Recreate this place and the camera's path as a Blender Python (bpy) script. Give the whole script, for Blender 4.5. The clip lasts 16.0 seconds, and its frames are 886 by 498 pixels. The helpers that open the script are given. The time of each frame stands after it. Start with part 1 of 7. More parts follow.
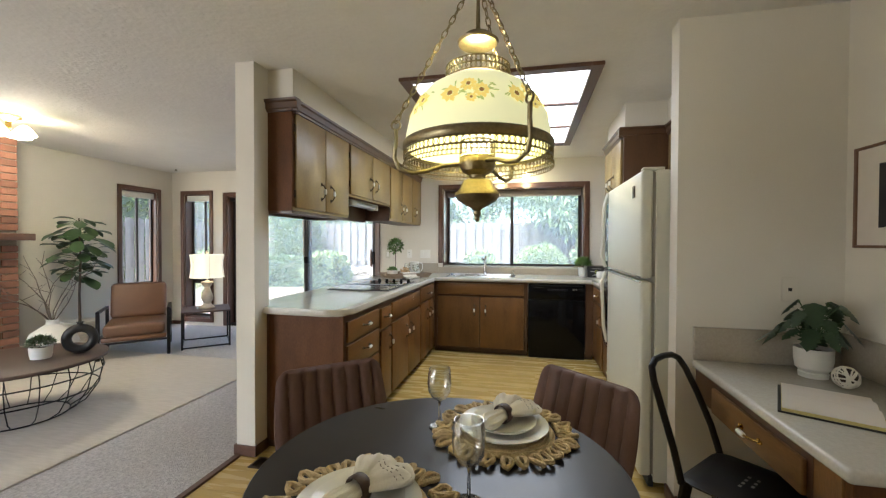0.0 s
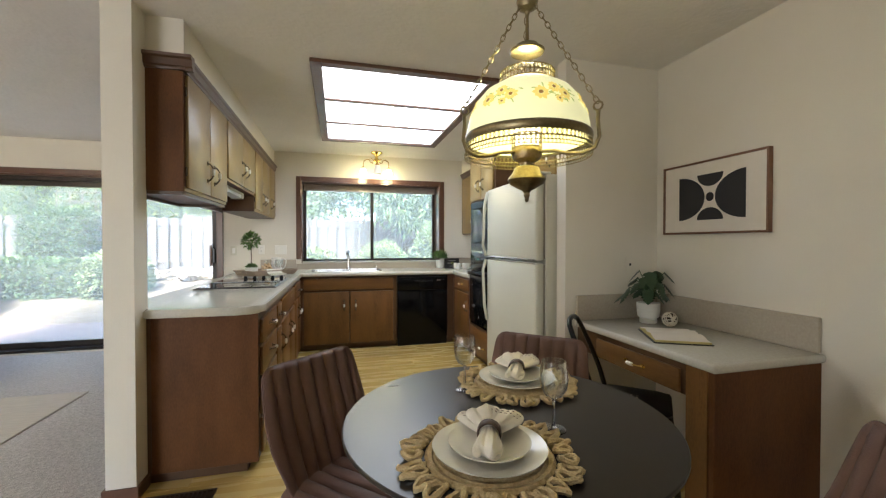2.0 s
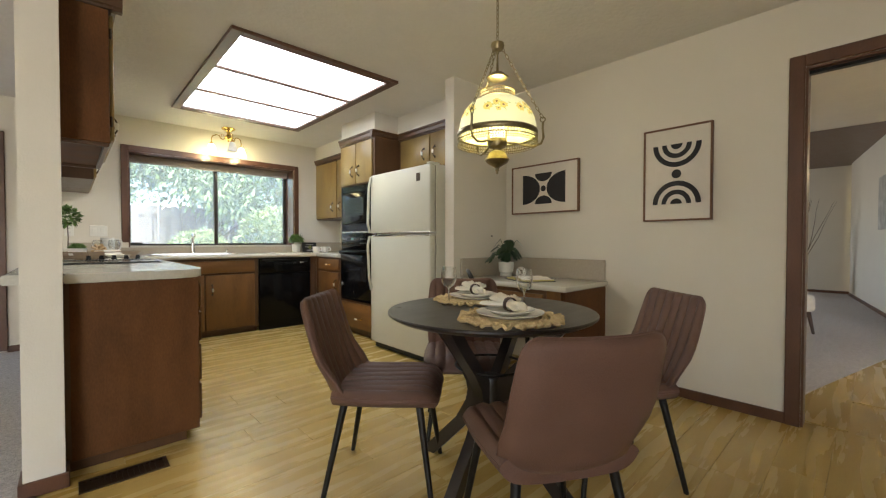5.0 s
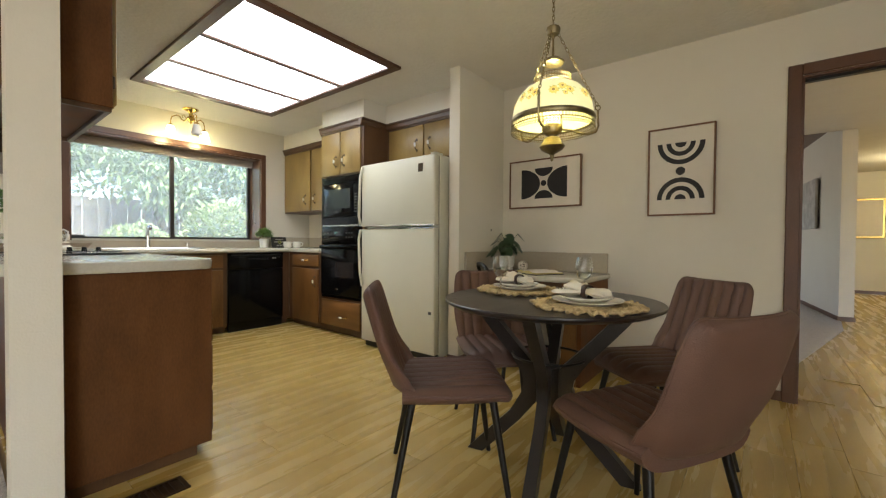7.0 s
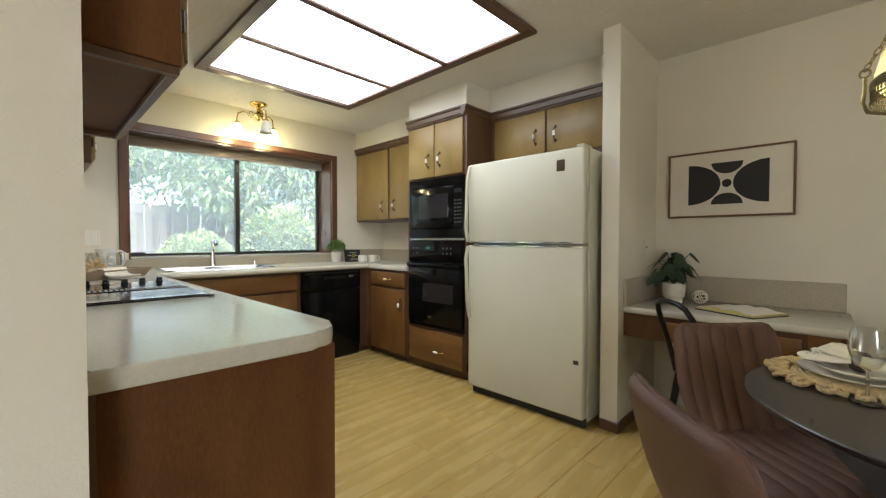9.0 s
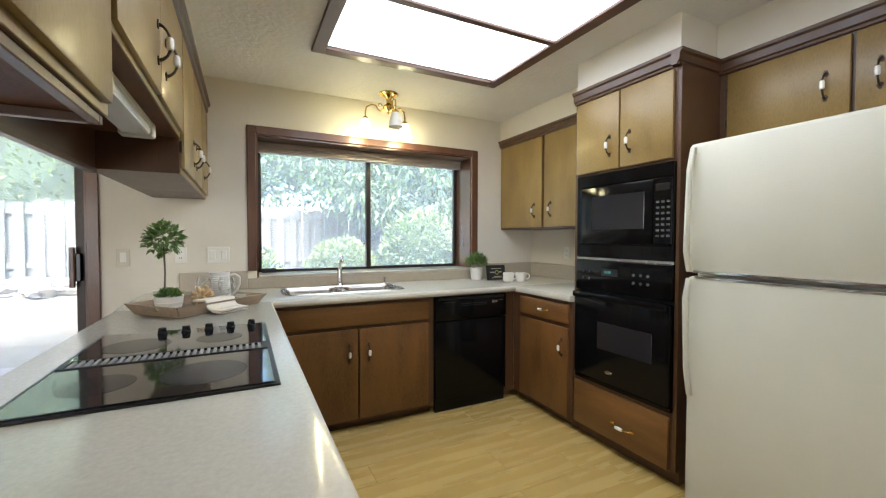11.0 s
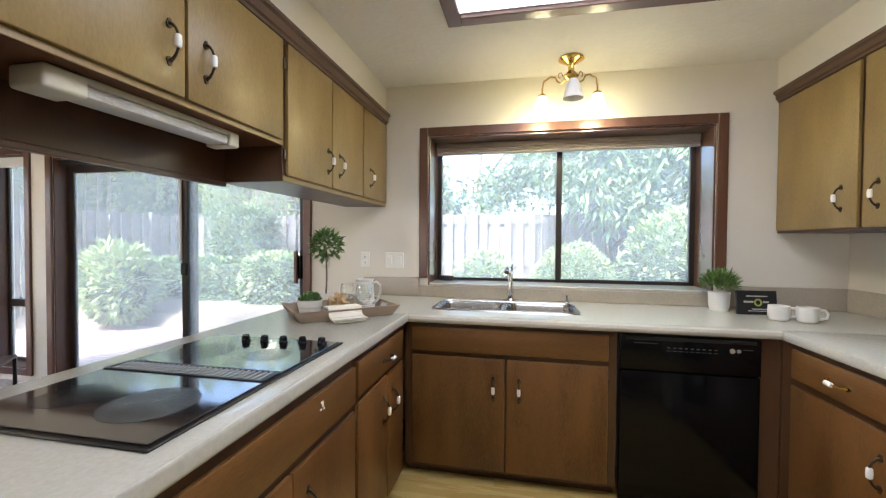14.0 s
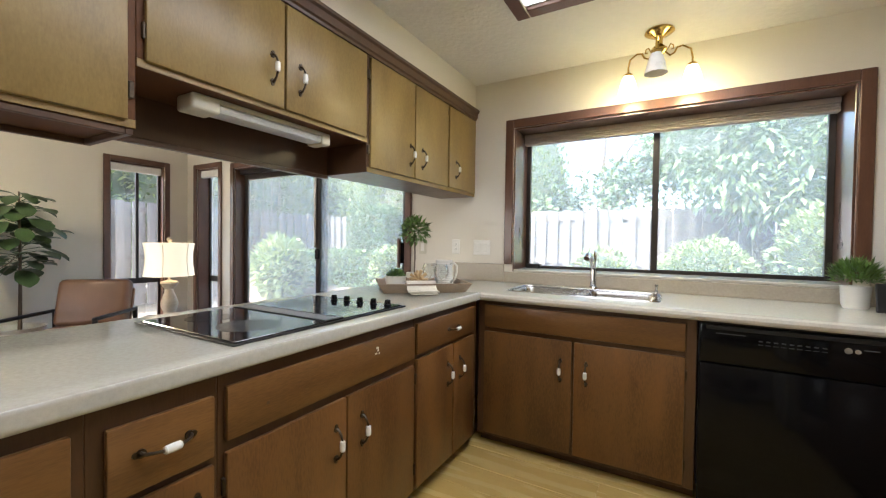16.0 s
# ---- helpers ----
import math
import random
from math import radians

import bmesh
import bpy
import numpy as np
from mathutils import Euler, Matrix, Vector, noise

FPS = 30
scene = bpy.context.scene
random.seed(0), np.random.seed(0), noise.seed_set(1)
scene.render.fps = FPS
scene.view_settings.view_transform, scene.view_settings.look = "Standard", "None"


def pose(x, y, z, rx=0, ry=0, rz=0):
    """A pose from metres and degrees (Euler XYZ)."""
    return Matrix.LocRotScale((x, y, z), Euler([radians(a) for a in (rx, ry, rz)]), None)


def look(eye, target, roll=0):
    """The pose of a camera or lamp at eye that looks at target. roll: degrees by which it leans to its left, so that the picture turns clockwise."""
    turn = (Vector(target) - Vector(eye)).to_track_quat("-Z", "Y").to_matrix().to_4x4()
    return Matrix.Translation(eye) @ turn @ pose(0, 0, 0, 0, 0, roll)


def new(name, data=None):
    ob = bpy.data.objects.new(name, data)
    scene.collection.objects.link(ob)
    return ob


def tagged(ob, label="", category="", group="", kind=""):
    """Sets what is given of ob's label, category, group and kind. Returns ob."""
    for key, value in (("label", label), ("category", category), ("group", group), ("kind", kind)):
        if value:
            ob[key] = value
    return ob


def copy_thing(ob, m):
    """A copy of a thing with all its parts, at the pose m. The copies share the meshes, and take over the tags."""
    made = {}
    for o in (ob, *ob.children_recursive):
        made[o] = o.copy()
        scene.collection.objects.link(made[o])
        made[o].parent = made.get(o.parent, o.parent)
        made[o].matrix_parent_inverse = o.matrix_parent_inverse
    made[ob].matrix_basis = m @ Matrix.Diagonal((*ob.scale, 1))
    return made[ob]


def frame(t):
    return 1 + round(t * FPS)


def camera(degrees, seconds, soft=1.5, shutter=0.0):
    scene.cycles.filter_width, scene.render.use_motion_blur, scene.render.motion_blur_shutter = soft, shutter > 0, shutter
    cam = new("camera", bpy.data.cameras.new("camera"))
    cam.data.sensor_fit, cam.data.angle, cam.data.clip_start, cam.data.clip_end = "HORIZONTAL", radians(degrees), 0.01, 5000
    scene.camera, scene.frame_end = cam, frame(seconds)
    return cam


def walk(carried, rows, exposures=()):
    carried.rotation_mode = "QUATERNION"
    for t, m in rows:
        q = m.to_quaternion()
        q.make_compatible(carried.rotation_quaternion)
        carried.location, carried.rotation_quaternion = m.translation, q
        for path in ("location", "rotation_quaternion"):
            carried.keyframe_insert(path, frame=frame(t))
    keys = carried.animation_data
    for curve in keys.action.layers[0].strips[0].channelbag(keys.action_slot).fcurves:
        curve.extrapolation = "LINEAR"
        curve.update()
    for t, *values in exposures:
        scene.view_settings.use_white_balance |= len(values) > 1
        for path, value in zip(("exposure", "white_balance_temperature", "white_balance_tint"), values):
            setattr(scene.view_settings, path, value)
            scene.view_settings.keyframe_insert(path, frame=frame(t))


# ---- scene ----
cam = camera(95.9, 16.0, 1.25)
SKY, PANEL, EXPO, SHADE = 0.15, 0.70, 3.10, 0.10
PATH = [
    (0, (-0.016, 0.183, 1.336), (-0.43, 2.139, 1.305), 0.2),
    (0.5, (-0.173, 0.174, 1.325), (-0.343, 2.166, 1.295), 0.1),
    (1, (-0.349, 0.141, 1.315), (-0.294, 2.14, 1.284), 0.0),
    (1.5, (-0.537, 0.124, 1.299), (-0.254, 2.103, 1.263), 0.1),
    (2, (-0.706, 0.087, 1.264), (-0.197, 2.021, 1.235), 0.0),
    (2.5, (-0.876, 0.036, 1.224), (-0.182, 1.911, 1.194), 0.1),
    (3, (-1.057, 0.016, 1.183), (-0.191, 1.819, 1.151), 0.2),
    (3.5, (-1.219, 0.004, 1.154), (-0.191, 1.719, 1.119), 0.2),
    (4, (-1.383, -0.019, 1.127), (-0.228, 1.613, 1.089), 0.2),
    (4.5, (-1.524, -0.027, 1.096), (-0.258, 1.521, 1.058), 0.1),
    (7, (-1.935, 0.435, 1.009), (-0.371, 1.681, 0.973), 0.4),
    (7.5, (-1.952, 0.692, 1.072), (-0.391, 1.941, 1.028), 0.4),
    (8, (-1.919, 0.95, 1.104), (-0.377, 2.223, 1.061), 0.3),
    (10.5, (-1.364, 2.148, 1.276), (-0.285, 3.831, 1.223), -0.0),
    (11, (-1.255, 2.304, 1.303), (-0.363, 4.093, 1.248), 0.1),
    (11.5, (-1.137, 2.449, 1.318), (-0.459, 4.33, 1.261), 0.1),
    (12, (-1.039, 2.603, 1.314), (-0.597, 4.552, 1.258), 0.1),
    (12.5, (-0.908, 2.711, 1.338), (-0.703, 4.7, 1.277), 0.2),
    (13, (-0.741, 2.768, 1.348), (-0.758, 4.767, 1.294), 0.3),
    (13.5, (-0.608, 2.788, 1.341), (-0.821, 4.776, 1.297), 0.3),
    (14, (-0.482, 2.794, 1.325), (-0.88, 4.754, 1.284), 0.4),
    (14.5, (-0.373, 2.773, 1.311), (-0.937, 4.691, 1.273), 0.6),
    (15, (-0.275, 2.759, 1.282), (-0.998, 4.624, 1.242), 0.7),
    (15.5, (-0.189, 2.753, 1.253), (-1.062, 4.552, 1.213), 0.8),
    (16, (-0.117, 2.743, 1.224), (-1.115, 4.476, 1.184), 0.8),
]
walk(cam, [(t, look(eye, target, roll)) for t, eye, target, roll in PATH], [(0.0, EXPO + 0.03, 5720, 9), (4.0, EXPO + 0.03, 6000, 8), (7.0, EXPO - 0.05, 6250, 7), (8.2, EXPO - 0.05, 6150, 6), (11.0, EXPO + 0.03, 5780, 9), (13.0, EXPO + 0.05, 5700, 14), (16.0, EXPO + 0.1, 5950, 12)])

# ---- world and light ----
world = bpy.data.worlds.new("sky")
scene.world = world
world.use_nodes = True
wn = world.node_tree
sky = wn.nodes.new("ShaderNodeTexSky")
sky.sky_type, sky.sun_disc = "NISHITA", False
sky.sun_elevation, sky.sun_rotation = radians(52), radians(200)
sky.air_density, sky.dust_density = 1.0, 2.5
wn.links.new(sky.outputs[0], wn.nodes["Background"].inputs[0])
wn.nodes["Background"].inputs[1].default_value = SKY
sun = new("sun", bpy.data.lights.new("sun", "SUN"))
sun.data.energy, sun.data.angle, sun.data.color = 2.9, radians(18), (1.0, 0.96, 0.9)
# fill lamp added to brighten the living room, at an assumed opening out of view
living_fill = new("living_fill_light", bpy.data.lights.new("living_fill_light", "AREA"))
living_fill.data.shape, living_fill.data.size, living_fill.data.size_y = "RECTANGLE", 1.7, 1.8
living_fill.data.energy, living_fill.data.color = 7.0, (1.0, 0.98, 0.95)
living_fill.matrix_basis = look((-4.3, -2.19, 1.2), (-4.3, 0, 1.2))
# warm fill lamp added at the unseen front room window to offset blue skylight
front_light = new("front_room_fill", bpy.data.lights.new("front_room_fill", "AREA"))
front_light.data.shape, front_light.data.size, front_light.data.size_y = "RECTANGLE", 1.5, 1.2
front_light.data.energy, front_light.data.color = 5.0, (1.0, 0.93, 0.84)
front_light.matrix_basis = look((7.4, 4.39, 1.55), (7.4, 0, 1.4))
sun.matrix_basis = look((0, -8, 11), (2.5, 0, 0))


def lamp(name, place, watts, radius, color):
    li = new(name, bpy.data.lights.new(name, "POINT"))
    li.data.energy, li.data.shadow_soft_size, li.data.color = watts, radius, color
    li.location = place
    return li


# ---- materials ----
def nodes_of(name):
    m = bpy.data.materials.new(name)
    m.use_nodes = True
    return m, m.node_tree.nodes, m.node_tree.links, m.node_tree.nodes["Principled BSDF"]


def surf(name, c1, c2=None, scale=8.0, rough=0.5, bump=0.0, bscale=None, bdist=0.004, metal=0.0, stretch=(1, 1, 1), detail=6.0,
         per_object=0.0, rvar=0.08, sheen=0.0, coat=0.0, per_island=0.0, spec=0.5, c3=None, lo=0.3, hi=0.7, coat_rough=0.15):
    """Two-scale noise colour, roughness and bump in real-world size."""
    m, n, l, p = nodes_of(name)
    c2 = c2 or tuple(v * 0.82 for v in c1)
    tc = n.new("ShaderNodeTexCoord")
    mp = n.new("ShaderNodeMapping")
    mp.inputs["Scale"].default_value = stretch
    l.new(tc.outputs["Object"], mp.inputs[0])
    big = n.new("ShaderNodeTexNoise")
    big.inputs["Scale"].default_value, big.inputs["Detail"].default_value = scale, detail
    l.new(mp.outputs[0], big.inputs["Vector"])
    fine = n.new("ShaderNodeTexNoise")
    fine.inputs["Scale"].default_value, fine.inputs["Detail"].default_value = bscale or scale * 9, 4.0
    l.new(mp.outputs[0], fine.inputs["Vector"])
    ramp = n.new("ShaderNodeValToRGB")
    ramp.color_ramp.elements[0].position, ramp.color_ramp.elements[1].position = lo, hi
    ramp.color_ramp.elements[0].color, ramp.color_ramp.elements[1].color = (*c2, 1), (*c1, 1)
    if c3:
        e = ramp.color_ramp.elements.new(0.5)
        e.color = (*c3, 1)
    mixf = n.new("ShaderNodeMath")
    mixf.operation = "MULTIPLY_ADD"
    mixf.inputs[1].default_value = 0.35
    l.new(fine.outputs["Fac"], mixf.inputs[0])
    sc = n.new("ShaderNodeMath")
    sc.operation = "MULTIPLY_ADD"
    sc.inputs[1].default_value, sc.inputs[2].default_value = 0.65, 0.0
    l.new(big.outputs["Fac"], sc.inputs[0])
    l.new(sc.outputs[0], mixf.inputs[2])
    l.new(mixf.outputs[0], ramp.inputs[0])
    col = ramp.outputs[0]
    if per_object or per_island:
        if per_object:
            rnd = n.new("ShaderNodeObjectInfo").outputs["Random"]
        else:
            rnd = n.new("ShaderNodeNewGeometry").outputs["Random Per Island"]
        hs = n.new("ShaderNodeHueSaturation")
        mr = n.new("ShaderNodeMapRange")
        a = per_object or per_island
        mr.inputs[3].default_value, mr.inputs[4].default_value = 1 - a, 1 + a
        l.new(rnd, mr.inputs[0])
        l.new(mr.outputs[0], hs.inputs["Value"])
        l.new(col, hs.inputs["Color"])
        col = hs.outputs[0]
    l.new(col, p.inputs["Base Color"])
    rr = n.new("ShaderNodeMapRange")
    rr.inputs[3].default_value, rr.inputs[4].default_value = max(0.02, rough - rvar), min(1, rough + rvar)
    l.new(big.outputs["Fac"], rr.inputs[0])
    l.new(rr.outputs[0], p.inputs["Roughness"])
    p.inputs["Metallic"].default_value = metal
    p.inputs["Specular IOR Level"].default_value = spec
    p.inputs["Coat Weight"].default_value = coat
    p.inputs["Coat Roughness"].default_value = coat_rough
    p.inputs["Sheen Weight"].default_value = sheen
    if bump:
        b = n.new("ShaderNodeBump")
        b.inputs["Strength"].default_value, b.inputs["Distance"].default_value = min(1.0, bump), bdist
        l.new(fine.outputs["Fac"], b.inputs["Height"])
        l.new(b.outputs[0], p.inputs["Normal"])
    return m


def glass_pane(name, tint=(0.97, 0.98, 0.98), gloss=0.9, power=4.0, edge=0.5, glare_veil=0.0):
    m, n, l, p = nodes_of(name)
    tr, gl, mx, fr = (n.new("ShaderNode" + k) for k in ("BsdfTransparent", "BsdfGlossy", "MixShader", "LayerWeight"))
    pw, sc = n.new("ShaderNodeMath"), n.new("ShaderNodeMath")
    pw.operation, sc.operation = "POWER", "MULTIPLY_ADD"
    pw.inputs[1].default_value, sc.inputs[1].default_value, sc.inputs[2].default_value = power, edge, 0.03
    fr.inputs[0].default_value = 0.5
    tr.inputs[0].default_value = (*tint, 1)
    gl.inputs["Roughness"].default_value = 0.01
    gl.inputs[0].default_value = (gloss, gloss, gloss, 1)
    l.new(fr.outputs["Facing"], pw.inputs[0])
    l.new(pw.outputs[0], sc.inputs[0])
    l.new(sc.outputs[0], mx.inputs[0])
    l.new(tr.outputs[0], mx.inputs[1])
    l.new(gl.outputs[0], mx.inputs[2])
    out = mx.outputs[0]
    if glare_veil:      # milky veil put in for the glare and haze over the garden, insect screen included
        dm, ts = n.new("ShaderNodeMixShader"), n.new("ShaderNodeBsdfTranslucent")
        no = n.new("ShaderNodeTexNoise")
        no.inputs["Scale"].default_value = 2.0
        mr = n.new("ShaderNodeMapRange")
        mr.inputs[3].default_value, mr.inputs[4].default_value = glare_veil * 0.95, glare_veil * 1.05
        l.new(no.outputs["Fac"], mr.inputs[0])
        ts.inputs[0].default_value = (0.97, 0.94, 0.82, 1)
        l.new(mr.outputs[0], dm.inputs[0])
        l.new(out, dm.inputs[1])
        l.new(ts.outputs[0], dm.inputs[2])
        out = dm.outputs[0]
    l.new(out, n["Material Output"].inputs[0])
    return m


def clear_glass(name):
    m, n, l, p = nodes_of(name)
    p.inputs["Transmission Weight"].default_value = 1.0
    p.inputs["Roughness"].default_value = 0.02
    p.inputs["IOR"].default_value = 1.45
    return m


def glowing(name, color, strength, base=(0.8, 0.8, 0.75)):
    m, n, l, p = nodes_of(name)
    tc = n.new("ShaderNodeTexCoord")
    no = n.new("ShaderNodeTexNoise")
    no.inputs["Scale"].default_value = 3.0
    l.new(tc.outputs["Object"], no.inputs["Vector"])
    mr = n.new("ShaderNodeMapRange")
    mr.inputs[3].default_value, mr.inputs[4].default_value = strength * 0.9, strength * 1.1
    l.new(no.outputs["Fac"], mr.inputs[0])
    p.inputs["Base Color"].default_value = (*base, 1)
    p.inputs["Emission Color"].default_value = (*color, 1)
    l.new(mr.outputs[0], p.inputs["Emission Strength"])
    return m


M = {}
M["wall"] = surf("wall_paint", (0.70, 0.655, 0.56), (0.665, 0.62, 0.525), 3, 0.75, 0.25, 160, rvar=0.05)
M["ceiling"] = surf("ceiling_texture", (0.74, 0.71, 0.65), (0.69, 0.66, 0.60), 5, 0.85, 0.7, 34, 0.006, rvar=0.05)
M["cab"] = surf("stained_cabinet_wood", (0.180, 0.080, 0.022), (0.100, 0.042, 0.013), 2.6, 0.36, 0.12, 60, stretch=(3.2, 3.2, 0.8), coat=0.10, per_object=0.08, spec=0.4, c3=(0.150, 0.070, 0.021), lo=0.37, hi=0.62)
M["cabh"] = surf("stained_drawer_wood", (0.190, 0.090, 0.026), (0.112, 0.050, 0.016), 2.2, 0.36, 0.12, 60, stretch=(0.6, 0.6, 5), coat=0.10, per_object=0.08, spec=0.4, c3=(0.150, 0.070, 0.021), lo=0.37, hi=0.62)
# upper doors: ceiling panel and sink lamp light is put into this paler, yellower colour
M["cabu"] = surf("lit_upper_door_wood", (0.285, 0.190, 0.056), (0.19, 0.118, 0.032), 2.6, 0.42, 0.10, 60, stretch=(2.6, 2.6, 1.0), coat=0.10, per_object=0.06, spec=0.5, c3=(0.24, 0.155, 0.044), lo=0.34, hi=0.66)
M["cabin"] = surf("dark_cabinet_frame", (0.10, 0.046, 0.018), (0.06, 0.027, 0.012), 3, 0.4, 0.1, 60, stretch=(4, 4, 0.6), coat=0.15)
M["panel"] = surf("end_panel_wood", (0.150, 0.061, 0.021), (0.066, 0.027, 0.010), 2.8, 0.5, 0.1, 60, stretch=(2.6, 2.6, 0.9), spec=0.16)
M["trim"] = surf("brown_wood_trim", (0.125, 0.055, 0.028), (0.075, 0.03, 0.016), 4, 0.4, 0.15, 70, stretch=(3, 3, 0.7), coat=0.2)
M["reveal"] = surf("varnished_reveal_wood", (0.125, 0.055, 0.028), (0.075, 0.03, 0.016), 4, 0.3, 0.1, 70, stretch=(3, 3, 0.7), coat=1.0, coat_rough=0.12)
M["counter"] = surf("speckled_solid_surface", (0.55, 0.525, 0.45), (0.47, 0.445, 0.375), 90, 0.17, 0.0, 420, rvar=0.04, detail=3)
M["splash"] = surf("taupe_backsplash", (0.44, 0.385, 0.30), (0.36, 0.31, 0.24), 90, 0.35, 0.1, 500, detail=3)
M["black"] = surf("black_appliance", (0.005, 0.0048, 0.0052), (0.0035, 0.0035, 0.004), 12, 0.12, 0.0, rvar=0.04, spec=0.2)
M["blackglass"] = surf("black_ceramic_glass", (0.014, 0.014, 0.016), (0.009, 0.009, 0.01), 6, 0.07, 0.0, rvar=0.03, spec=1.0, coat=0.6, coat_rough=0.06)
M["ovenglass"] = surf("dark_oven_glass", (0.022, 0.022, 0.024), (0.016, 0.016, 0.018), 6, 0.06, 0.0, rvar=0.03)
M["blackmatte"] = surf("black_matte", (0.016, 0.015, 0.015), (0.01, 0.01, 0.01), 30, 0.45, 0.15, 200)
M["steel"] = surf("brushed_steel", (0.62, 0.61, 0.58), (0.5, 0.49, 0.47), 20, 0.25, 0.05, 300, metal=1.0, stretch=(1, 6, 1))
M["chrome"] = surf("chrome", (0.75, 0.75, 0.74), (0.7, 0.7, 0.69), 20, 0.08, metal=1.0, rvar=0.03)
M["brass"] = surf("polished_brass", (0.62, 0.42, 0.12), (0.5, 0.33, 0.09), 20, 0.15, metal=1.0, rvar=0.05)
M["antique"] = surf("antique_brass", (0.36, 0.30, 0.17), (0.18, 0.145, 0.08), 18, 0.35, 0.15, 120, metal=1.0)
M["bronze"] = surf("dark_bronze", (0.09, 0.065, 0.04), (0.05, 0.036, 0.024), 30, 0.4, 0.1, metal=0.8)
M["porcelain"] = surf("white_porcelain", (0.82, 0.80, 0.74), (0.76, 0.74, 0.68), 10, 0.12, rvar=0.04)
M["almond"] = surf("almond_enamel", (0.57, 0.55, 0.445), (0.54, 0.52, 0.42), 5, 0.32, 0.25, 350, rvar=0.04)
M["seal"] = surf("grey_gasket", (0.28, 0.25, 0.2), None, 20, 0.6)
M["planks"] = surf("laminate_plank", (0.53, 0.385, 0.125), (0.44, 0.305, 0.09), 2.6, 0.27, 0.05, 50, stretch=(0.45, 5, 1), per_object=0.03, c3=(0.49, 0.345, 0.107))
M["planksub"] = surf("plank_joint", (0.36, 0.24, 0.085), None, 6, 0.6)
M["carpet"] = surf("grey_beige_carpet", (0.68, 0.635, 0.60), (0.31, 0.282, 0.26), 60, 0.95, 1.0, 140, 0.015, rvar=0.03, sheen=0.3, detail=3)
M["rug"] = surf("pale_flat_rug", (0.60, 0.545, 0.465), (0.47, 0.42, 0.35), 8, 0.95, 0.6, 220, stretch=(1.0, 7, 1))
M["blackmetal"] = surf("black_metal_frame", (0.02, 0.018, 0.017), (0.013, 0.012, 0.011), 25, 0.38, 0.05, metal=0.6)
M["darkframe"] = surf("bronze_aluminium", (0.045, 0.036, 0.03), (0.03, 0.024, 0.02), 25, 0.4, metal=0.5)
M["pane"] = glass_pane("window_glass", glare_veil=0.24)
M["sidepane"] = glass_pane("side_window_glass", glare_veil=0.025)
M["doorpane"] = glass_pane("patio_door_glass", glare_veil=0.23)
M["clear"] = glass_pane("thin_clear_glass", (0.96, 0.97, 0.96), 1.0, 1.3, 0.9)
M["solidglass"] = clear_glass("solid_clear_glass")
M["panel_light"] = glowing("acrylic_light_panel", (0.97, 0.975, 1.0), PANEL)
M["bulb"] = glowing("lit_glass_shade", (1.0, 0.86, 0.46), 1.6)
M["white"] = surf("white_plastic", (0.78, 0.76, 0.70), (0.72, 0.70, 0.64), 20, 0.4)
M["offwhite"] = surf("cream_plastic", (0.62, 0.585, 0.47), (0.56, 0.53, 0.42), 20, 0.4)
M["blind"] = surf("beige_cellular_blind", (0.40, 0.345, 0.305), (0.34, 0.29, 0.255), 8, 0.8, 0.1, 200)


# ---- mesh helpers ----
def box(bm, a, b, bev=0.0, seg=1):
    """A box between two corners, its edges bevelled by bev."""
    lo = [min(p, q) for p, q in zip(a, b)]
    hi = [max(p, q) for p, q in zip(a, b)]
    vs = [bm.verts.new((x, y, z)) for x in (lo[0], hi[0]) for y in (lo[1], hi[1]) for z in (lo[2], hi[2])]
    fs = [(0, 1, 3, 2), (4, 6, 7, 5), (0, 4, 5, 1), (2, 3, 7, 6), (0, 2, 6, 4), (1, 5, 7, 3)]
    faces = [bm.faces.new([vs[i] for i in f]) for f in fs]
    if bev:
        edges = list({e for f in faces for e in f.edges})
        bmesh.ops.bevel(bm, geom=edges, offset=min(bev, 0.45 * min(h - l for h, l in zip(hi, lo))), segments=seg, affect="EDGES", profile=0.5)
    return bm


def boxes(*list_of):
    bm = bmesh.new()
    for it in list_of:
        box(bm, *it)
    return bm


def rings(bm, loops, close=True, cap0=True, cap1=True):
    """Joins rows of points to a skin."""
    vs = [[bm.verts.new(p) for p in lp] for lp in loops]
    n = len(vs[0])
    for r in range(len(vs) - 1):
        for i in range(n if close else n - 1):
            j = (i + 1) % n
            bm.faces.new((vs[r][i], vs[r][j], vs[r + 1][j], vs[r + 1][i]))
    if close and cap0 and n > 2:
        bm.faces.new(list(reversed(vs[0])))
    if close and cap1 and n > 2:
        bm.faces.new(vs[-1])
    return bm


def lathe(bm, prof, c=(0, 0, 0), seg=24, caps=(True, True), start=0.0, rx=1.0):
    """Turns a profile of (radius, height) round a vertical axis at c."""
    loops = []
    for r, z in prof:
        r = max(r, 1e-4)
        loops.append([(c[0] + rx * r * math.cos(2 * math.pi * i / seg + start), c[1] + r * math.sin(2 * math.pi * i / seg + start), c[2] + z) for i in range(seg)])
    return rings(bm, loops, True, *caps)


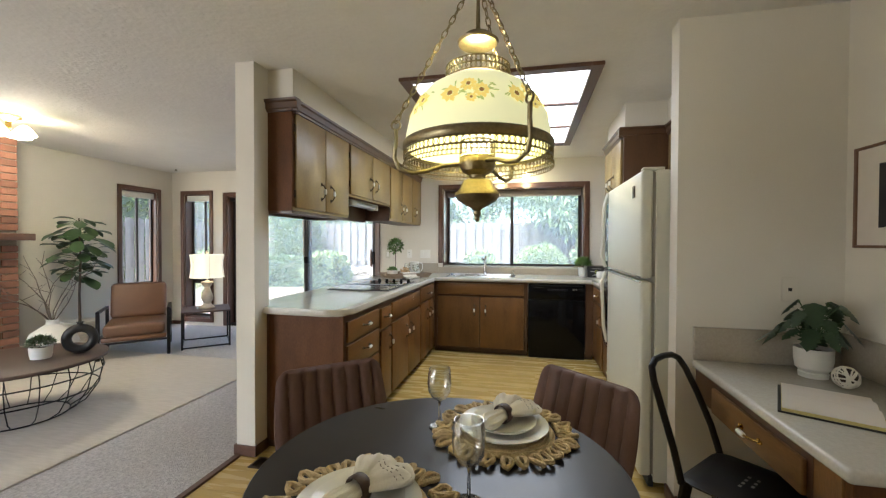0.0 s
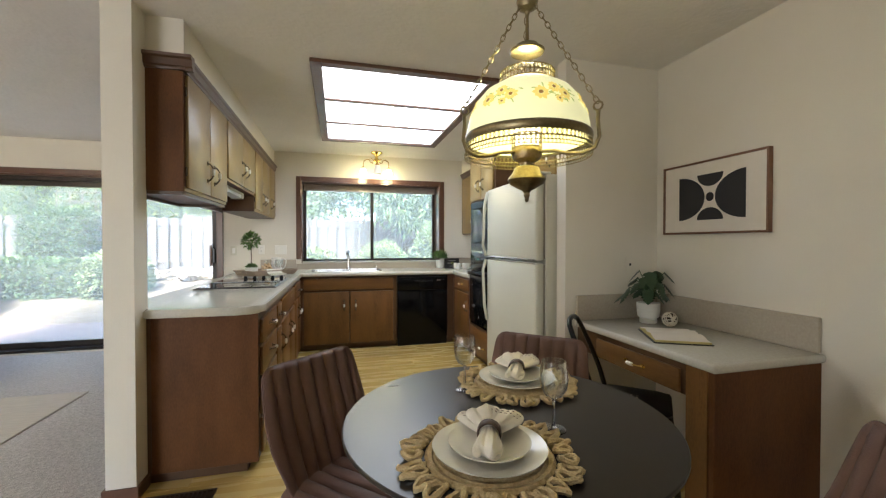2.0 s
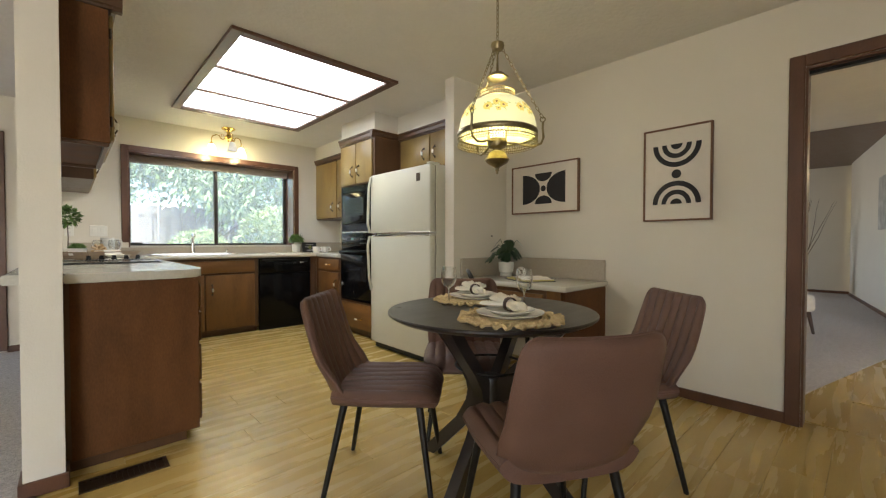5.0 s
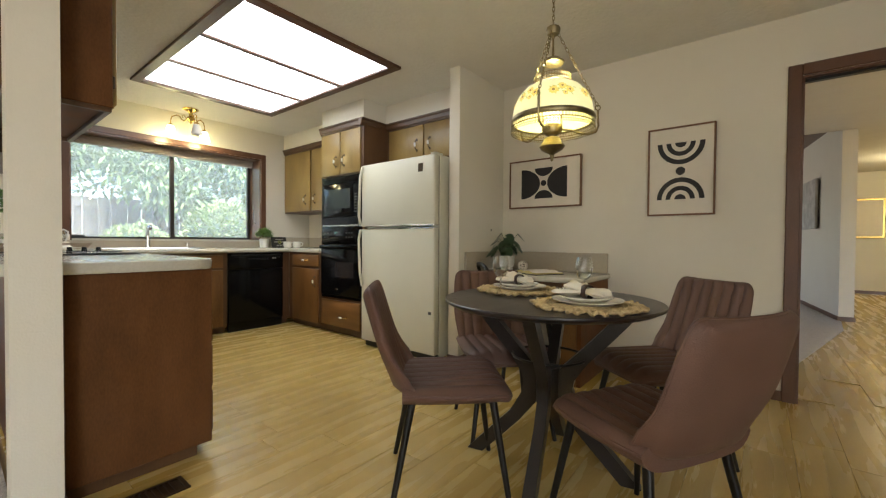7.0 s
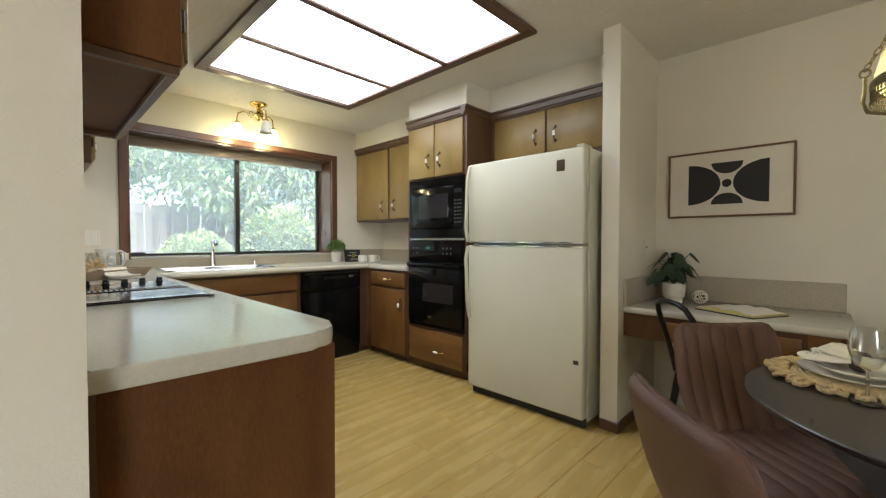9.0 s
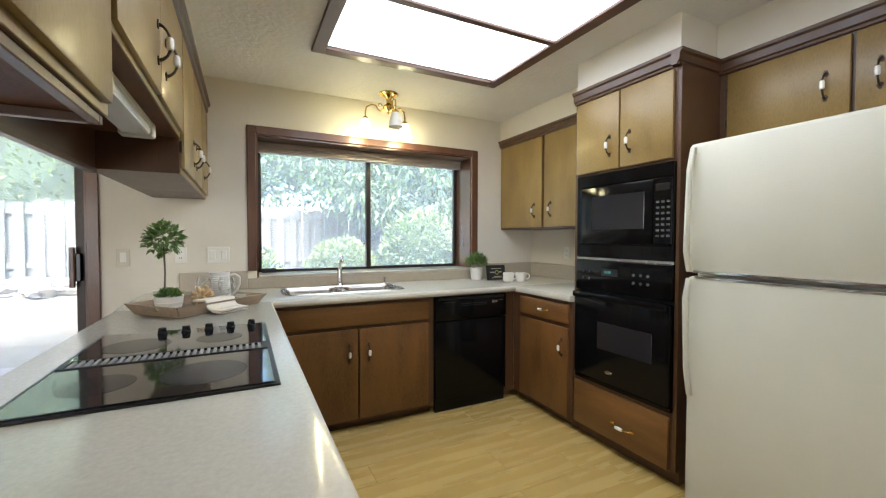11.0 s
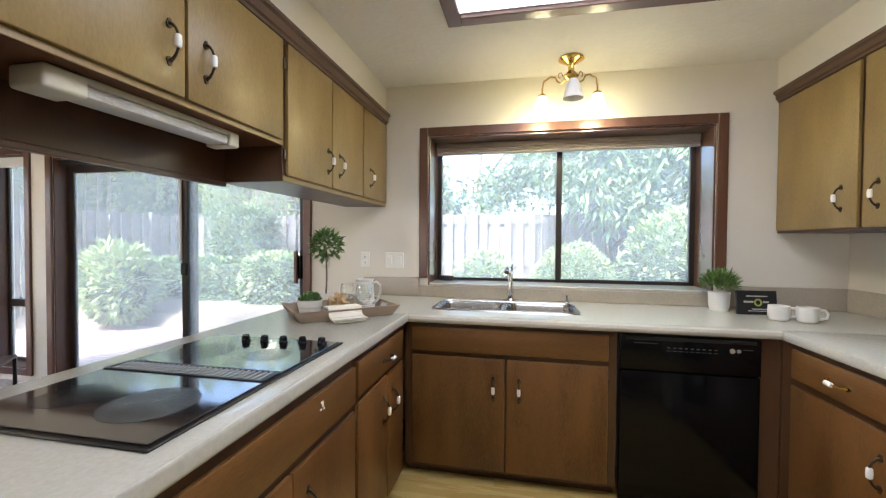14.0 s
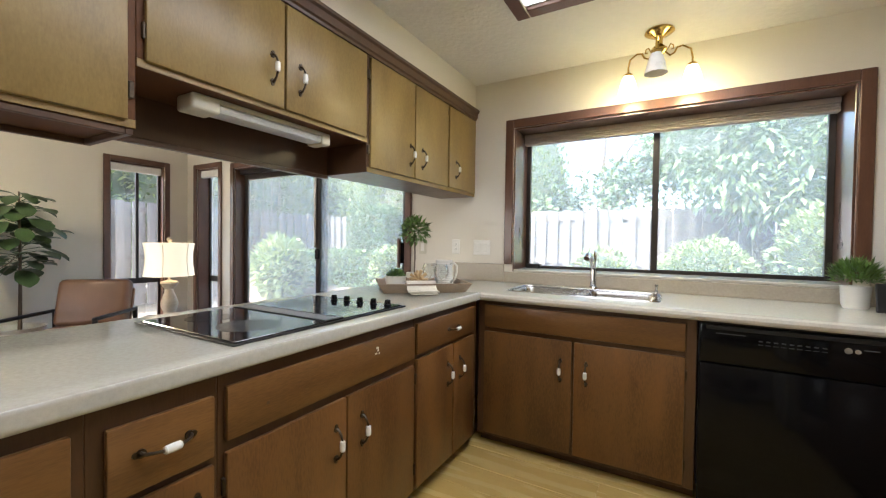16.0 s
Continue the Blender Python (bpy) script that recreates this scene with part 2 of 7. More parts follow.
def tube(bm, pts, r, seg=8, closed=False):
    """A round bar along a line of points; r is one radius or one for each point."""
    pts = [Vector(p) for p in pts]
    n = len(pts)
    rs = r if isinstance(r, (list, tuple)) else [r] * n
    loops = []
    up = Vector((0, 0, 1))
    side = None
    for i, p in enumerate(pts):
        a = pts[i - 1] if (i > 0 or closed) else p
        b = pts[(i + 1) % n] if (i < n - 1 or closed) else p
        d = (b - a).normalized()
        if side is None:
            side = d.cross(up if abs(d.z) < 0.95 else Vector((1, 0, 0))).normalized()
        else:
            side = (side - d * side.dot(d)).normalized()
        other = d.cross(side)
        loops.append([p + rs[i] * (math.cos(2 * math.pi * k / seg) * side + math.sin(2 * math.pi * k / seg) * other) for k in range(seg)])
    if closed:
        loops.append(loops[0])
        return rings(bm, loops, True, False, False)
    return rings(bm, loops)


def xform(bm, m):
    bmesh.ops.transform(bm, matrix=m, verts=bm.verts[:])
    return bm


def mesh_of(name, bm, material, smooth=True):
    me = bpy.data.meshes.new(name)
    bmesh.ops.recalc_face_normals(bm, faces=bm.faces[:])
    bm.to_mesh(me)
    bm.free()
    me.materials.append(M[material] if isinstance(material, str) else material)
    if smooth:
        me.shade_smooth()
        me.set_sharp_from_angle(angle=radians(35))
    return me


def thing(name, place=(0, 0, 0), label="", category="", group="", turn=0.0):
    ob = new(name)
    ob.empty_display_size = 0.1
    ob.matrix_basis = pose(*place, 0, 0, turn)
    return tagged(ob, label, category, group)


def part(name, bm, material, parent=None, label="", smooth=True, local=False):
    """Links a bmesh as one mesh under a thing or a part; world coordinates unless local."""
    ob = new(name, mesh_of(name, bm, material, smooth))
    if parent is not None:
        ob.parent = parent
        if not local:
            m = parent.matrix_basis.copy()
            if parent.parent is not None:
                m = parent.parent.matrix_basis @ parent.matrix_parent_inverse @ m
            ob.matrix_parent_inverse = m.inverted()
    return tagged(ob, label) if label else ob


def solo(name, bm, material, label="", category="", group="", kind="", smooth=True):
    return tagged(part(name, bm, material, None, "", smooth), label, category, group, kind)


def structure(name, bm, material, label="", smooth=True):
    return solo(name, bm, material, label, "", "", "structure", smooth)


# ---- the shell of the house ----
XR, YB, CEIL = 1.425, 5.62, 2.45        # dining and kitchen side wall, garden wall, ceiling
XL, YF = -5.65, -2.2                   # living room's far wall, wall behind
WT = 0.15


def wall_run(name, axis, at, thick, u0, u1, z0, z1, holes, material="wall", label=""):
    """A wall along x or y with openings (u0, u1, z0, z1) through it."""
    bm = bmesh.new()
    cuts = sorted({u0, u1, *[h[0] for h in holes], *[h[1] for h in holes]})
    for a, b in zip(cuts, cuts[1:]):
        mid = (a + b) / 2
        spans, low = [], z0
        for h in sorted([h for h in holes if h[0] < mid < h[1]], key=lambda h: h[2]):
            if h[2] > low:
                spans.append((low, h[2]))
            low = h[3]
        if low < z1:
            spans.append((low, z1))
        for s, t in spans:
            if axis == "x":
                box(bm, (a, at, s), (b, at + thick, t))
            else:
                box(bm, (at, a, s), (at + thick, b, t))
    return structure(name, bm, material, label, False)


SINKWIN = (-1.167, 0.70, 1.00, 2.075)
NARROW = (-5.42, -4.94, 0.12, 2.09)
SLIDER = (-4.63, -2.155, 0.02, 2.045)
SIDEWIN = (4.78, 5.34, 0.12, 2.09)
DOOR = (-0.72, 0.25, 0.0, 2.06)
wall_run("wall_north", "x", YB, 0.2, XL - WT, XR + WT, 0, 2.9, [SINKWIN, NARROW, SLIDER], label="cream painted garden wall with window and slider openings")
wall_run("wall_west", "y", XL, -WT, YF - WT, YB, 0, 2.9, [SIDEWIN], label="cream painted living room wall with a tall window")
wall_run("wall_east", "y", XR, 0.12, YF, YB, 0, 2.9, [DOOR], label="cream painted dining and kitchen wall with a doorway")
# wall out of view; its opening is assumed, added to let light in
wall_run("wall_south", "x", YF, -WT, XL - WT, XR + 0.12, 0, 2.9, [(-5.2, -3.4, 0.25, 2.15)], label="unseen cream street wall with an assumed opening added for light")
structure("ceiling", boxes(((XL, YF, CEIL), (XR, YB, CEIL + 0.1))), "ceiling", "white knock-down textured ceiling", False)
# roof with eaves over the house
structure("roof", boxes(((XL - 0.5, YF - 0.5, 2.62), (10.5, YB + 0.55, 2.9 + 0.8))), "trim", "flat roof with eaves", False)
# post at the end of the half wall, wall stub beside the fridge
structure("wall_post", boxes(((-1.80, 2.36, 0), (-1.67, 2.50, CEIL))), "wall", "cream painted post at the end of the kitchen run", False)
structure("wall_stub", boxes(((0.715, 2.38, 0), (XR, 2.485, CEIL))), "wall", "cream painted wall stub beside the fridge", False)
structure("soffit_west", boxes(((-1.80, 2.50, 2.245), (-1.492, YB, CEIL))), "wall", "painted soffit over the upper cabinets", False)
for bx in (((1.03, 4.30, 2.25), (XR, YB, CEIL)), ((0.735, 3.60, 2.25), (XR, 4.30, CEIL)), ((1.04, 2.485, 2.25), (XR, 3.60, CEIL))):
    structure("soffit_east", boxes(bx), "wall", "painted soffit over the upper cabinets", False)
# floors
structure("floor", boxes(((-1.78, YF, -0.12), (XR + 0.1, YB, -0.006))), "planksub", "honey-coloured laminate plank floor", False)
structure("carpet", boxes(((XL, YF, -0.12), (-1.78, YB, 0.004))), "carpet", "grey-beige cut pile carpet", False)
structure("trim_threshold", boxes(((-1.80, YF, -0.01), (-1.76, 2.345, 0.01), 0.004)), "trim", "narrow strip between carpet and laminate")


def baseboard(a, b, h=0.065, t=0.014):
    bm = boxes((a, b, 0.003))
    return structure("baseboard", bm, "trim", "dark brown wooden baseboard")


baseboard((XR - 0.014, 0.32, 0), (XR, 1.395, 0.065))
baseboard((XR - 0.014, YF, 0), (XR, -0.80, 0.065))
baseboard((XL, YF, 0), (XL + 0.014, 2.0, 0.065))
baseboard((XL, 3.40, 0), (XL + 0.014, YB, 0.065))
baseboard((XL + 0.014, YB - 0.014, 0), (-5.505, YB, 0.065))
baseboard((-2.095, YB - 0.014, 0), (-1.80, YB, 0.065))
baseboard((-1.814, 2.346, 0), (-1.656, 2.36, 0.065))
baseboard((-1.814, 2.36, 0), (-1.80, 2.50, 0.065))
baseboard((-1.67, 2.36, 0), (-1.656, 2.478, 0.065))
baseboard((0.701, 2.366, 0), (0.715, 2.485, 0.065))
baseboard((0.715, 2.366, 0), (1.30, 2.38, 0.065))


# ---- windows ----
def casing(bm_parent, axis, at, u0, u1, z0, z1, w, out, bottom=True):
    """A wooden surround on the room side; one mesh a board."""
    runs = [((u0 - w, z0 - (w if bottom else 0)), (u0, z1 + w)), ((u1, z0 - (w if bottom else 0)), (u1 + w, z1 + w)), ((u0, z1), (u1, z1 + w))]
    if bottom:
        runs.append(((u0, z0 - w), (u1, z0)))
    for (a, za), (b, zb) in runs:
        if axis == "x":
            bm = boxes(((a, at - out, za), (b, at, zb), 0.004))
        else:
            bm = boxes(((at, a, za), (at + out, b, zb), 0.004))
        part("casing", bm, "trim", bm_parent)


def bar(parent, name, axis, y0, y1, a, b, za, zb, material, bev=0.002):
    if axis == "x":
        bm = boxes(((a, y0, za), (b, y1, zb), bev))
    else:
        bm = boxes(((y0, a, za), (y1, b, zb), bev))
    return part(name, bm, material, parent)


def pane(parent, axis, at, a, b, za, zb):
    ob = bar(parent, "pane", axis, at, at + 0.005, a, b, za, zb, "sidepane" if axis == "y" else "pane", 0)
    ob.visible_shadow = False
    return ob


def lining(parent, axis, y0, y1, a, b, za, zb, t=0.012, material="trim", bottom=True):
    bar(parent, "jamb", axis, y0, y1, a, a + t, za, zb, material)
    bar(parent, "jamb", axis, y0, y1, b - t, b, za, zb, material)
    bar(parent, "head", axis, y0, y1, a + t, b - t, zb - t, zb, material)
    if bottom:
        bar(parent, "window_sill", axis, y0, y1, a + t, b - t, za, za + t, material)


# kitchen window over the sink
w1 = tagged(thing("window_1", (-0.235, YB, 1.075)), "wide sliding kitchen window in a brown wooden surround", "window", "", "structure")
a, b, za, zb = SINKWIN
casing(w1, "x", YB, a, b, 1.056, zb, 0.062, 0.022, bottom=False)
for bx in (((a - 0.06, YB + 0.2, za - 0.06), (a, YB + 0.33, zb + 0.06)), ((b, YB + 0.2, za - 0.06), (b + 0.06, YB + 0.33, zb + 0.06)), ((a, YB + 0.2, zb), (b, YB + 0.33, zb + 0.06)), ((a, YB + 0.2, za - 0.06), (b, YB + 0.33, za))):
    part("bay_box", boxes((*bx, 0.004)), "trim", w1)
lining(w1, "x", YB, YB + 0.29, a, b, za, zb, 0.012, "reveal", False)
bar(w1, "window_sill", "x", YB - 0.012, YB + 0.29, a + 0.012, b - 0.012, za, za + 0.02, "counter", 0.004)
gy = YB + 0.27
for u0, u1 in ((a + 0.012, a + 0.042), (b - 0.045, b - 0.012)):
    bar(w1, "frame", "x", gy, gy + 0.04, u0, u1, za + 0.02, zb - 0.012, "darkframe")
bar(w1, "frame", "x", gy, gy + 0.04, a + 0.042, b - 0.045, zb - 0.04, zb - 0.012, "darkframe")
bar(w1, "frame", "x", gy, gy + 0.04, a + 0.042, b - 0.045, za + 0.02, za + 0.04, "darkframe")
bar(w1, "mullion", "x", gy - 0.01, gy + 0.035, -0.252, -0.212, za + 0.04, zb - 0.04, "darkframe")
pane(w1, "x", gy + 0.02, a + 0.042, -0.252, za + 0.04, zb - 0.04)
pane(w1, "x", gy + 0.012, -0.212, b - 0.045, za + 0.04, zb - 0.04)
bar(w1, "sash_rail", "x", gy - 0.008, gy + 0.02, -0.212, b - 0.045, za + 0.022, za + 0.046, "darkframe")
wl = solo("roller_blind", boxes(((a + 0.02, YB + 0.170, zb - 0.045), (b - 0.02, YB + 0.230, zb - 0.013), 0.004, 2), ((a + 0.02, YB + 0.176, zb - 0.060), (b - 0.02, YB + 0.224, zb - 0.047), 0.005, 2), ((a + 0.02, YB + 0.176, zb - 0.075), (b - 0.02, YB + 0.224, zb - 0.062), 0.005, 2)), "blind", "beige cellular blind raised under the window head", "blind")
part("bottom_rail", boxes(((a + 0.02, YB + 0.175, zb - 0.095), (b - 0.02, YB + 0.220, zb - 0.077), 0.004)), "blind", wl)


def tall_window(name, axis, at, depth, hole, label, sgn=1):
    a, b, za, zb = hole
    w = tagged(thing(name, ((a + b) / 2, at, za) if axis == "x" else (at, (a + b) / 2, za)), label, "window", "", "structure")
    if axis == "x":
        casing(w, axis, at, a, b, za, zb, 0.06, 0.022)
    else:
        casing(w, axis, at, a, b, za, zb, 0.06, 0.022)
    d0, d1 = (at, at + depth) if sgn > 0 else (at - depth, at)
    lining(w, axis, d0, d1, a, b, za, zb)
    g = at + sgn * (depth - 0.04)
    for u0, u1 in ((a + 0.012, a + 0.04), (b - 0.04, b - 0.012)):
        bar(w, "frame", axis, g, g + 0.03, u0, u1, za + 0.012, zb - 0.012, "darkframe")
    for z0, z1 in ((za + 0.012, za + 0.045), (0.66, 0.73), (zb - 0.05, zb - 0.012)):
        bar(w, "frame", axis, g, g + 0.03, a + 0.04, b - 0.04, z0, z1, "darkframe")
    mid = (a + b) / 2 + 0.02
    bar(w, "mullion", axis, g, g + 0.03, mid - 0.016, mid + 0.016, 0.73, zb - 0.05, "darkframe")
    pane(w, axis, g + 0.012, a + 0.04, mid - 0.016, 0.73, zb - 0.05)
    pane(w, axis, g + 0.012, mid + 0.016, b - 0.04, 0.73, zb - 0.05)
    pane(w, axis, g + 0.012, a + 0.04, b - 0.04, za + 0.045, 0.66)
    c0 = at + sgn * 0.03
    bl = solo("roller_blind", boxes(((a + 0.014, min(c0, c0 + sgn * 0.06), zb - 0.10), (b - 0.014, max(c0, c0 + sgn * 0.06), zb - 0.013), 0.01)) if axis == "x" else
              boxes(((min(c0, c0 + sgn * 0.06), a + 0.014, zb - 0.10), (max(c0, c0 + sgn * 0.06), b - 0.014, zb - 0.013), 0.01)), "white", "white blind raised under the window head", "blind")
    return w


tall_window("window_2", "x", YB, 0.18, NARROW, "narrow floor-length window with bronze frame and wooden surround")
tall_window("window_3", "y", XL, 0.14, SIDEWIN, "tall two-pane window with bronze frame and wooden surround", -1)

# sliding glass door
d1 = tagged(thing("door_1", (-3.35, YB, 0.02)), "sliding glass patio door with bronze frame in a wooden surround", "door", "", "structure")
a, b, za, zb = SLIDER
casing(d1, "x", YB, a, b, za, zb, 0.065, 0.022, bottom=False)
lining(d1, "x", YB, YB + 0.19, a, b, za, zb, 0.014, "trim", False)
bar(d1, "track", "x", YB + 0.02, YB + 0.19, a + 0.014, b - 0.014, za - 0.02, za + 0.03, "darkframe")
bar(d1, "frame", "x", YB + 0.05, YB + 0.15, a + 0.014, b - 0.014, zb - 0.06, zb - 0.014, "darkframe")


def slide_leaf(x0, x1, y, name):
    lf = part(name, boxes(((x0, y, za + 0.03), (x0 + 0.055, y + 0.035, zb - 0.06), 0.003)), "darkframe", d1)
    for bx in (((x1 - 0.055, y, za + 0.03), (x1, y + 0.035, zb - 0.06)), ((x0 + 0.055, y, za + 0.03), (x1 - 0.055, y + 0.035, za + 0.10)), ((x0 + 0.055, y, zb - 0.12), (x1 - 0.055, y + 0.035, zb - 0.06))):
        part("rail", boxes((*bx, 0.003)), "darkframe", lf)
    p = part("pane", boxes(((x0 + 0.055, y + 0.014, za + 0.10), (x1 - 0.055, y + 0.02, zb - 0.12))), "doorpane", lf)
    p.visible_shadow = False
    return lf


slide_leaf(a + 0.02, -3.245, YB + 0.11, "fixed_leaf")
leaf = slide_leaf(-3.335, b - 0.02, YB + 0.06, "sliding_leaf")
part("pull_handle", boxes(((-2.25, YB + 0.0, 0.98), (-2.22, YB + 0.025, 1.24), 0.006)), "trim", leaf, "wooden grip")
part("latch", boxes(((-2.24, YB + 0.02, 1.02), (-2.195, YB + 0.06, 1.20), 0.004)), "black", leaf)
part("lock_bar", boxes(((-3.325, YB + 0.035, 1.02), (-3.27, YB + 0.06, 1.12), 0.004)), "black", leaf)
part("security_bar", boxes(((-3.35, YB + 0.04, 1.14), (-3.325, YB + 0.06, 1.90), 0.005)), "white", leaf)

# doorway to the hall
d2 = tagged(thing("door_2", (XR, -0.235, 0)), "wide open doorway with a brown wooden casing", "doorway", "", "structure")
for u0, u1, z0, z1 in ((0.25, 0.32, 0, 2.13), (-0.79, -0.72, 0, 2.13), (-0.72, 0.25, 2.06, 2.13)):
    part("casing", boxes(((XR - 0.02, u0, z0), (XR, u1, z1), 0.005)), "trim", d2)
    part("casing", boxes(((XR + 0.12, u0, z0), (XR + 0.14, u1, z1), 0.005)), "trim", d2)
part("jamb", boxes(((XR, 0.238, 0), (XR + 0.12, 0.25, 2.06))), "trim", d2)
part("jamb", boxes(((XR, -0.72, 0), (XR + 0.12, -0.708, 2.06))), "trim", d2)
part("head", boxes(((XR, -0.708, 2.048), (XR + 0.12, 0.238, 2.06))), "trim", d2)
part("track", boxes(((XR + 0.04, -0.708, 2.03), (XR + 0.08, 0.238, 2.047))), "blackmetal", d2)


# ---- cabinets ----
class Face:
    """A cabinet front: u runs along it, d outwards from it."""

    def __init__(self, side, at):
        self.side, self.at = side, at

    def p(self, u, d, z):
        if self.side == "+x":
            return Vector((self.at + d, u, z))
        if self.side == "-x":
            return Vector((self.at - d, u, z))
        return Vector((u, self.at - d, z))

    def box(self, u0, u1, d0, d1, z0, z1, bev=0.0, seg=1):
        return boxes((self.p(u0, d0, z0), self.p(u1, d1, z1), bev, seg))


def bail_handle(face, u, z, upright, parent, size=0.105, brass=False):
    """A bowed pull with a white porcelain grip."""
    k = size / 2
    bm = bmesh.new()
    pts = []
    for s, d in ((-1.0, 0.004), (-0.92, 0.014), (-0.7, 0.024), (-0.4, 0.031), (0, 0.033), (0.4, 0.031), (0.7, 0.024), (0.92, 0.014), (1.0, 0.004)):
        pts.append(face.p(u, d, z + s * k) if upright else face.p(u + s * k, d, z))
    tube(bm, pts, [0.006, 0.0045, 0.004, 0.004, 0.004, 0.004, 0.004, 0.0045, 0.006], 8)
    for s in (-1, 1):
        for q, rr in ((0.96, 0.0105), (1.16, 0.007)):
            c = face.p(u, 0, z + s * q * k) if upright else face.p(u + s * q * k, 0, z)
            c2 = face.p(u, 0.004, z + s * q * k) if upright else face.p(u + s * q * k, 0.004, z)
            tube(bm, [c, c2], rr, 10)
    h = part("handle", bm, "brass" if brass else "bronze", parent, "bowed metal pull with porcelain grip")
    bm = bmesh.new()
    g = [(-0.36, 0.0065), (-0.3, 0.0095), (0, 0.0105), (0.3, 0.0095), (0.36, 0.0065)]
    tube(bm, [face.p(u, 0.0315, z + s * k) if upright else face.p(u + s * k, 0.0315, z) for s, _ in g], [r for _, r in g], 12)
    part("grip", bm, "porcelain", h, "white porcelain grip")
    return h


def hinge(face, u, z, parent):
    part("hinge", face.box(u - 0.008, u + 0.008, 0.001, 0.012, z - 0.025, z + 0.025, 0.003), "bronze", parent)


def cabinet(name, face, u0, u1, z0, z1, depth, fronts, label, group="", body="cabin", category="cabinet", toe=0.0, extra=None):
    """A cabinet unit: carcass, and fronts (kind, u0, u1, z0, z1, handle u, handle z, upright, hinge side)."""
    c = face.p((u0 + u1) / 2, -depth / 2, z0)
    t = thing(name, c, label, category, group)
    bm = face.box(u0, u1, -depth, 0, z0 + toe, z1, 0.002)
    if toe:
        box(bm, face.p(u0, -depth, z0), face.p(u1, -0.06, z0 + toe + 0.001))
    part("body", bm, body, t)
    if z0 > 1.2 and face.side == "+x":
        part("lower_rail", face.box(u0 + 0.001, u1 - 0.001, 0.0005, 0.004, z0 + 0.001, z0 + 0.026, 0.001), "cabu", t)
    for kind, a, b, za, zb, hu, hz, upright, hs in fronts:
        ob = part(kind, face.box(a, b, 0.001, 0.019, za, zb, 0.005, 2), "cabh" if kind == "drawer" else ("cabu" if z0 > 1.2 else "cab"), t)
        if hu is not None:
            f2 = Face(face.side, face.p(0, 0.019, 0)[0 if "x" in face.side else 1])
            bail_handle(f2, hu, hz, upright, ob, brass=(hs == "brass"))
        if isinstance(hs, (float, int)):
            for z in (za + 0.09, zb - 0.09):
                hinge(face, hs, z, ob)
    return t


CZ = 0.92      # worktop height
FW = Face("+x", -1.135)      # base units under the cooktop
base_grp, up_grp = "base cabinets", "upper cabinets"
cabinet("base_cabinet", FW, 2.494, 3.075, 0, 0.873, 0.60,
        [("drawer", 2.515, 3.05, 0.70, 0.835, 2.80, 0.77, False, None), ("drawer", 2.515, 3.05, 0.52, 0.68, 2.80, 0.61, False, None), ("drawer", 2.515, 3.05, 0.30, 0.50, 2.80, 0.41, False, None), ("drawer", 2.515, 3.05, 0.085, 0.28, 2.80, 0.20, False, None)],
        "stained wood base cabinet with four drawers", base_grp, toe=0.06)
cabinet("base_cabinet", FW, 3.075, 3.345, 0, 0.873, 0.60,
        [("drawer", 3.105, 3.33, 0.665, 0.822, 3.216, 0.75, False, None), ("door", 3.105, 3.33, 0.08, 0.645, 3.285, 0.53, True, 3.11)],
        "narrow stained wood base cabinet with one drawer", base_grp, toe=0.06)
chipped = cabinet("base_cabinet", FW, 3.345, 4.25, 0, 0.873, 0.60,
        [("drawer", 3.362, 4.238, 0.69, 0.835, None, 0, False, None), ("door", 3.362, 3.805, 0.08, 0.66, 3.752, 0.515, True, 3.362), ("door", 3.812, 4.238, 0.08, 0.66, 3.886, 0.515, True, 4.238)],
        "stained wood base cabinet with a chipped false drawer front", base_grp, toe=0.06)
for u, z, w, h in ((3.965, 0.797, 0.016, 0.007), (3.972, 0.785, 0.009, 0.012), (3.958, 0.776, 0.013, 0.006), (3.98, 0.772, 0.007, 0.009)):
    part("chip", FW.box(u, u + w, 0.0192, 0.0197, z, z + h, 0.0002), "white", chipped, "pale chip in the stain")
part("knot", FW.box(3.478, 3.488, 0.0192, 0.0195, 0.748, 0.757), "cabin", chipped)
cabinet("base_cabinet", FW, 4.25, 4.92, 0, 0.873, 0.60,
        [("drawer", 4.263, 4.86, 0.70, 0.845, 4.605, 0.765, False, None), ("door", 4.263, 4.605, 0.08, 0.68, 4.545, 0.535, True, 4.263), ("door", 4.615, 4.86, 0.08, 0.68, 4.678, 0.535, True, 4.86)],
        "stained wood corner base cabinet with drawer and two doors", base_grp, toe=0.06)
ep = thing("end_panel", (-1.43, 2.490, 0), "reddish-brown wooden end panel of the peninsula", "panel")
part("board", boxes(((-1.745, 2.480, 0.05), (-1.135, 2.493, 0.873), 0.002)), "panel", ep)
part("toe_kick", boxes(((-1.73, 2.523, 0.0), (-1.19, 2.533, 0.06), 0.001)), "cabin", ep)
part("scribe_strip", boxes(((-1.668, 2.474, 0.05), (-1.65, 2.479, 0.873), 0.001)), "cabin", ep)
solo("back_panel", boxes(((-1.745, 2.549, 0.0), (-1.731, YB, 0.873), 0.002)), "panel", "reddish-brown wooden back of the peninsula", "panel")
FS = Face("-y", 4.96)      # sink run
cabinet("sink_cabinet", FS, -1.135, -0.01, 0, 0.873, 0.64,
        [("drawer", -1.09, -0.055, 0.715, 0.85, None, 0, False, None), ("door", -1.09, -0.578, 0.08, 0.69, -0.636, 0.53, True, -1.085), ("door", -0.565, -0.055, 0.08, 0.69, -0.502, 0.53, True, -0.055)],
        "stained wood sink cabinet with two doors", base_grp, toe=0.06)
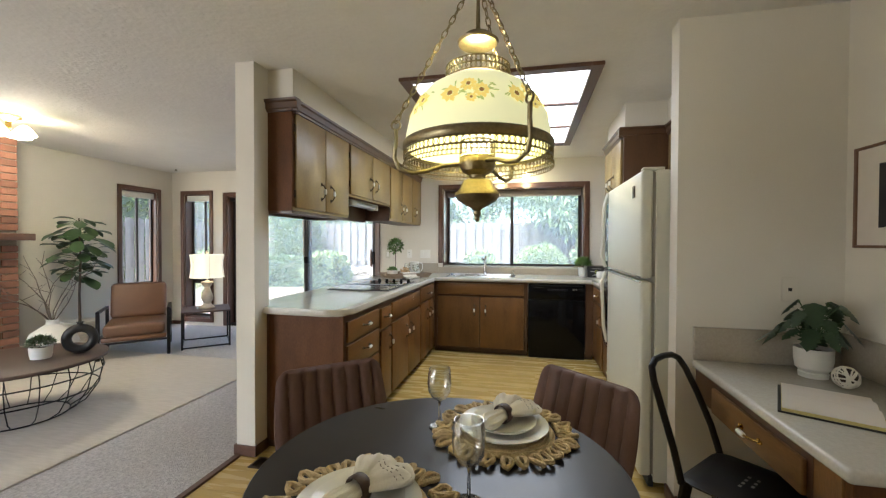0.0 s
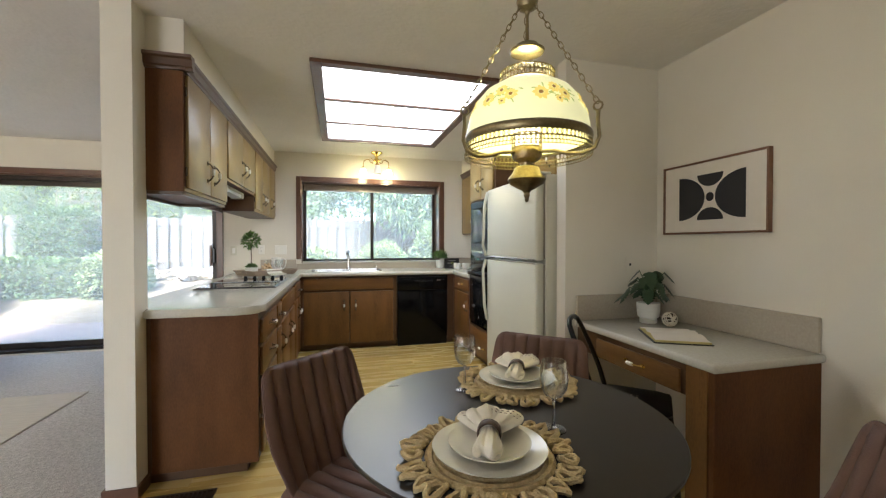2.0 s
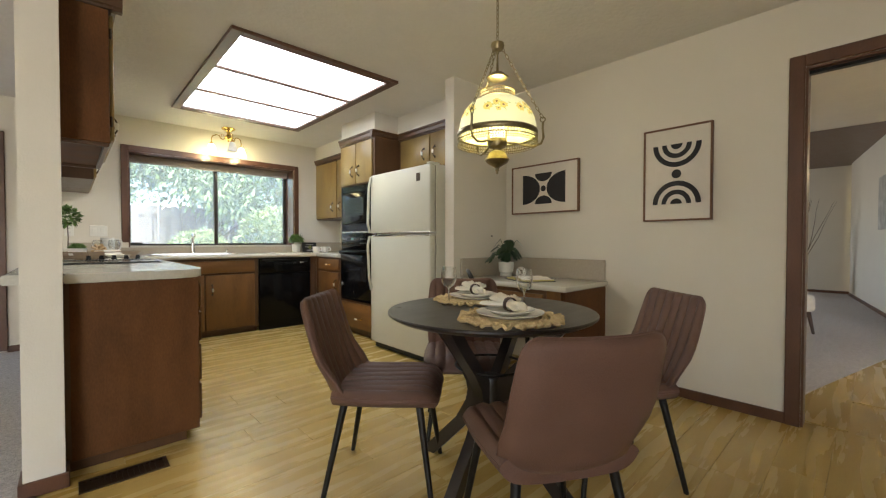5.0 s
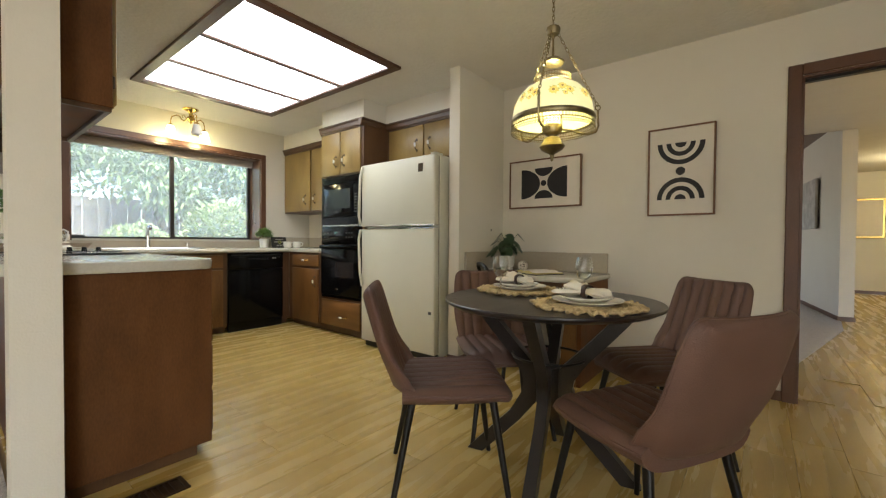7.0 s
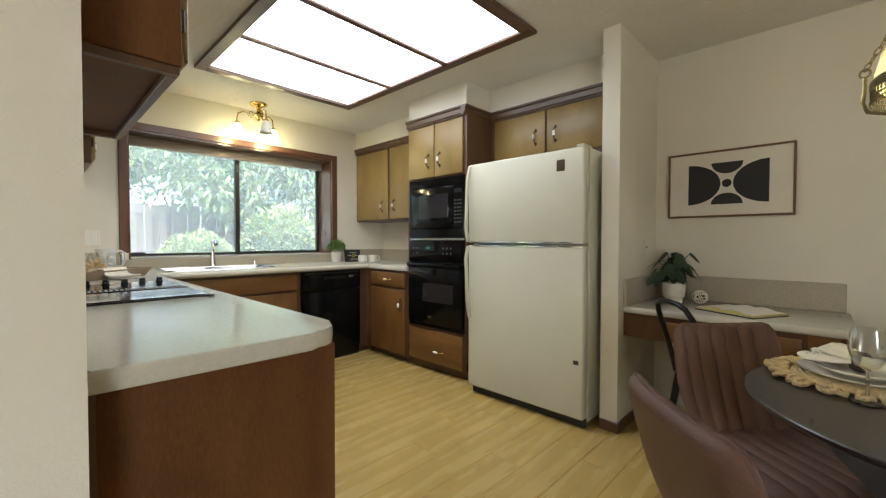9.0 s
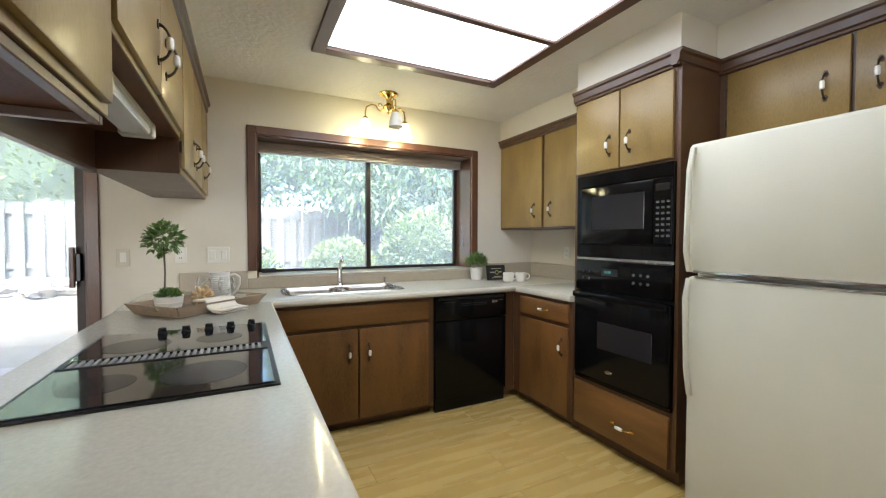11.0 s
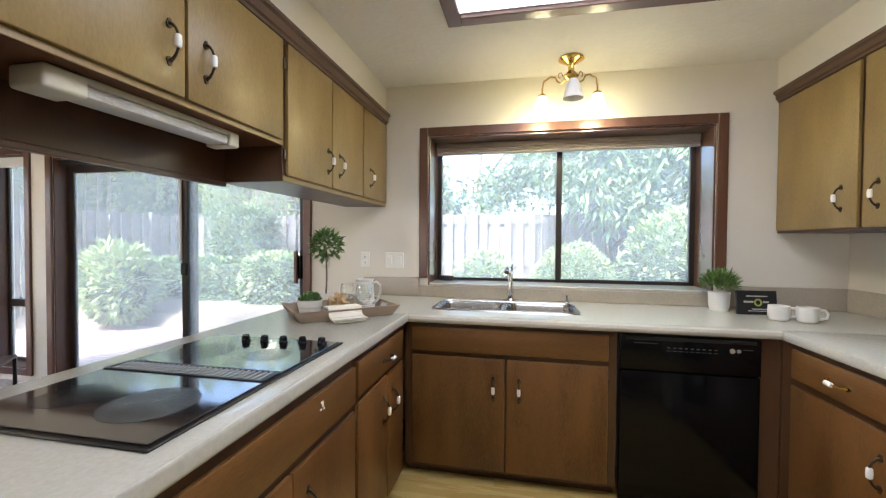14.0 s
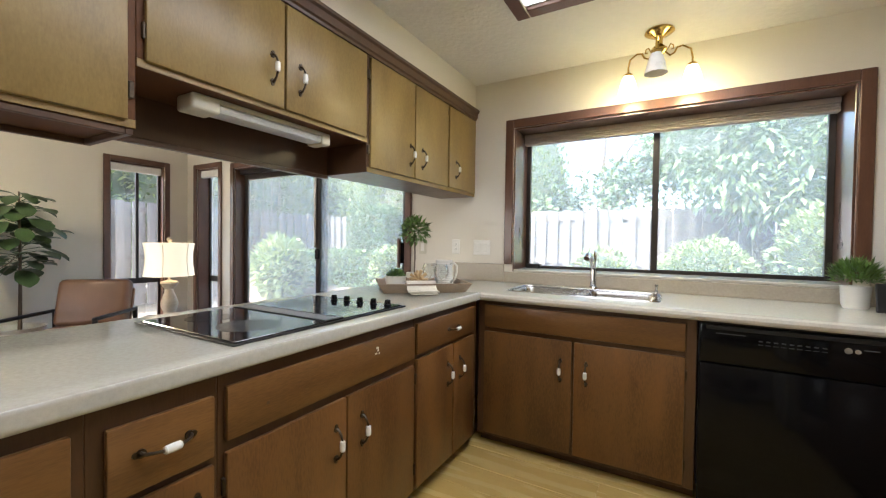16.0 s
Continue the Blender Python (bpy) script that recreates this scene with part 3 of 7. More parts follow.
cabinet("corner_filler", FS, 0.632, 0.72, 0, 0.873, 0.64, [], "dark stained wooden corner filler", base_grp, toe=0.06)
FE = Face("-x", 0.72)
cabinet("base_cabinet", FE, 4.305, 4.96, 0, 0.873, 0.64,
        [("drawer", 4.335, 4.86, 0.72, 0.85, 4.585, 0.785, False, "brass"), ("door", 4.335, 4.86, 0.08, 0.69, 4.39, 0.55, True, 4.86)],
        "stained wood base cabinet beside the wall oven", base_grp, toe=0.06)
# upper cabinets over the peninsula
FU = Face("+x", -1.497)
UZ, UT = 1.575, 2.185
cabinet("upper_cabinet", FU, 2.494, 3.315, 1.54, UT, 0.31,
        [("door", 2.52, 2.90, 1.56, 2.165, 2.838, 1.70, True, 2.52), ("door", 2.908, 3.29, 1.56, 2.165, 2.978, 1.70, True, 3.30)],
        "stained wood upper cabinet with two doors", up_grp, body="panel")
cabinet("upper_cabinet", FU, 3.315, 4.335, 1.725, UT, 0.31,
        [("door", 3.335, 3.82, 1.745, 2.165, 3.763, 1.885, True, 3.335), ("door", 3.83, 4.315, 1.745, 2.165, 3.897, 1.885, True, 4.318)],
        "stained wood upper cabinet above the cooktop light", up_grp, body="panel")
hb_ = thing("hood_back_panel", (-1.785, 3.84, 1.575), "dark wooden panel behind the cooktop light", "panel")
part("board", boxes(((-1.79, 3.325, 1.575), (-1.775, 4.335, 1.725), 0.001)), "cabin", hb_)
part("lower_rail", boxes(((-1.795, 3.325, 1.555), (-1.77, 4.335, 1.574), 0.002)), "cabin", hb_)
cabinet("upper_cabinet", FU, 4.335, 5.175, UZ, UT, 0.31,
        [("door", 4.35, 4.752, 1.60, 2.165, 4.706, 1.73, True, 4.342), ("door", 4.762, 5.165, 1.60, 2.165, 4.836, 1.73, True, None)],
        "stained wood upper cabinet with two doors", up_grp)
cabinet("upper_cabinet", FU, 5.175, YB, UZ, UT, 0.31, [("door", 5.185, 5.60, 1.60, 2.165, 5.28, 1.735, True, None)], "narrow stained wood upper cabinet by the garden wall", up_grp)
# shallow recess frames under the end unit
for bx in (((-1.80, 2.50, 1.522), (-1.50, 2.52, 1.54)), ((-1.80, 3.29, 1.522), (-1.50, 3.31, 1.54)), ((-1.52, 2.52, 1.522), (-1.50, 3.29, 1.54)), ((-1.80, 2.52, 1.522), (-1.78, 3.29, 1.54))):
    structure("trim_cabinet_base", boxes((*bx, 0.002)), "cabin", "dark wooden lip under the upper cabinet")


def crown(face, u0, u1, z0, z1, name="crown_moulding"):
    bm = bmesh.new()
    prof = [(-0.02, z0), (0.012, z0), (0.014, z0 + 0.012), (0.024, z0 + 0.018), (0.026, z1 - 0.022), (0.038, z1 - 0.014), (0.04, z1), (-0.02, z1)]
    rings(bm, [[face.p(u, d, z) for d, z in prof] for u in (u0, u1)])
    return structure("trim_crown", bm, "cabin", "dark stained crown moulding")


crown(FU, 2.475, YB, 2.175, 2.25)
crown(Face("-y", 2.494), -1.79, -1.445, 2.175, 2.25)
FT = Face("-x", 0.725)      # tall oven cabinet
tall = thing("oven_cabinet", (1.03, 3.941, 0), "tall stained wood cabinet around wall oven and microwave", "cabinet")
for nm, bx in (("side_panel", ((0.725, 3.585, 0.09), (XR, 3.605, 2.2), 0.002)), ("side_panel", ((0.725, 4.273, 0.09), (XR, 4.300, 2.2), 0.002)), ("top_box", ((0.725, 3.605, 1.70), (XR, 4.273, 2.2))), ("drawer_box", ((0.725, 3.605, 0.09), (XR, 4.273, 0.40))), ("back_panel", ((1.30, 3.605, 0.4), (XR, 4.273, 1.7))), ("toe_kick", ((0.78, 3.600, 0.0), (XR, 4.300, 0.09)))):
    part(nm, boxes(bx), "cabin", tall)
for u0, u1, hu in ((3.618, 3.938, 3.873), (3.948, 4.277, 4.012)):
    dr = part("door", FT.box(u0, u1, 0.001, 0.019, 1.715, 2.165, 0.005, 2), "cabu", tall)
    bail_handle(Face("-x", 0.706), hu, 1.855, True, dr)
dr = part("drawer", FT.box(3.618, 4.277, 0.001, 0.019, 0.09, 0.37, 0.005, 2), "cabh", tall)
bail_handle(Face("-x", 0.706), 3.895, 0.20, False, dr, 0.13, brass=True)
crown(FT, 3.582, 4.300, 2.175, 2.25)
crown(Face("-y", 3.600), 0.685, 1.05, 2.175, 2.25)
FF = Face("-x", 1.05)
cabinet("upper_cabinet", FF, 2.485, 3.584, 1.78, 2.19, XR - 1.05,
        [("door", 2.56, 3.045, 1.82, 2.165, 2.97, 1.97, True, 2.56), ("door", 3.06, 3.54, 1.82, 2.165, 3.14, 1.97, True, 3.548)],
        "stained wood upper cabinet over the fridge", up_grp)
crown(FF, 2.485, 3.584, 2.175, 2.25)
FR = Face("-x", 1.045)
cabinet("upper_cabinet", FR, 4.303, YB, 1.385, 2.20, XR - 1.045,
        [("door", 4.335, 4.965, 1.40, 2.175, 4.88, 1.545, True, None), ("door", 4.995, 5.60, 1.40, 2.175, 5.09, 1.545, True, None)],
        "stained wood upper cabinet with two doors by the window", up_grp)
crown(FR, 4.303, YB, 2.185, 2.25)

# ---- worktops ----
CT = 0.045
wk = thing("worktop", (-0.9, 4.5, CZ - CT), "cream speckled solid-surface worktop round the kitchen", "worktop")
bm = bmesh.new()
plan = [(-1.865, 4.923), (-1.865, 2.515), (-1.668, 2.515), (-1.668, 2.44)]
plan += [(-1.245 + 0.14 * math.sin(radians(k * 10)), 2.58 - 0.14 * math.cos(radians(k * 10))) for k in range(10)] + [(-1.105, 4.923)]
rings(bm, [[(x, y, CZ - CT) for x, y in plan], [(x, y, CZ) for x, y in plan]])
bmesh.ops.bevel(bm, geom=[e for e in bm.edges if abs(e.verts[0].co.z - e.verts[1].co.z) < 1e-4], offset=0.011, segments=3, affect="EDGES", profile=0.5)
part("top", bm, "counter", wk)
SX0, SX1, SY0, SY1 = -1.02, -0.17, 5.09, 5.47
for bx in (((-1.865, 4.923, CZ - CT), (SX0, YB, CZ)), ((SX1, 4.923, CZ - CT), (XR, YB, CZ)), ((SX0, SY1, CZ - CT), (SX1, YB, CZ)), ((SX0, 4.923, CZ - CT), (SX1, SY0, CZ))):
    part("top", boxes(bx), "counter", wk, "", False)
part("top", boxes(((0.69, 4.302, CZ - CT), (XR, 4.923, CZ), 0.008, 2)), "counter", wk)
bm = bmesh.new()
tube(bm, [(-1.105, 4.92, CZ - CT / 2), (0.69, 4.92, CZ - CT / 2)], 0.0222, 10)
part("nosing", bm, "counter", wk)
part("backsplash", boxes(((-1.66, YB - 0.02, CZ), (-1.229, YB, 1.055), 0.004)), "splash", wk)
part("backsplash", boxes(((-1.229, YB - 0.016, CZ), (0.763, YB, 0.999), 0.003)), "splash", wk)
part("backsplash", boxes(((0.763, YB - 0.02, CZ), (XR, YB, 1.055), 0.004)), "splash", wk)
part("backsplash", boxes(((XR - 0.02, 4.302, CZ), (XR, YB - 0.02, 1.055), 0.004)), "splash", wk)

# ---- ceiling light panel ----
lp = thing("ceiling_light_panel", (-0.23, 3.84, CEIL), "large fluorescent ceiling light panel in a brown wooden frame", "ceiling light")
LX0, LX1, LY0, LY1 = -0.878, 0.44, 2.778, 4.847
fw = 0.075
for bx in (((LX0, LY0, CEIL - 0.025), (LX0 + fw, LY1, CEIL)), ((LX1 - fw, LY0, CEIL - 0.025), (LX1, LY1, CEIL)), ((LX0 + fw, LY0, CEIL - 0.025), (LX1 - fw, LY0 + fw, CEIL)), ((LX0 + fw, LY1 - fw, CEIL - 0.025), (LX1 - fw, LY1, CEIL))):
    part("frame", boxes((*bx, 0.004)), "trim", lp)
third = (LY1 - LY0 - 2 * fw) / 3
for i in range(3):
    y0 = LY0 + fw + i * third
    if i:
        part("crossbar", boxes(((LX0 + fw, y0 - 0.02, CEIL - 0.022), (LX1 - fw, y0 + 0.02, CEIL), 0.003)), "trim", lp)
    part("diffuser", boxes(((LX0 + fw, y0 + 0.02, CEIL - 0.008), (LX1 - fw, y0 + third - 0.02, CEIL - 0.002))), "panel_light", lp, "white glowing acrylic diffuser")

# ---- garden ----
M["grass"] = surf("garden_soil", (0.30, 0.25, 0.18), (0.18, 0.14, 0.09), 3, 0.95, 0.8, 30)
M["deck"] = surf("pale_deck_board", (0.44, 0.325, 0.28), (0.34, 0.25, 0.215), 3, 0.6, 0.2, 40, stretch=(0.4, 6, 1), per_object=0.08)
M["fence"] = surf("weathered_fence_wood", (0.20, 0.185, 0.172), (0.125, 0.114, 0.104), 4, 0.85, 0.4, 50, stretch=(4, 4, 0.5), per_object=0.16)
M["leaf"] = surf("broad_leaf", (0.20, 0.29, 0.11), (0.11, 0.175, 0.06), 3, 0.4, 0.0, per_island=0.45)
M["hedge"] = surf("clipped_hedge_leaf", (0.17, 0.25, 0.09), (0.09, 0.145, 0.05), 6, 0.5, 0.0, per_island=0.45)
M["pale_leaf"] = surf("light_green_leaf", (0.36, 0.43, 0.19), (0.23, 0.30, 0.11), 6, 0.5, 0.0, per_island=0.35)
M["conifer"] = surf("conifer_spray", (0.27, 0.34, 0.10), (0.14, 0.20, 0.05), 5, 0.6, 0.0, per_island=0.4)
M["hedgecore"] = surf("shaded_bush_core", (0.08, 0.11, 0.045), (0.05, 0.07, 0.03), 12, 0.9)
M["bark"] = surf("grey_bark", (0.17, 0.13, 0.10), (0.09, 0.07, 0.05), 8, 0.9, 0.8, 60, stretch=(3, 3, 0.6))
M["stone"] = surf("pale_rock", (0.42, 0.38, 0.33), (0.3, 0.27, 0.24), 6, 0.85, 0.6, 40, per_object=0.15)
bm = bmesh.new()
prof = [(-400, -0.2), (7.9, -0.2), (8.3, 0.1), (9.0, 0.28), (10.6, 0.5), (11.6, 0.55), (400, 0.6)]
rings(bm, [[(x, y, z) for y, z in prof] for x in (-400, 400)], False)
structure("ground", bm, "grass", "bare garden soil with bark mulch", False)


def leaf_cloud(rng, spots, size, length=2.0, droop=0.0, fold=0.25):
    """One mesh of many small folded leaves at the places given (place, outward direction)."""
    vs, fs = [], []
    for p, d in spots:
        d = (d + Vector((rng.gauss(0, 0.55), rng.gauss(0, 0.55), rng.gauss(0, 0.45) - droop))).normalized()
        s = d.cross(Vector((rng.gauss(0, 0.3), rng.gauss(0, 0.3), 1))).normalized()
        nrm = s.cross(d)
        w = size * rng.uniform(0.7, 1.25)
        ln = w * length
        i = len(vs)
        a = p
        vs += [a, a + d * ln * 0.45 + s * w * 0.5 + nrm * w * fold, a + d * ln, a + d * ln * 0.45 - s * w * 0.5 + nrm * w * fold, a + d * ln * 0.5]
        fs += [(i, i + 1, i + 4), (i + 1, i + 2, i + 4), (i, i + 4, i + 3), (i + 4, i + 2, i + 3)]
    return vs, fs


def cloud_part(name, spots, size, material, parent, rng, length=2.0, droop=0.0, label=""):
    vs, fs = leaf_cloud(rng, spots, size, length, droop)
    me = bpy.data.meshes.new(name)
    me.from_pydata([tuple(v) for v in vs], [], fs)
    me.materials.append(M[material])
    me.shade_smooth()
    ob = new(name, me)
    ob.parent = parent
    ob.matrix_parent_inverse = parent.matrix_basis.inverted()
    return tagged(ob, label) if label else ob


def blob_core(c, r, rng, rough=0.12):
    bm = bmesh.new()
    bmesh.ops.create_icosphere(bm, subdivisions=3, radius=1.0)
    off = rng.uniform(0, 50)
    for v in bm.verts:
        k = 1 + rough * noise.noise(v.co * 2.2 + Vector((off, 0, 0)))
        v.co = Vector((c[0] + v.co.x * r[0] * k, c[1] + v.co.y * r[1] * k, c[2] + v.co.z * r[2] * k))
    return bm


def bush(name, c, r, count, size, material, label, seed, square=0.0, length=2.0, droop=0.0, zmin=-0.15):
    """A shrub: a solid core, coloured dark for inner shade, in a coat of leaves; square clips it to a hedge."""
    rng = random.Random(seed)
    t = thing(name, (c[0], c[1], -0.16), label, "hedge" if square else "shrub")
    spots = []
    off = rng.uniform(0, 90)
    for _ in range(count):
        d = Vector((rng.gauss(0, 1), rng.gauss(0, 1), rng.gauss(0, 1))).normalized()
        e = d.copy()
        if square:
            k = max(abs(v) for v in d)
            e = d.lerp(d / k, square)
        k = rng.uniform(0.86, 1.02) * (1 + 0.13 * noise.noise(d * 2.5 + Vector((off, 0, 0))))
        p = Vector((c[0] + e.x * r[0] * k, c[1] + e.y * r[1] * k, c[2] + e.z * r[2] * k))
        if p.z > zmin:
            spots.append((p, d))
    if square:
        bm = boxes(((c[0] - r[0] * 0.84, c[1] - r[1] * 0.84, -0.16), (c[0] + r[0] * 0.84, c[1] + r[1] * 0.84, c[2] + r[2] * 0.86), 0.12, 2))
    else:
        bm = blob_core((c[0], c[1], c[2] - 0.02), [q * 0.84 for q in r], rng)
    # the core's dark colour stands in for shade between the leaves
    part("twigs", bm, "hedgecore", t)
    cloud_part("crown", spots, size, material, t, rng, length, droop)
    return t


# deck beyond the sliding door
deck = structure("deck", boxes(((-7.5, YB + 0.25, -0.16), (2.2, 8.2, -0.10))), "fence", "pale wooden deck outside the sliding door", False)
dm = mesh_of("board", boxes(((-4.85, -0.066, 0), (4.85, 0.066, 0.028), 0.004)), "deck", False)
for k in range(17):
    o = new("board", dm)
    o.parent = deck
    o.matrix_basis = pose(-2.65, YB + 0.36 + k * 0.14, -0.10)


def fence(name, p0, p1, top, label, seed):
    """Board-on-board fence: posts, rails, and boards alternately before and behind the rails."""
    rng = random.Random(seed)
    p0, p1 = Vector((*p0, -0.16)), Vector((*p1, -0.16))
    L = (p1 - p0).length
    ang = math.degrees(math.atan2(p1.y - p0.y, p1.x - p0.x))
    t = thing(name, p0, label, "fence", "", ang)
    n = int(L / 0.125)
    for k in range(n):
        if k % 15 == 0:
            part("post", boxes(((k * 0.125 - 0.045, 0.0, 0), (k * 0.125 + 0.045, 0.09, top + 0.05), 0.006)), "fence", t, local=True)
    for z in (0.3, 0.95, top - 0.2):
        part("rail", boxes(((0, 0.03, z), (L, 0.07, z + 0.09), 0.004)), "fence", t, local=True)
    me = mesh_of("board", boxes(((-0.068, -0.01, 0.06), (0.068, 0.01, top), 0.003)), "fence", False)
    for k in range(n):
        o = new("board", me)
        o.parent = t
        o.matrix_basis = pose(k * 0.125 + 0.06, 0.018 if k % 2 else 0.085, rng.uniform(-0.02, 0.02), 0, rng.uniform(-0.4, 0.4), 0)
    return t


fence("fence", (-9.0, 11.3), (7.5, 11.3), 2.05, "weathered grey board fence at the end of the garden", 3)
fence("fence", (-9.0, 5.0), (-9.0, 11.3), 2.05, "weathered grey board fence beside the house", 4)


def trellis(place, turn, width, height, nx, nz):
    """A lattice of thin dark battens."""
    t = thing("trellis", place, "thin dark wooden garden trellis before the fence", "trellis", "garden trellises", turn)
    for k in range(nx):
        x = width * k / (nx - 1)
        part("upright", boxes(((x - 0.012, -0.012, 0), (x + 0.012, 0.0, height), 0.002)), "bark", t, local=True)
    for k in range(nz):
        z = 0.25 + (height - 0.3) * k / (nz - 1)
        part("batten", boxes(((0, -0.026, z - 0.012), (width, -0.013, z + 0.012), 0.002)), "bark", t, local=True)


trellis((-6.95, 11.24, 0.5), 0, 1.25, 2.0, 6, 9)
trellis((-8.95, 9.6, 0.3), -90, 1.2, 2.6, 6, 11)
bush("hedge", (-6.6, 9.3, 0.5), (1.5, 0.45, 0.44), 10000, 0.042, "hedge", "low clipped box hedge beyond the deck", 11, square=0.85)
bush("hedge", (-6.3, 10.3, 1.1), (0.6, 0.5, 0.85), 8000, 0.042, "hedge", "tall clipped square hedge by the fence", 12, square=0.85)
bush("shrub", (-4.85, 9.2, 0.62), (0.52, 0.5, 0.46), 4200, 0.045, "pale_leaf", "rounded light green shrub", 13, square=0.35)
bush("shrub", (-6.75, 7.95, 0.62), (0.5, 0.5, 0.58), 1700, 0.055, "pale_leaf", "loose light green rhododendron by the deck", 14, length=3.0, droop=-0.2)
bush("shrub", (0.28, 9.3, 0.62), (0.64, 0.62, 0.66), 6400, 0.03, "pale_leaf", "low domed light green shrub outside the kitchen window", 15)
bush("shrub", (1.65, 9.1, 0.95), (0.72, 0.65, 0.80), 2900, 0.05, "pale_leaf", "variegated shrub outside the kitchen window", 16)
bush("shrub", (-1.15, 9.8, 0.62), (0.5, 0.45, 0.5), 900, 0.05, "pale_leaf", "small loose shrub before the fence", 17, length=2.5)
rng = random.Random(23)
for k in range(14):
    bm = blob_core((0, 0, 0), (rng.uniform(0.16, 0.3), rng.uniform(0.14, 0.2), rng.uniform(0.1, 0.17)), rng, 0.5)
    solo("rock", xform(bm, pose(-5.9 + k * 0.2, 10.2 + rng.uniform(-0.1, 0.1), 0.56, 0, 0, rng.uniform(0, 90))), "stone", "pale rough rock edging the garden bed", "rock", "garden edging rocks")


def tree(name, base, height, crowns, count, size, material, label, seed, length=2.4, droop=0.3, trunk=0.12):
    """A tapered trunk with limbs, and a crown of leaf clumps with gaps."""
    rng = random.Random(seed)
    t = thing(name, (*base, -0.16), label, "tree")
    bm = bmesh.new()
    b = Vector((*base, -0.2))
    tube(bm, [b, b + Vector((0.05, 0.03, height * 0.35)), b + Vector((-0.04, 0.06, height * 0.7)), b + Vector((0.05, 0, height))], [trunk, trunk * 0.75, trunk * 0.5, trunk * 0.2], 10)
    spots = []
    for (x, y, z, rx, ry, rz) in crowns:
        c = Vector((x, y, z))
        s = b + Vector((0, 0, rng.uniform(0.35, 0.7) * height))
        tube(bm, [s, s.lerp(c, 0.5) + Vector((0, 0, 0.15)), c], [trunk * 0.4, trunk * 0.25, trunk * 0.08], 6)
        n_cl = 26
        for _ in range(n_cl):
            d = Vector((rng.gauss(0, 1), rng.gauss(0, 1), rng.gauss(0, 1))).normalized() * rng.uniform(0.35, 1.0)
            cc = Vector((c.x + d.x * rx, c.y + d.y * ry, c.z + d.z * rz))
            for _ in range(count // n_cl):
                o = Vector((rng.gauss(0, 1), rng.gauss(0, 1), rng.gauss(0, 1))) * 0.16 * max(rx, 0.5)
                spots.append((cc + o, (o + Vector((0, 0, -0.02))).normalized()))
    part("trunk", bm, "bark", t)
    cloud_part("crown", spots, size, material, t, rng, length, droop)
    return t


tree("tree", (1.0, 10.5), 3.2, [(0.7, 9.9, 2.4, 0.8, 0.6, 0.6), (1.7, 9.8, 2.6, 0.9, 0.7, 0.7), (0.5, 10.2, 3.1, 0.9, 0.7, 0.7), (1.3, 9.9, 1.9, 0.6, 0.5, 0.4), (2.0, 10.2, 3.4, 1.1, 0.8, 0.8), (2.7, 9.8, 2.4, 0.8, 0.7, 0.8)], 1500, 0.06, "leaf", "tree with long drooping leaves outside the kitchen window", 21, 3.4, 0.55)
tree("tree", (-1.6, 13.0), 4.2, [(-0.2, 13, 4.3, 0.9, 0.9, 0.9), (0.9, 13, 4.4, 1.1, 0.9, 0.9), (-0.3, 12.8, 3.2, 0.8, 0.7, 0.5), (0.2, 12.8, 3.4, 0.9, 0.8, 0.7), (-1.2, 12.4, 2.4, 0.9, 0.5, 0.5), (0.3, 12.4, 2.7, 1.0, 0.5, 0.7), (-2.6, 12.5, 2.2, 0.9, 0.5, 0.4), (1.7, 12.6, 3.6, 1.0, 0.7, 0.8), (2.8, 12.6, 3.2, 1.0, 0.7, 0.9)], 900, 0.09, "leaf", "broadleaf tree behind the fence", 22, 2.2, 0.1)
spots_ = [(-12.4 + 1.3 * k, 12.7 + 0.2 * (k % 3), 4.4 + 0.3 * ((k * 7) % 4), 31 + k) for k in range(8)] + [(-10.5, 4.8 + 1.25 * k, 4.6 + 0.25 * ((k * 5) % 3), 51 + k) for k in range(6)]
for x, y, h, s in spots_:
    bush("conifer", (x, y, h * 0.5 - 0.1), (0.95, 0.9, h * 0.5), 3000, 0.06, "conifer", "tall green arborvitae behind the fence", s, length=2.4, droop=-0.6)
tree("tree", (-3.2, 13.2), 4.0, [(-3.9, 13, 3.3, 0.8, 0.8, 0.7), (-3.5, 13.1, 3.9, 0.7, 0.8, 0.7)], 800, 0.09, "leaf", "broadleaf tree behind the fence", 24, 2.2, 0.1)

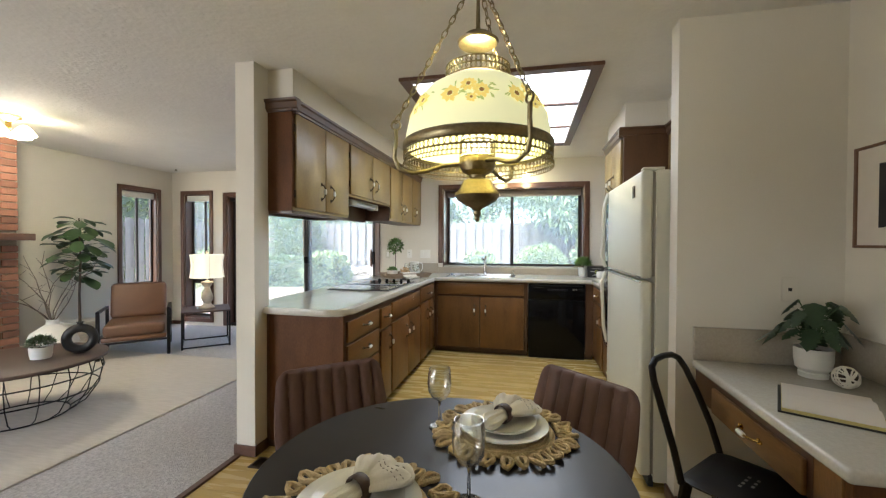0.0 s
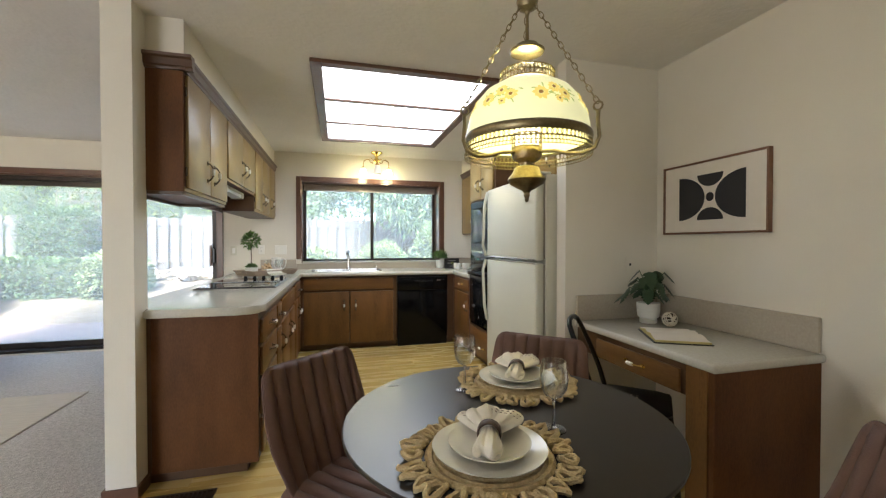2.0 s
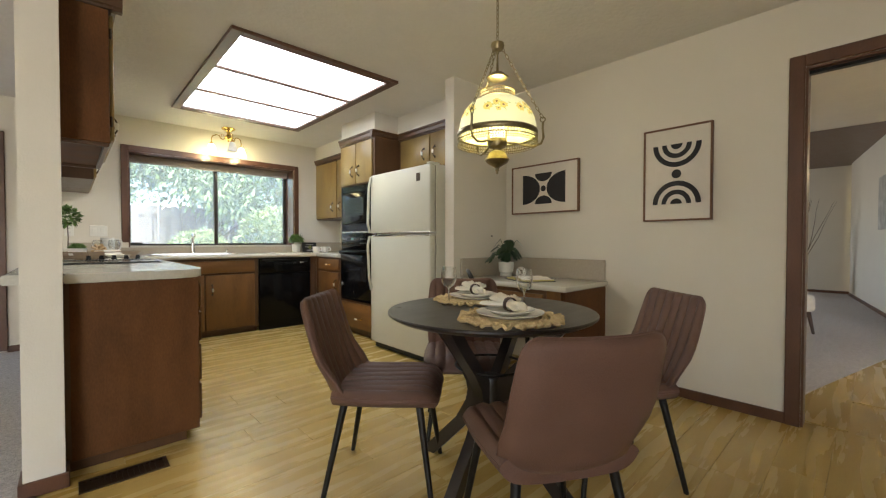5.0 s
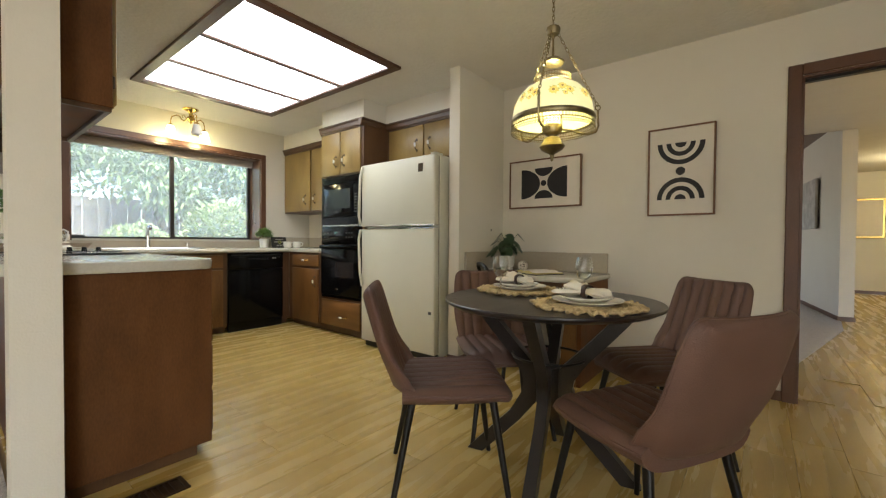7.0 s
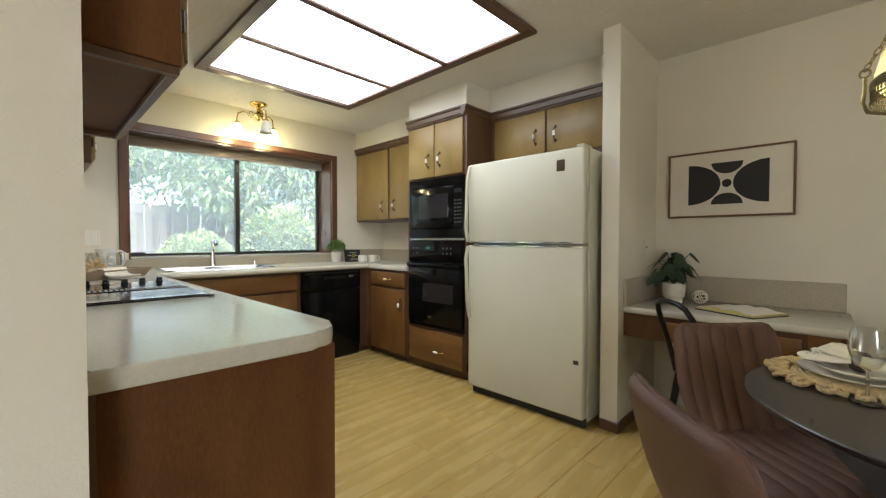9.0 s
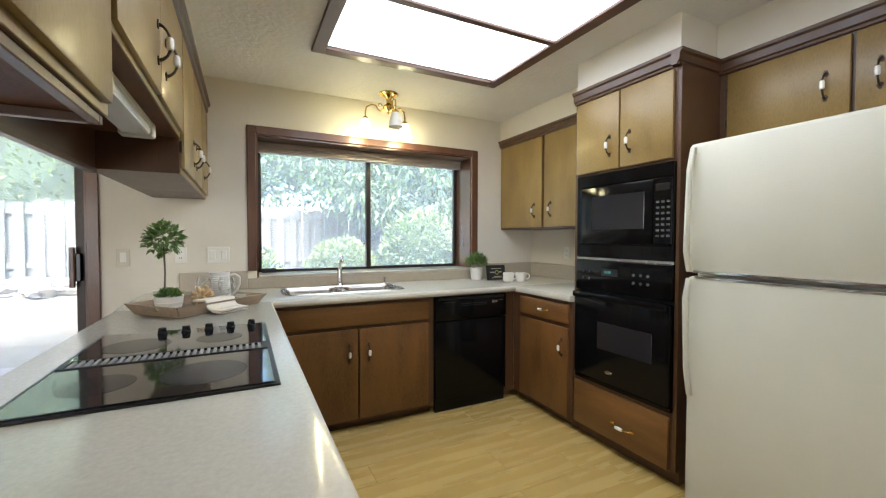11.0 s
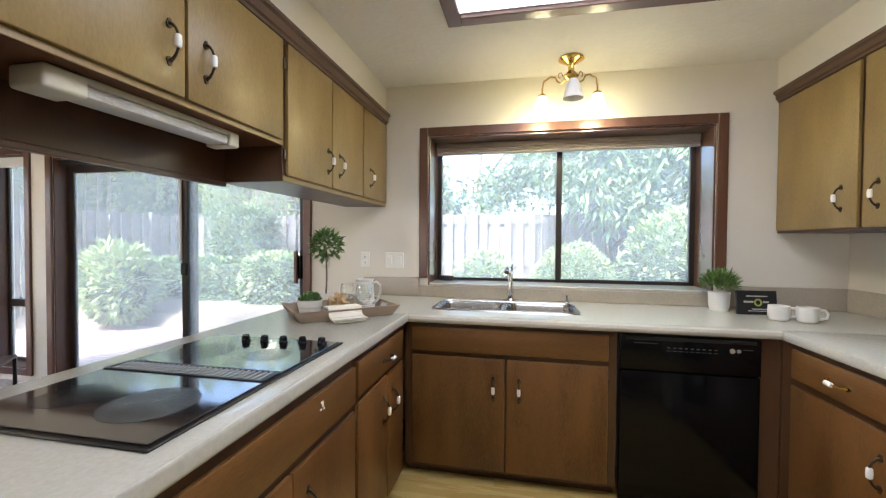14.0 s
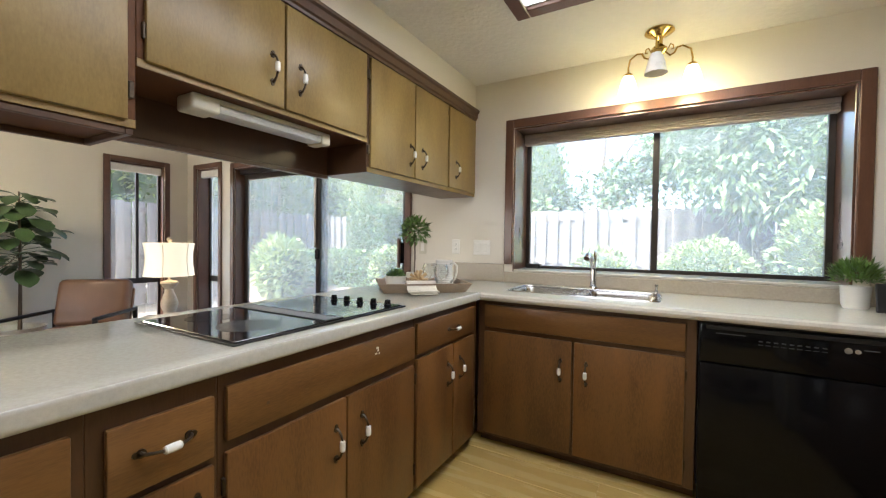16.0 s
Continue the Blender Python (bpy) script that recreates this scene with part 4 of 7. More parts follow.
# ---- fridge ----
fr = thing("fridge", (0.98, 3.0, 0), "almond top-freezer fridge with textured doors", "fridge")
FY0, FY1, FX = 2.535, 3.455, 0.588
part("cabinet", boxes(((FX + 0.075, FY0, 0.03), (1.36, FY1, 1.735), 0.008, 2)), "almond", fr)
part("grille", boxes(((FX + 0.05, FY0 + 0.01, 0.0), (FX + 0.08, FY1 - 0.01, 0.055), 0.004)), "blackmatte", fr)
for nm, z0, z1 in (("freezer_door", 1.145, 1.735), ("fridge_door", 0.06, 1.13)):
    d = part(nm, boxes(((FX, FY0, z0), (FX + 0.062, FY1, z1), 0.016, 3)), "almond", fr)
    part("gasket", boxes(((FX + 0.062, FY0 + 0.012, z0 + 0.012), (FX + 0.075, FY1 - 0.012, z1 - 0.012))), "seal", d)
    bm = bmesh.new()
    if nm == "freezer_door":
        tube(bm, [(FX - 0.004, FY1 - 0.02, z1 - 0.02), (FX - 0.03, FY1 - 0.02, z1 - 0.12), (FX - 0.045, FY1 - 0.02, z0 + 0.10), (FX - 0.02, FY1 - 0.02, z0 + 0.01)], 0.013, 8)
    else:
        tube(bm, [(FX - 0.02, FY1 - 0.02, z1 - 0.01), (FX - 0.045, FY1 - 0.02, z1 - 0.10), (FX - 0.03, FY1 - 0.02, z1 - 0.42), (FX - 0.004, FY1 - 0.02, z1 - 0.55)], 0.013, 8)
    part("handle", bm, "almond", d, "long curved handle with chrome end")
    part("trim_strip", boxes(((FX - 0.003, FY0 + 0.01, (z0 if nm == "freezer_door" else z1 - 0.012)), (FX + 0.004, FY1 - 0.03, (z0 + 0.012 if nm == "freezer_door" else z1)), 0.002)), "chrome", d)
part("badge", boxes(((FX - 0.004, FY0 + 0.13, 1.60), (FX, FY0 + 0.185, 1.67), 0.002), ((FX - 0.006, FY0 + 0.145, 1.625), (FX - 0.004, FY0 + 0.17, 1.655))), "bronze", fr, "small dark square emblem")
part("badge", boxes(((FX - 0.004, FY0 + 0.03, 0.40), (FX, FY0 + 0.065, 0.425), 0.002)), "blackmatte", fr)
part("hinge_cap", boxes(((FX + 0.01, FY0 + 0.01, 1.735), (FX + 0.12, FY0 + 0.06, 1.752), 0.004)), "almond", fr)

# ---- microwave and wall oven ----
M["keymark"] = surf("grey_key_print", (0.085, 0.085, 0.08), (0.06, 0.06, 0.058), 30, 0.5)
mw = thing("microwave", (0.95, 3.990, 1.19), "black built-in microwave in the oven cabinet", "microwave")
MY0, MY1 = 3.607, 4.271
part("body", boxes(((0.74, MY0, 1.19), (1.28, MY1, 1.695))), "blackmatte", mw)
part("trim_frame", boxes(((0.712, MY0, 1.625), (0.74, MY1, 1.70), 0.004), ((0.712, MY0, 1.185), (0.74, MY1, 1.265), 0.004), ((0.712, MY1 - 0.04, 1.265), (0.74, MY1, 1.625), 0.003), ((0.712, MY0, 1.265), (0.74, MY0 + 0.03, 1.625), 0.003)), "black", mw)
for k in range(9):
    part("vent_slot", boxes(((0.7105, MY0 + 0.05 + k * 0.066, 1.205), (0.7115, MY0 + 0.105 + k * 0.066, 1.245))), "black", mw)
dr = part("door", boxes(((0.704, MY0 + 0.115, 1.27), (0.738, MY1 - 0.045, 1.62), 0.006, 2)), "black", mw)
part("window", boxes(((0.7015, MY0 + 0.165, 1.355), (0.7038, MY1 - 0.135, 1.56), 0.001)), "ovenglass", dr, "dark grey viewing window")
cp = part("control_panel", boxes(((0.704, MY0 + 0.006, 1.27), (0.738, MY0 + 0.112, 1.62), 0.004)), "black", mw)
for r in range(7):
    for c in range(3):
        part("key", boxes(((0.7025, MY0 + 0.016 + c * 0.03, 1.31 + r * 0.03), (0.7038, MY0 + 0.034 + c * 0.03, 1.321 + r * 0.03))), "keymark", cp)
part("display", boxes(((0.7025, MY0 + 0.016, 1.555), (0.7038, MY0 + 0.098, 1.59))), "ovenglass", cp)
ov = thing("wall_oven", (0.95, 3.990, 0.40), "black built-in wall oven with control panel", "oven")
part("body", boxes(((0.74, MY0, 0.405), (1.28, MY1, 1.17))), "blackmatte", ov)
part("trim_strip", boxes(((0.716, MY0, 1.165), (0.74, MY1, 1.185), 0.003)), "steel", ov)
cp = part("control_panel", boxes(((0.708, MY0, 0.975), (0.74, MY1, 1.165), 0.006, 2)), "black", ov)
part("display", boxes(((0.7055, 3.94, 1.075), (0.7075, 4.06, 1.12))), "ovenglass", cp)
M["greenled"] = glowing("green_digits", (0.25, 0.9, 0.75), 0.03, (0.03, 0.08, 0.07))
part("clock_digits", boxes(*[((0.7045, 3.99 + k * 0.013, 1.09), (0.7052, 3.998 + k * 0.013, 1.106)) for k in range(4)]), "greenled", cp)
for k in range(5):
    for r in range(2):
        bm = bmesh.new()
        yy = 3.744 + k * 0.045 if k < 3 else 4.156 + (k - 3) * 0.05
        tube(bm, [(0.7079, yy, 1.05 + r * 0.045), (0.703, yy, 1.05 + r * 0.045)], 0.008, 10)
        part("button", bm, "keymark", cp)
dr = part("door", boxes(((0.695, MY0 + 0.004, 0.425), (0.738, MY1 - 0.004, 0.955), 0.008, 2)), "black", ov)
part("window", boxes(((0.6925, MY0 + 0.10, 0.625), (0.6948, MY1 - 0.195, 0.79), 0.001)), "ovenglass", dr, "dark grey viewing window")
bm = boxes(((0.665, MY0 + 0.01, 0.925), (0.69, MY1 - 0.01, 0.965), 0.01, 2))
part("handle", bm, "black", dr)
bm = bmesh.new()
lathe(bm, [(0.026, 0), (0.024, 0.003), (0.001, 0.004)], seg=20, rx=0.45)
part("badge", xform(bm, pose(0.6948, 3.990, 0.495, 0, -90, 0)), "chrome", dr, "oval silver emblem")
part("lower_trim", boxes(((0.708, MY0, 0.395), (0.74, MY1, 0.42), 0.003)), "black", ov)

# ---- dishwasher ----
dw = thing("dishwasher", (0.3, 5.2, 0), "black built-in dishwasher under the worktop", "dishwasher")
part("tub", boxes(((-0.003, 4.97, 0.09), (0.628, 5.56, 0.868))), "blackmatte", dw)
dr = part("door", boxes(((0.0, 4.94, 0.10), (0.625, 4.97, 0.68), 0.006, 2)), "black", dw)
cp = part("control_panel", boxes(((0.0, 4.935, 0.688), (0.625, 4.97, 0.866), 0.006, 2)), "black", dw)
part("vent_lip", boxes(((0.022, 4.927, 0.84), (0.602, 4.935, 0.857), 0.003)), "blackmatte", cp)
part("badge", boxes(((0.06, 4.9325, 0.822), (0.17, 4.9345, 0.825))), "keymark", cp)
for k in range(9):
    part("button", boxes(((0.215 + k * 0.026, 4.933, 0.803), (0.229 + k * 0.026, 4.9345, 0.808), 0.0004)), "keymark", cp)
    part("legend", boxes(((0.213 + k * 0.026, 4.934, 0.789), (0.231 + k * 0.026, 4.9346, 0.7915))), "keymark", cp)
for x in (0.50, 0.528):
    bm = bmesh.new()
    tube(bm, [(x, 4.935, 0.806), (x, 4.931, 0.806)], 0.012 if x < 0.51 else 0.009, 16)
    part("button", bm, "seal", cp, "small round grey button")
part("legend", boxes(((0.545, 4.934, 0.813), (0.59, 4.9346, 0.816))), "keymark", cp)
part("kick_plate", boxes(((0.002, 4.96, 0.0), (0.623, 4.985, 0.098), 0.002)), "black", dw)

# ---- cooktop ----
ck = thing("cooktop", (-1.44, 3.828, CZ), "black glass downdraft cooktop set in the worktop", "cooktop")
KX0, KX1, KY0, KY1 = -1.745, -1.172, 3.412, 4.242
part("frame", boxes(((KX0, KY0, CZ), (KX1, KY1, CZ + 0.006), 0.002)), "blackmetal", ck)
part("glass", boxes(((KX0 + 0.014, KY0 + 0.014, CZ + 0.0061), (KX1 - 0.014, 3.770, CZ + 0.010), 0.0015)), "blackglass", ck)
part("glass", boxes(((KX0 + 0.014, 3.857, CZ + 0.0061), (KX1 - 0.014, KY1 - 0.014, CZ + 0.010), 0.0015)), "blackglass", ck)
gr = part("vent_grille", boxes(((KX0 + 0.014, 3.771, CZ + 0.0061), (KX0 + 0.03, 3.856, CZ + 0.013)), ((KX1 - 0.03, 3.771, CZ + 0.0061), (KX1 - 0.014, 3.856, CZ + 0.013)), ((KX0 + 0.03, 3.771, CZ + 0.0061), (KX1 - 0.03, 3.779, CZ + 0.013)), ((KX0 + 0.03, 3.848, CZ + 0.0061), (KX1 - 0.03, 3.856, CZ + 0.013))), "blackmetal", ck)
M["slatmetal"] = surf("grey_grille_metal", (0.32, 0.32, 0.32), (0.24, 0.24, 0.24), 30, 0.45)
sl = mesh_of("slat", boxes(((-0.0045, 0, 0), (0.0045, 0.07, 0.006))), "slatmetal", False)
for k in range(28):
    o = new("slat", sl)
    o.parent = gr
    o.matrix_basis = pose(KX0 + 0.038 + k * 0.0191, 3.780, CZ + 0.0065)
M["burner"] = surf("worn_burner_ring", (0.021, 0.021, 0.023), (0.012, 0.012, 0.014), 40, 0.10, detail=8)
M["wornburner"] = surf("scorched_burner_patch", (0.10, 0.10, 0.108), (0.018, 0.018, 0.02), 16, 0.2, detail=10, lo=0.4, hi=0.75)
for cx, cy, r in ((-1.355, 3.587, 0.105), (-1.59, 3.587, 0.08), (-1.59, 4.001, 0.10), (-1.34, 4.011, 0.075)):
    bm = bmesh.new()
    lathe(bm, [(r, 0), (r, 0.0004)], (cx, cy, CZ + 0.0101), 40)
    part("burner", bm, "wornburner" if cx == -1.355 else "burner", ck)
for k in range(5):
    bm = bmesh.new()
    lathe(bm, [(0.016, 0), (0.0175, 0.004), (0.0145, 0.007), (0.0135, 0.022), (0.011, 0.025)], (-1.54 + k * 0.0775, 4.160 + 0.005 * k, CZ + 0.0101), 16)
    box(bm, (-1.544 + k * 0.0775, 4.144 + 0.005 * k, CZ + 0.024), (-1.536 + k * 0.0775, 4.177 + 0.005 * k, CZ + 0.032), 0.002)
    part("knob", bm, "black", ck)

# ---- light strip under the upper cabinets ----
hl = thing("under_cabinet_light", (-1.6, 3.84, 1.725), "cream fluorescent strip light under the upper cabinet", "light fitting")
M["lens"] = surf("ribbed_white_lens", (0.66, 0.66, 0.64), (0.6, 0.6, 0.58), 5, 0.3, stretch=(60, 1, 60))
part("housing", boxes(((-1.646, 3.58, 1.706), (-1.548, 4.10, 1.724), 0.002)), "offwhite", hl)
lens = part("lens", boxes(((-1.640, 3.58, 1.676), (-1.553, 4.10, 1.7055), 0.008, 2)), "lens", hl, "ribbed translucent cover")
for z in (1.684, 1.690, 1.696, 1.701):
    part("rib", boxes(((-1.554, 3.60, z), (-1.5515, 4.08, z + 0.002), 0.0006)), "lens", lens)
for y0, y1 in ((3.50, 3.60), (4.08, 4.135)):
    part("end_cap", boxes(((-1.650, y0, 1.668), (-1.544, y1, 1.7245), 0.010, 3)), "offwhite", hl)

# ---- sink and taps ----
sk = thing("sink", (-0.6, 5.28, CZ), "double-bowl stainless steel sink let into the worktop", "sink")


def rrect(x0, x1, y0, y1, r, z, n=5):
    pts = []
    for cx, cy, a0 in ((x1 - r, y1 - r, 0), (x0 + r, y1 - r, 90), (x0 + r, y0 + r, 180), (x1 - r, y0 + r, 270)):
        for k in range(n + 1):
            t = radians(a0 + 90 * k / n)
            pts.append((cx + r * math.cos(t), cy + r * math.sin(t), z))
    return pts


for bx0, bx1 in ((-1.005, -0.615), (-0.575, -0.185)):
    bm = bmesh.new()
    rings(bm, [rrect(bx0 - 0.0155, bx1 + 0.0155, 5.085, 5.475, 0.07, CZ - 0.004), rrect(bx0, bx1, 5.105, 5.455, 0.06, CZ - 0.006), rrect(bx0 + 0.006, bx1 - 0.006, 5.111, 5.449, 0.055, CZ - 0.02),
               rrect(bx0 + 0.015, bx1 - 0.015, 5.12, 5.44, 0.05, CZ - 0.16), rrect(bx0 + 0.05, bx1 - 0.05, 5.15, 5.41, 0.04, CZ - 0.175), rrect(bx0 + 0.16, bx1 - 0.16, 5.25, 5.31, 0.02, CZ - 0.18)], True, False, True)
    part("bowl", bm, "steel", sk)
part("divider", boxes(((-0.60, 5.09, CZ - 0.02), (-0.59, 5.47, CZ - 0.003), 0.003)), "steel", sk)
bm = bmesh.new()
tube(bm, [(x, y, CZ + 0.001) for x, y, _ in rrect(SX0, SX1, SY0, SY1, 0.07, 0, 6)], 0.006, 6, True)
part("rim", bm, "steel", sk)
fc = thing("faucet", (-0.57, 5.53, CZ), "chrome single-lever pull-out kitchen faucet", "faucet")
bm = bmesh.new()
lathe(bm, [(0.03, 0), (0.028, 0.012), (0.022, 0.02), (0.02, 0.10), (0.017, 0.16), (0.016, 0.19)], (-0.57, 5.53, CZ), 20)
part("body", bm, "chrome", fc)
bm = bmesh.new()
tube(bm, [(-0.57, 5.53, CZ + 0.13), (-0.575, 5.50, CZ + 0.185), (-0.58, 5.45, CZ + 0.225), (-0.585, 5.40, CZ + 0.225), (-0.588, 5.375, CZ + 0.205)], [0.016, 0.016, 0.017, 0.02, 0.018], 12)
part("spout", bm, "chrome", fc)
bm = bmesh.new()
tube(bm, [(-0.57, 5.53, CZ + 0.18), (-0.565, 5.545, CZ + 0.225), (-0.56, 5.54, CZ + 0.25)], [0.016, 0.011, 0.009], 10)
part("lever", bm, "chrome", fc)
sd = thing("soap_dispenser", (-0.20, 5.53, CZ), "small chrome soap dispenser beside the sink", "dispenser")
bm = bmesh.new()
lathe(bm, [(0.017, 0), (0.016, 0.008), (0.009, 0.012), (0.008, 0.04), (0.011, 0.042), (0.011, 0.055)], (-0.20, 5.53, CZ), 14)
part("body", bm, "chrome", sd)
bm = bmesh.new()
tube(bm, [(-0.20, 5.53, CZ + 0.052), (-0.20, 5.49, CZ + 0.05)], 0.005, 8)
part("nozzle", bm, "chrome", sd)

# ---- brass light over the sink ----
M["frosted"] = surf("frosted_white_glass", (0.80, 0.78, 0.72), (0.74, 0.72, 0.66), 10, 0.3)
SL = (-0.212, 5.37)
sl_t = thing("ceiling_light", (*SL, CEIL), "polished brass three-arm ceiling light with lit tulip shades", "ceiling light")
bm = bmesh.new()
lathe(bm, [(0.075, 0), (0.078, -0.01), (0.06, -0.022), (0.03, -0.035), (0.018, -0.05), (0.018, -0.08), (0.04, -0.10), (0.045, -0.115), (0.03, -0.13), (0.012, -0.145), (0.014, -0.155), (0.004, -0.165)], (*SL, CEIL), 24)
part("canopy", bm, "brass", sl_t)
for ang in (155, 268, 25):
    dx, dy = math.cos(radians(ang)), math.sin(radians(ang))
    q = lambda r, z: (SL[0] + dx * r, SL[1] + dy * r, CEIL + z)
    bm = bmesh.new()
    tube(bm, [q(0.03, -0.115), q(0.06, -0.14), q(0.085, -0.125), q(0.10, -0.095), q(0.13, -0.085), q(0.175, -0.105), q(0.185, -0.15), q(0.185, -0.185)], 0.0055, 8)
    lathe(bm, [(0.012, 0.0), (0.024, -0.01), (0.026, -0.03)], q(0.185, -0.18), 16)
    tube(bm, [q(0.05, -0.10), q(0.062, -0.075), q(0.078, -0.08), q(0.08, -0.10), q(0.068, -0.105)], 0.0035, 6)
    arm = part("arm", bm, "brass", sl_t)
    bm = bmesh.new()
    lathe(bm, [(0.024, 0), (0.034, -0.02), (0.046, -0.06), (0.05, -0.085), (0.057, -0.11), (0.054, -0.109), (0.046, -0.083), (0.042, -0.06), (0.03, -0.02)], q(0.185, -0.20), 24, (False, False))
    if ang == 268:
        part("shade", bm, "frosted", arm, "unlit frosted tulip glass shade")
        continue
    part("shade", bm, "bulb", arm, "lit frosted tulip glass shade")
    lamp("sink_lamp", q(0.185, -0.33), 0.85, 0.05, (1.0, 0.84, 0.42))

# ---- pendant over the dining table ----
PX, PY = -0.144, 1.212
pd = thing("pendant_lamp", (PX, PY, 1.40), "antique brass hurricane pendant with flower-painted glass shade", "pendant lamp")


M["painted"] = glowing("lit_cream_glass", (1.0, 0.94, 0.50), 0.07, (0.95, 0.88, 0.47))
M["petal"] = glowing("yellow_painted_petal", (0.98, 0.80, 0.22), 0.055, (0.92, 0.70, 0.14))
M["flower_eye"] = glowing("brown_painted_flower_eye", (0.45, 0.24, 0.05), 0.04, (0.30, 0.14, 0.03))
M["painted_leaf"] = glowing("green_painted_leaf", (0.62, 0.64, 0.20), 0.05, (0.50, 0.54, 0.14))
bm = bmesh.new()
prof = [(0.176, 1.57), (0.184, 1.585), (0.183, 1.61), (0.174, 1.65), (0.155, 1.69), (0.128, 1.722), (0.092, 1.744), (0.076, 1.752)]
inner = [(r - 0.004, z) for r, z in reversed(prof)]
lathe(bm, prof + inner, (PX, PY, 0), 48, (False, False))
dome = part("shade", bm, "painted", pd, "cream glass dome painted with yellow flowers")


def on_dome(a, z, off):
    """A place just off the shade's outer face."""
    for (r0, z0), (r1, z1) in zip(prof, prof[1:]):
        if z0 <= z <= z1:
            r = r0 + (r1 - r0) * (z - z0) / (z1 - z0) + off
            return Vector((PX + r * math.cos(a), PY + r * math.sin(a), z + off * 0.4))


def brush(bm, a, z, turn, l0, l1, w, off):
    """One stroke of paint: a pointed oval on the dome, from l0 to l1 out of (a, z)."""
    pts = []
    for q, s in ((0, 0), (0.35, 0.8), (0.7, 1), (1, 0.15), (0.7, -1), (0.35, -0.8)):
        d, e = l0 + (l1 - l0) * q, s * w
        pts.append(on_dome(a + (d * math.cos(turn) - e * math.sin(turn)) / 0.16, min(1.742, max(1.60, z + d * math.sin(turn) + e * math.cos(turn))), off))
    bm.faces.new([bm.verts.new(p) for p in pts])


rng = random.Random(77)
for k in range(7):
    a0 = 2 * math.pi * k / 7 + 0.2
    bm = bmesh.new()
    for q in range(26):
        brush(bm, a0 + rng.uniform(-0.34, 0.34), 1.668 + rng.uniform(-0.018, 0.02), rng.uniform(0, 6.28), 0.0, rng.uniform(0.012, 0.022), rng.uniform(0.0015, 0.003), 0.0012)
    part("painted_leaf", bm, "painted_leaf", dome, "painted green sprig")
    for da, dz, r in ((-0.22, -0.006, 0.023), (0.02, 0.014, 0.019), (0.20, -0.004, 0.020), (0.07, -0.022, 0.012)):
        z, bm = 1.670 + dz, bmesh.new()
        t0 = rng.uniform(0, 1)
        for q in range(9):
            brush(bm, a0 + da, z, t0 + 2 * math.pi * q / 9, r * 0.2, r * rng.uniform(0.85, 1.1), r * 0.24, 0.0018)
        fl = part("painted_flower", bm, "petal", dome, "painted yellow daisy")
        bm = bmesh.new()
        bm.faces.new([bm.verts.new(on_dome(a0 + da + r * 0.27 * math.cos(s) / 0.16, z + r * 0.27 * math.sin(s), 0.0024)) for s in [2 * math.pi * q / 8 for q in range(8)]])
        part("flower_eye", bm, "flower_eye", fl)


def lace_ring(r, z0, z1, n, wire):
    """A pierced metal gallery: rims and interlocking loops."""
    bm = bmesh.new()
    for z in (z0, z1):
        tube(bm, [(PX + r * math.cos(2 * math.pi * k / 48), PY + r * math.sin(2 * math.pi * k / 48), z) for k in range(48)], wire, 5, True)
    for k in range(n):
        t = 2 * math.pi * k / n
        w = 2 * math.pi / n * 0.72
        pts = [(PX + r * math.cos(t + w * math.cos(s)), PY + r * math.sin(t + w * math.cos(s)), (z0 + z1) / 2 + (z1 - z0) / 2 * math.sin(s)) for s in [2 * math.pi * j / 8 for j in range(8)]]
        tube(bm, pts, wire * 0.7, 3, True)
    return bm


g1 = part("shade_ring", lace_ring(0.188, 1.567, 1.584, 84, 0.0020), "antique", pd, "pierced metal band round the shade")
part("lower_band", lace_ring(0.189, 1.549, 1.566, 84, 0.0018), "antique", g1)
bm = bmesh.new()
lathe(bm, [(0.1885, 1.568), (0.192, 1.574), (0.192, 1.586), (0.1885, 1.591)], (PX, PY, 0), 48, (False, False))
part("band", bm, "antique", g1)
fringe = part("fringe", lace_ring(0.187, 1.537, 1.548, 110, 0.0011), "antique", pd, "delicate pierced skirt")
part("scallop_band", lace_ring(0.191, 1.526, 1.536, 110, 0.0010), "antique", fringe)
cring = part("crown_ring", lace_ring(0.082, 1.752, 1.767, 44, 0.0019), "antique", pd, "pierced crown ring")
part("upper_band", lace_ring(0.081, 1.768, 1.783, 44, 0.0021), "antique", cring)
bm = bmesh.new()
lathe(bm, [(0.0455, 1.535), (0.047, 1.53), (0.047, 1.515), (0.04, 1.50), (0.022, 1.49), (0.02, 1.482), (0.036, 1.476), (0.046, 1.455), (0.056, 1.445), (0.058, 1.438), (0.05, 1.425), (0.03, 1.413), (0.014, 1.405), (0.009, 1.398), (0.01, 1.39), (0.006, 1.383), (0.007, 1.377), (0.002, 1.37)], (PX, PY, 0.02), 28)
part("font", bm, "antique", pd, "turned antique brass oil-lamp body")
part("gallery", lace_ring(0.045, 1.555, 1.595, 16, 0.002), "antique", pd)
bm = bmesh.new()
lathe(bm, [(0.034, 1.56), (0.04, 1.60), (0.038, 1.66), (0.03, 1.72), (0.028, 1.74)], (PX, PY, 0), 24, (False, False))
M["chimney"] = glowing("lit_glass_chimney", (1.0, 0.86, 0.45), 0.5)
part("chimney", bm, "chimney", pd, "glowing glass chimney")
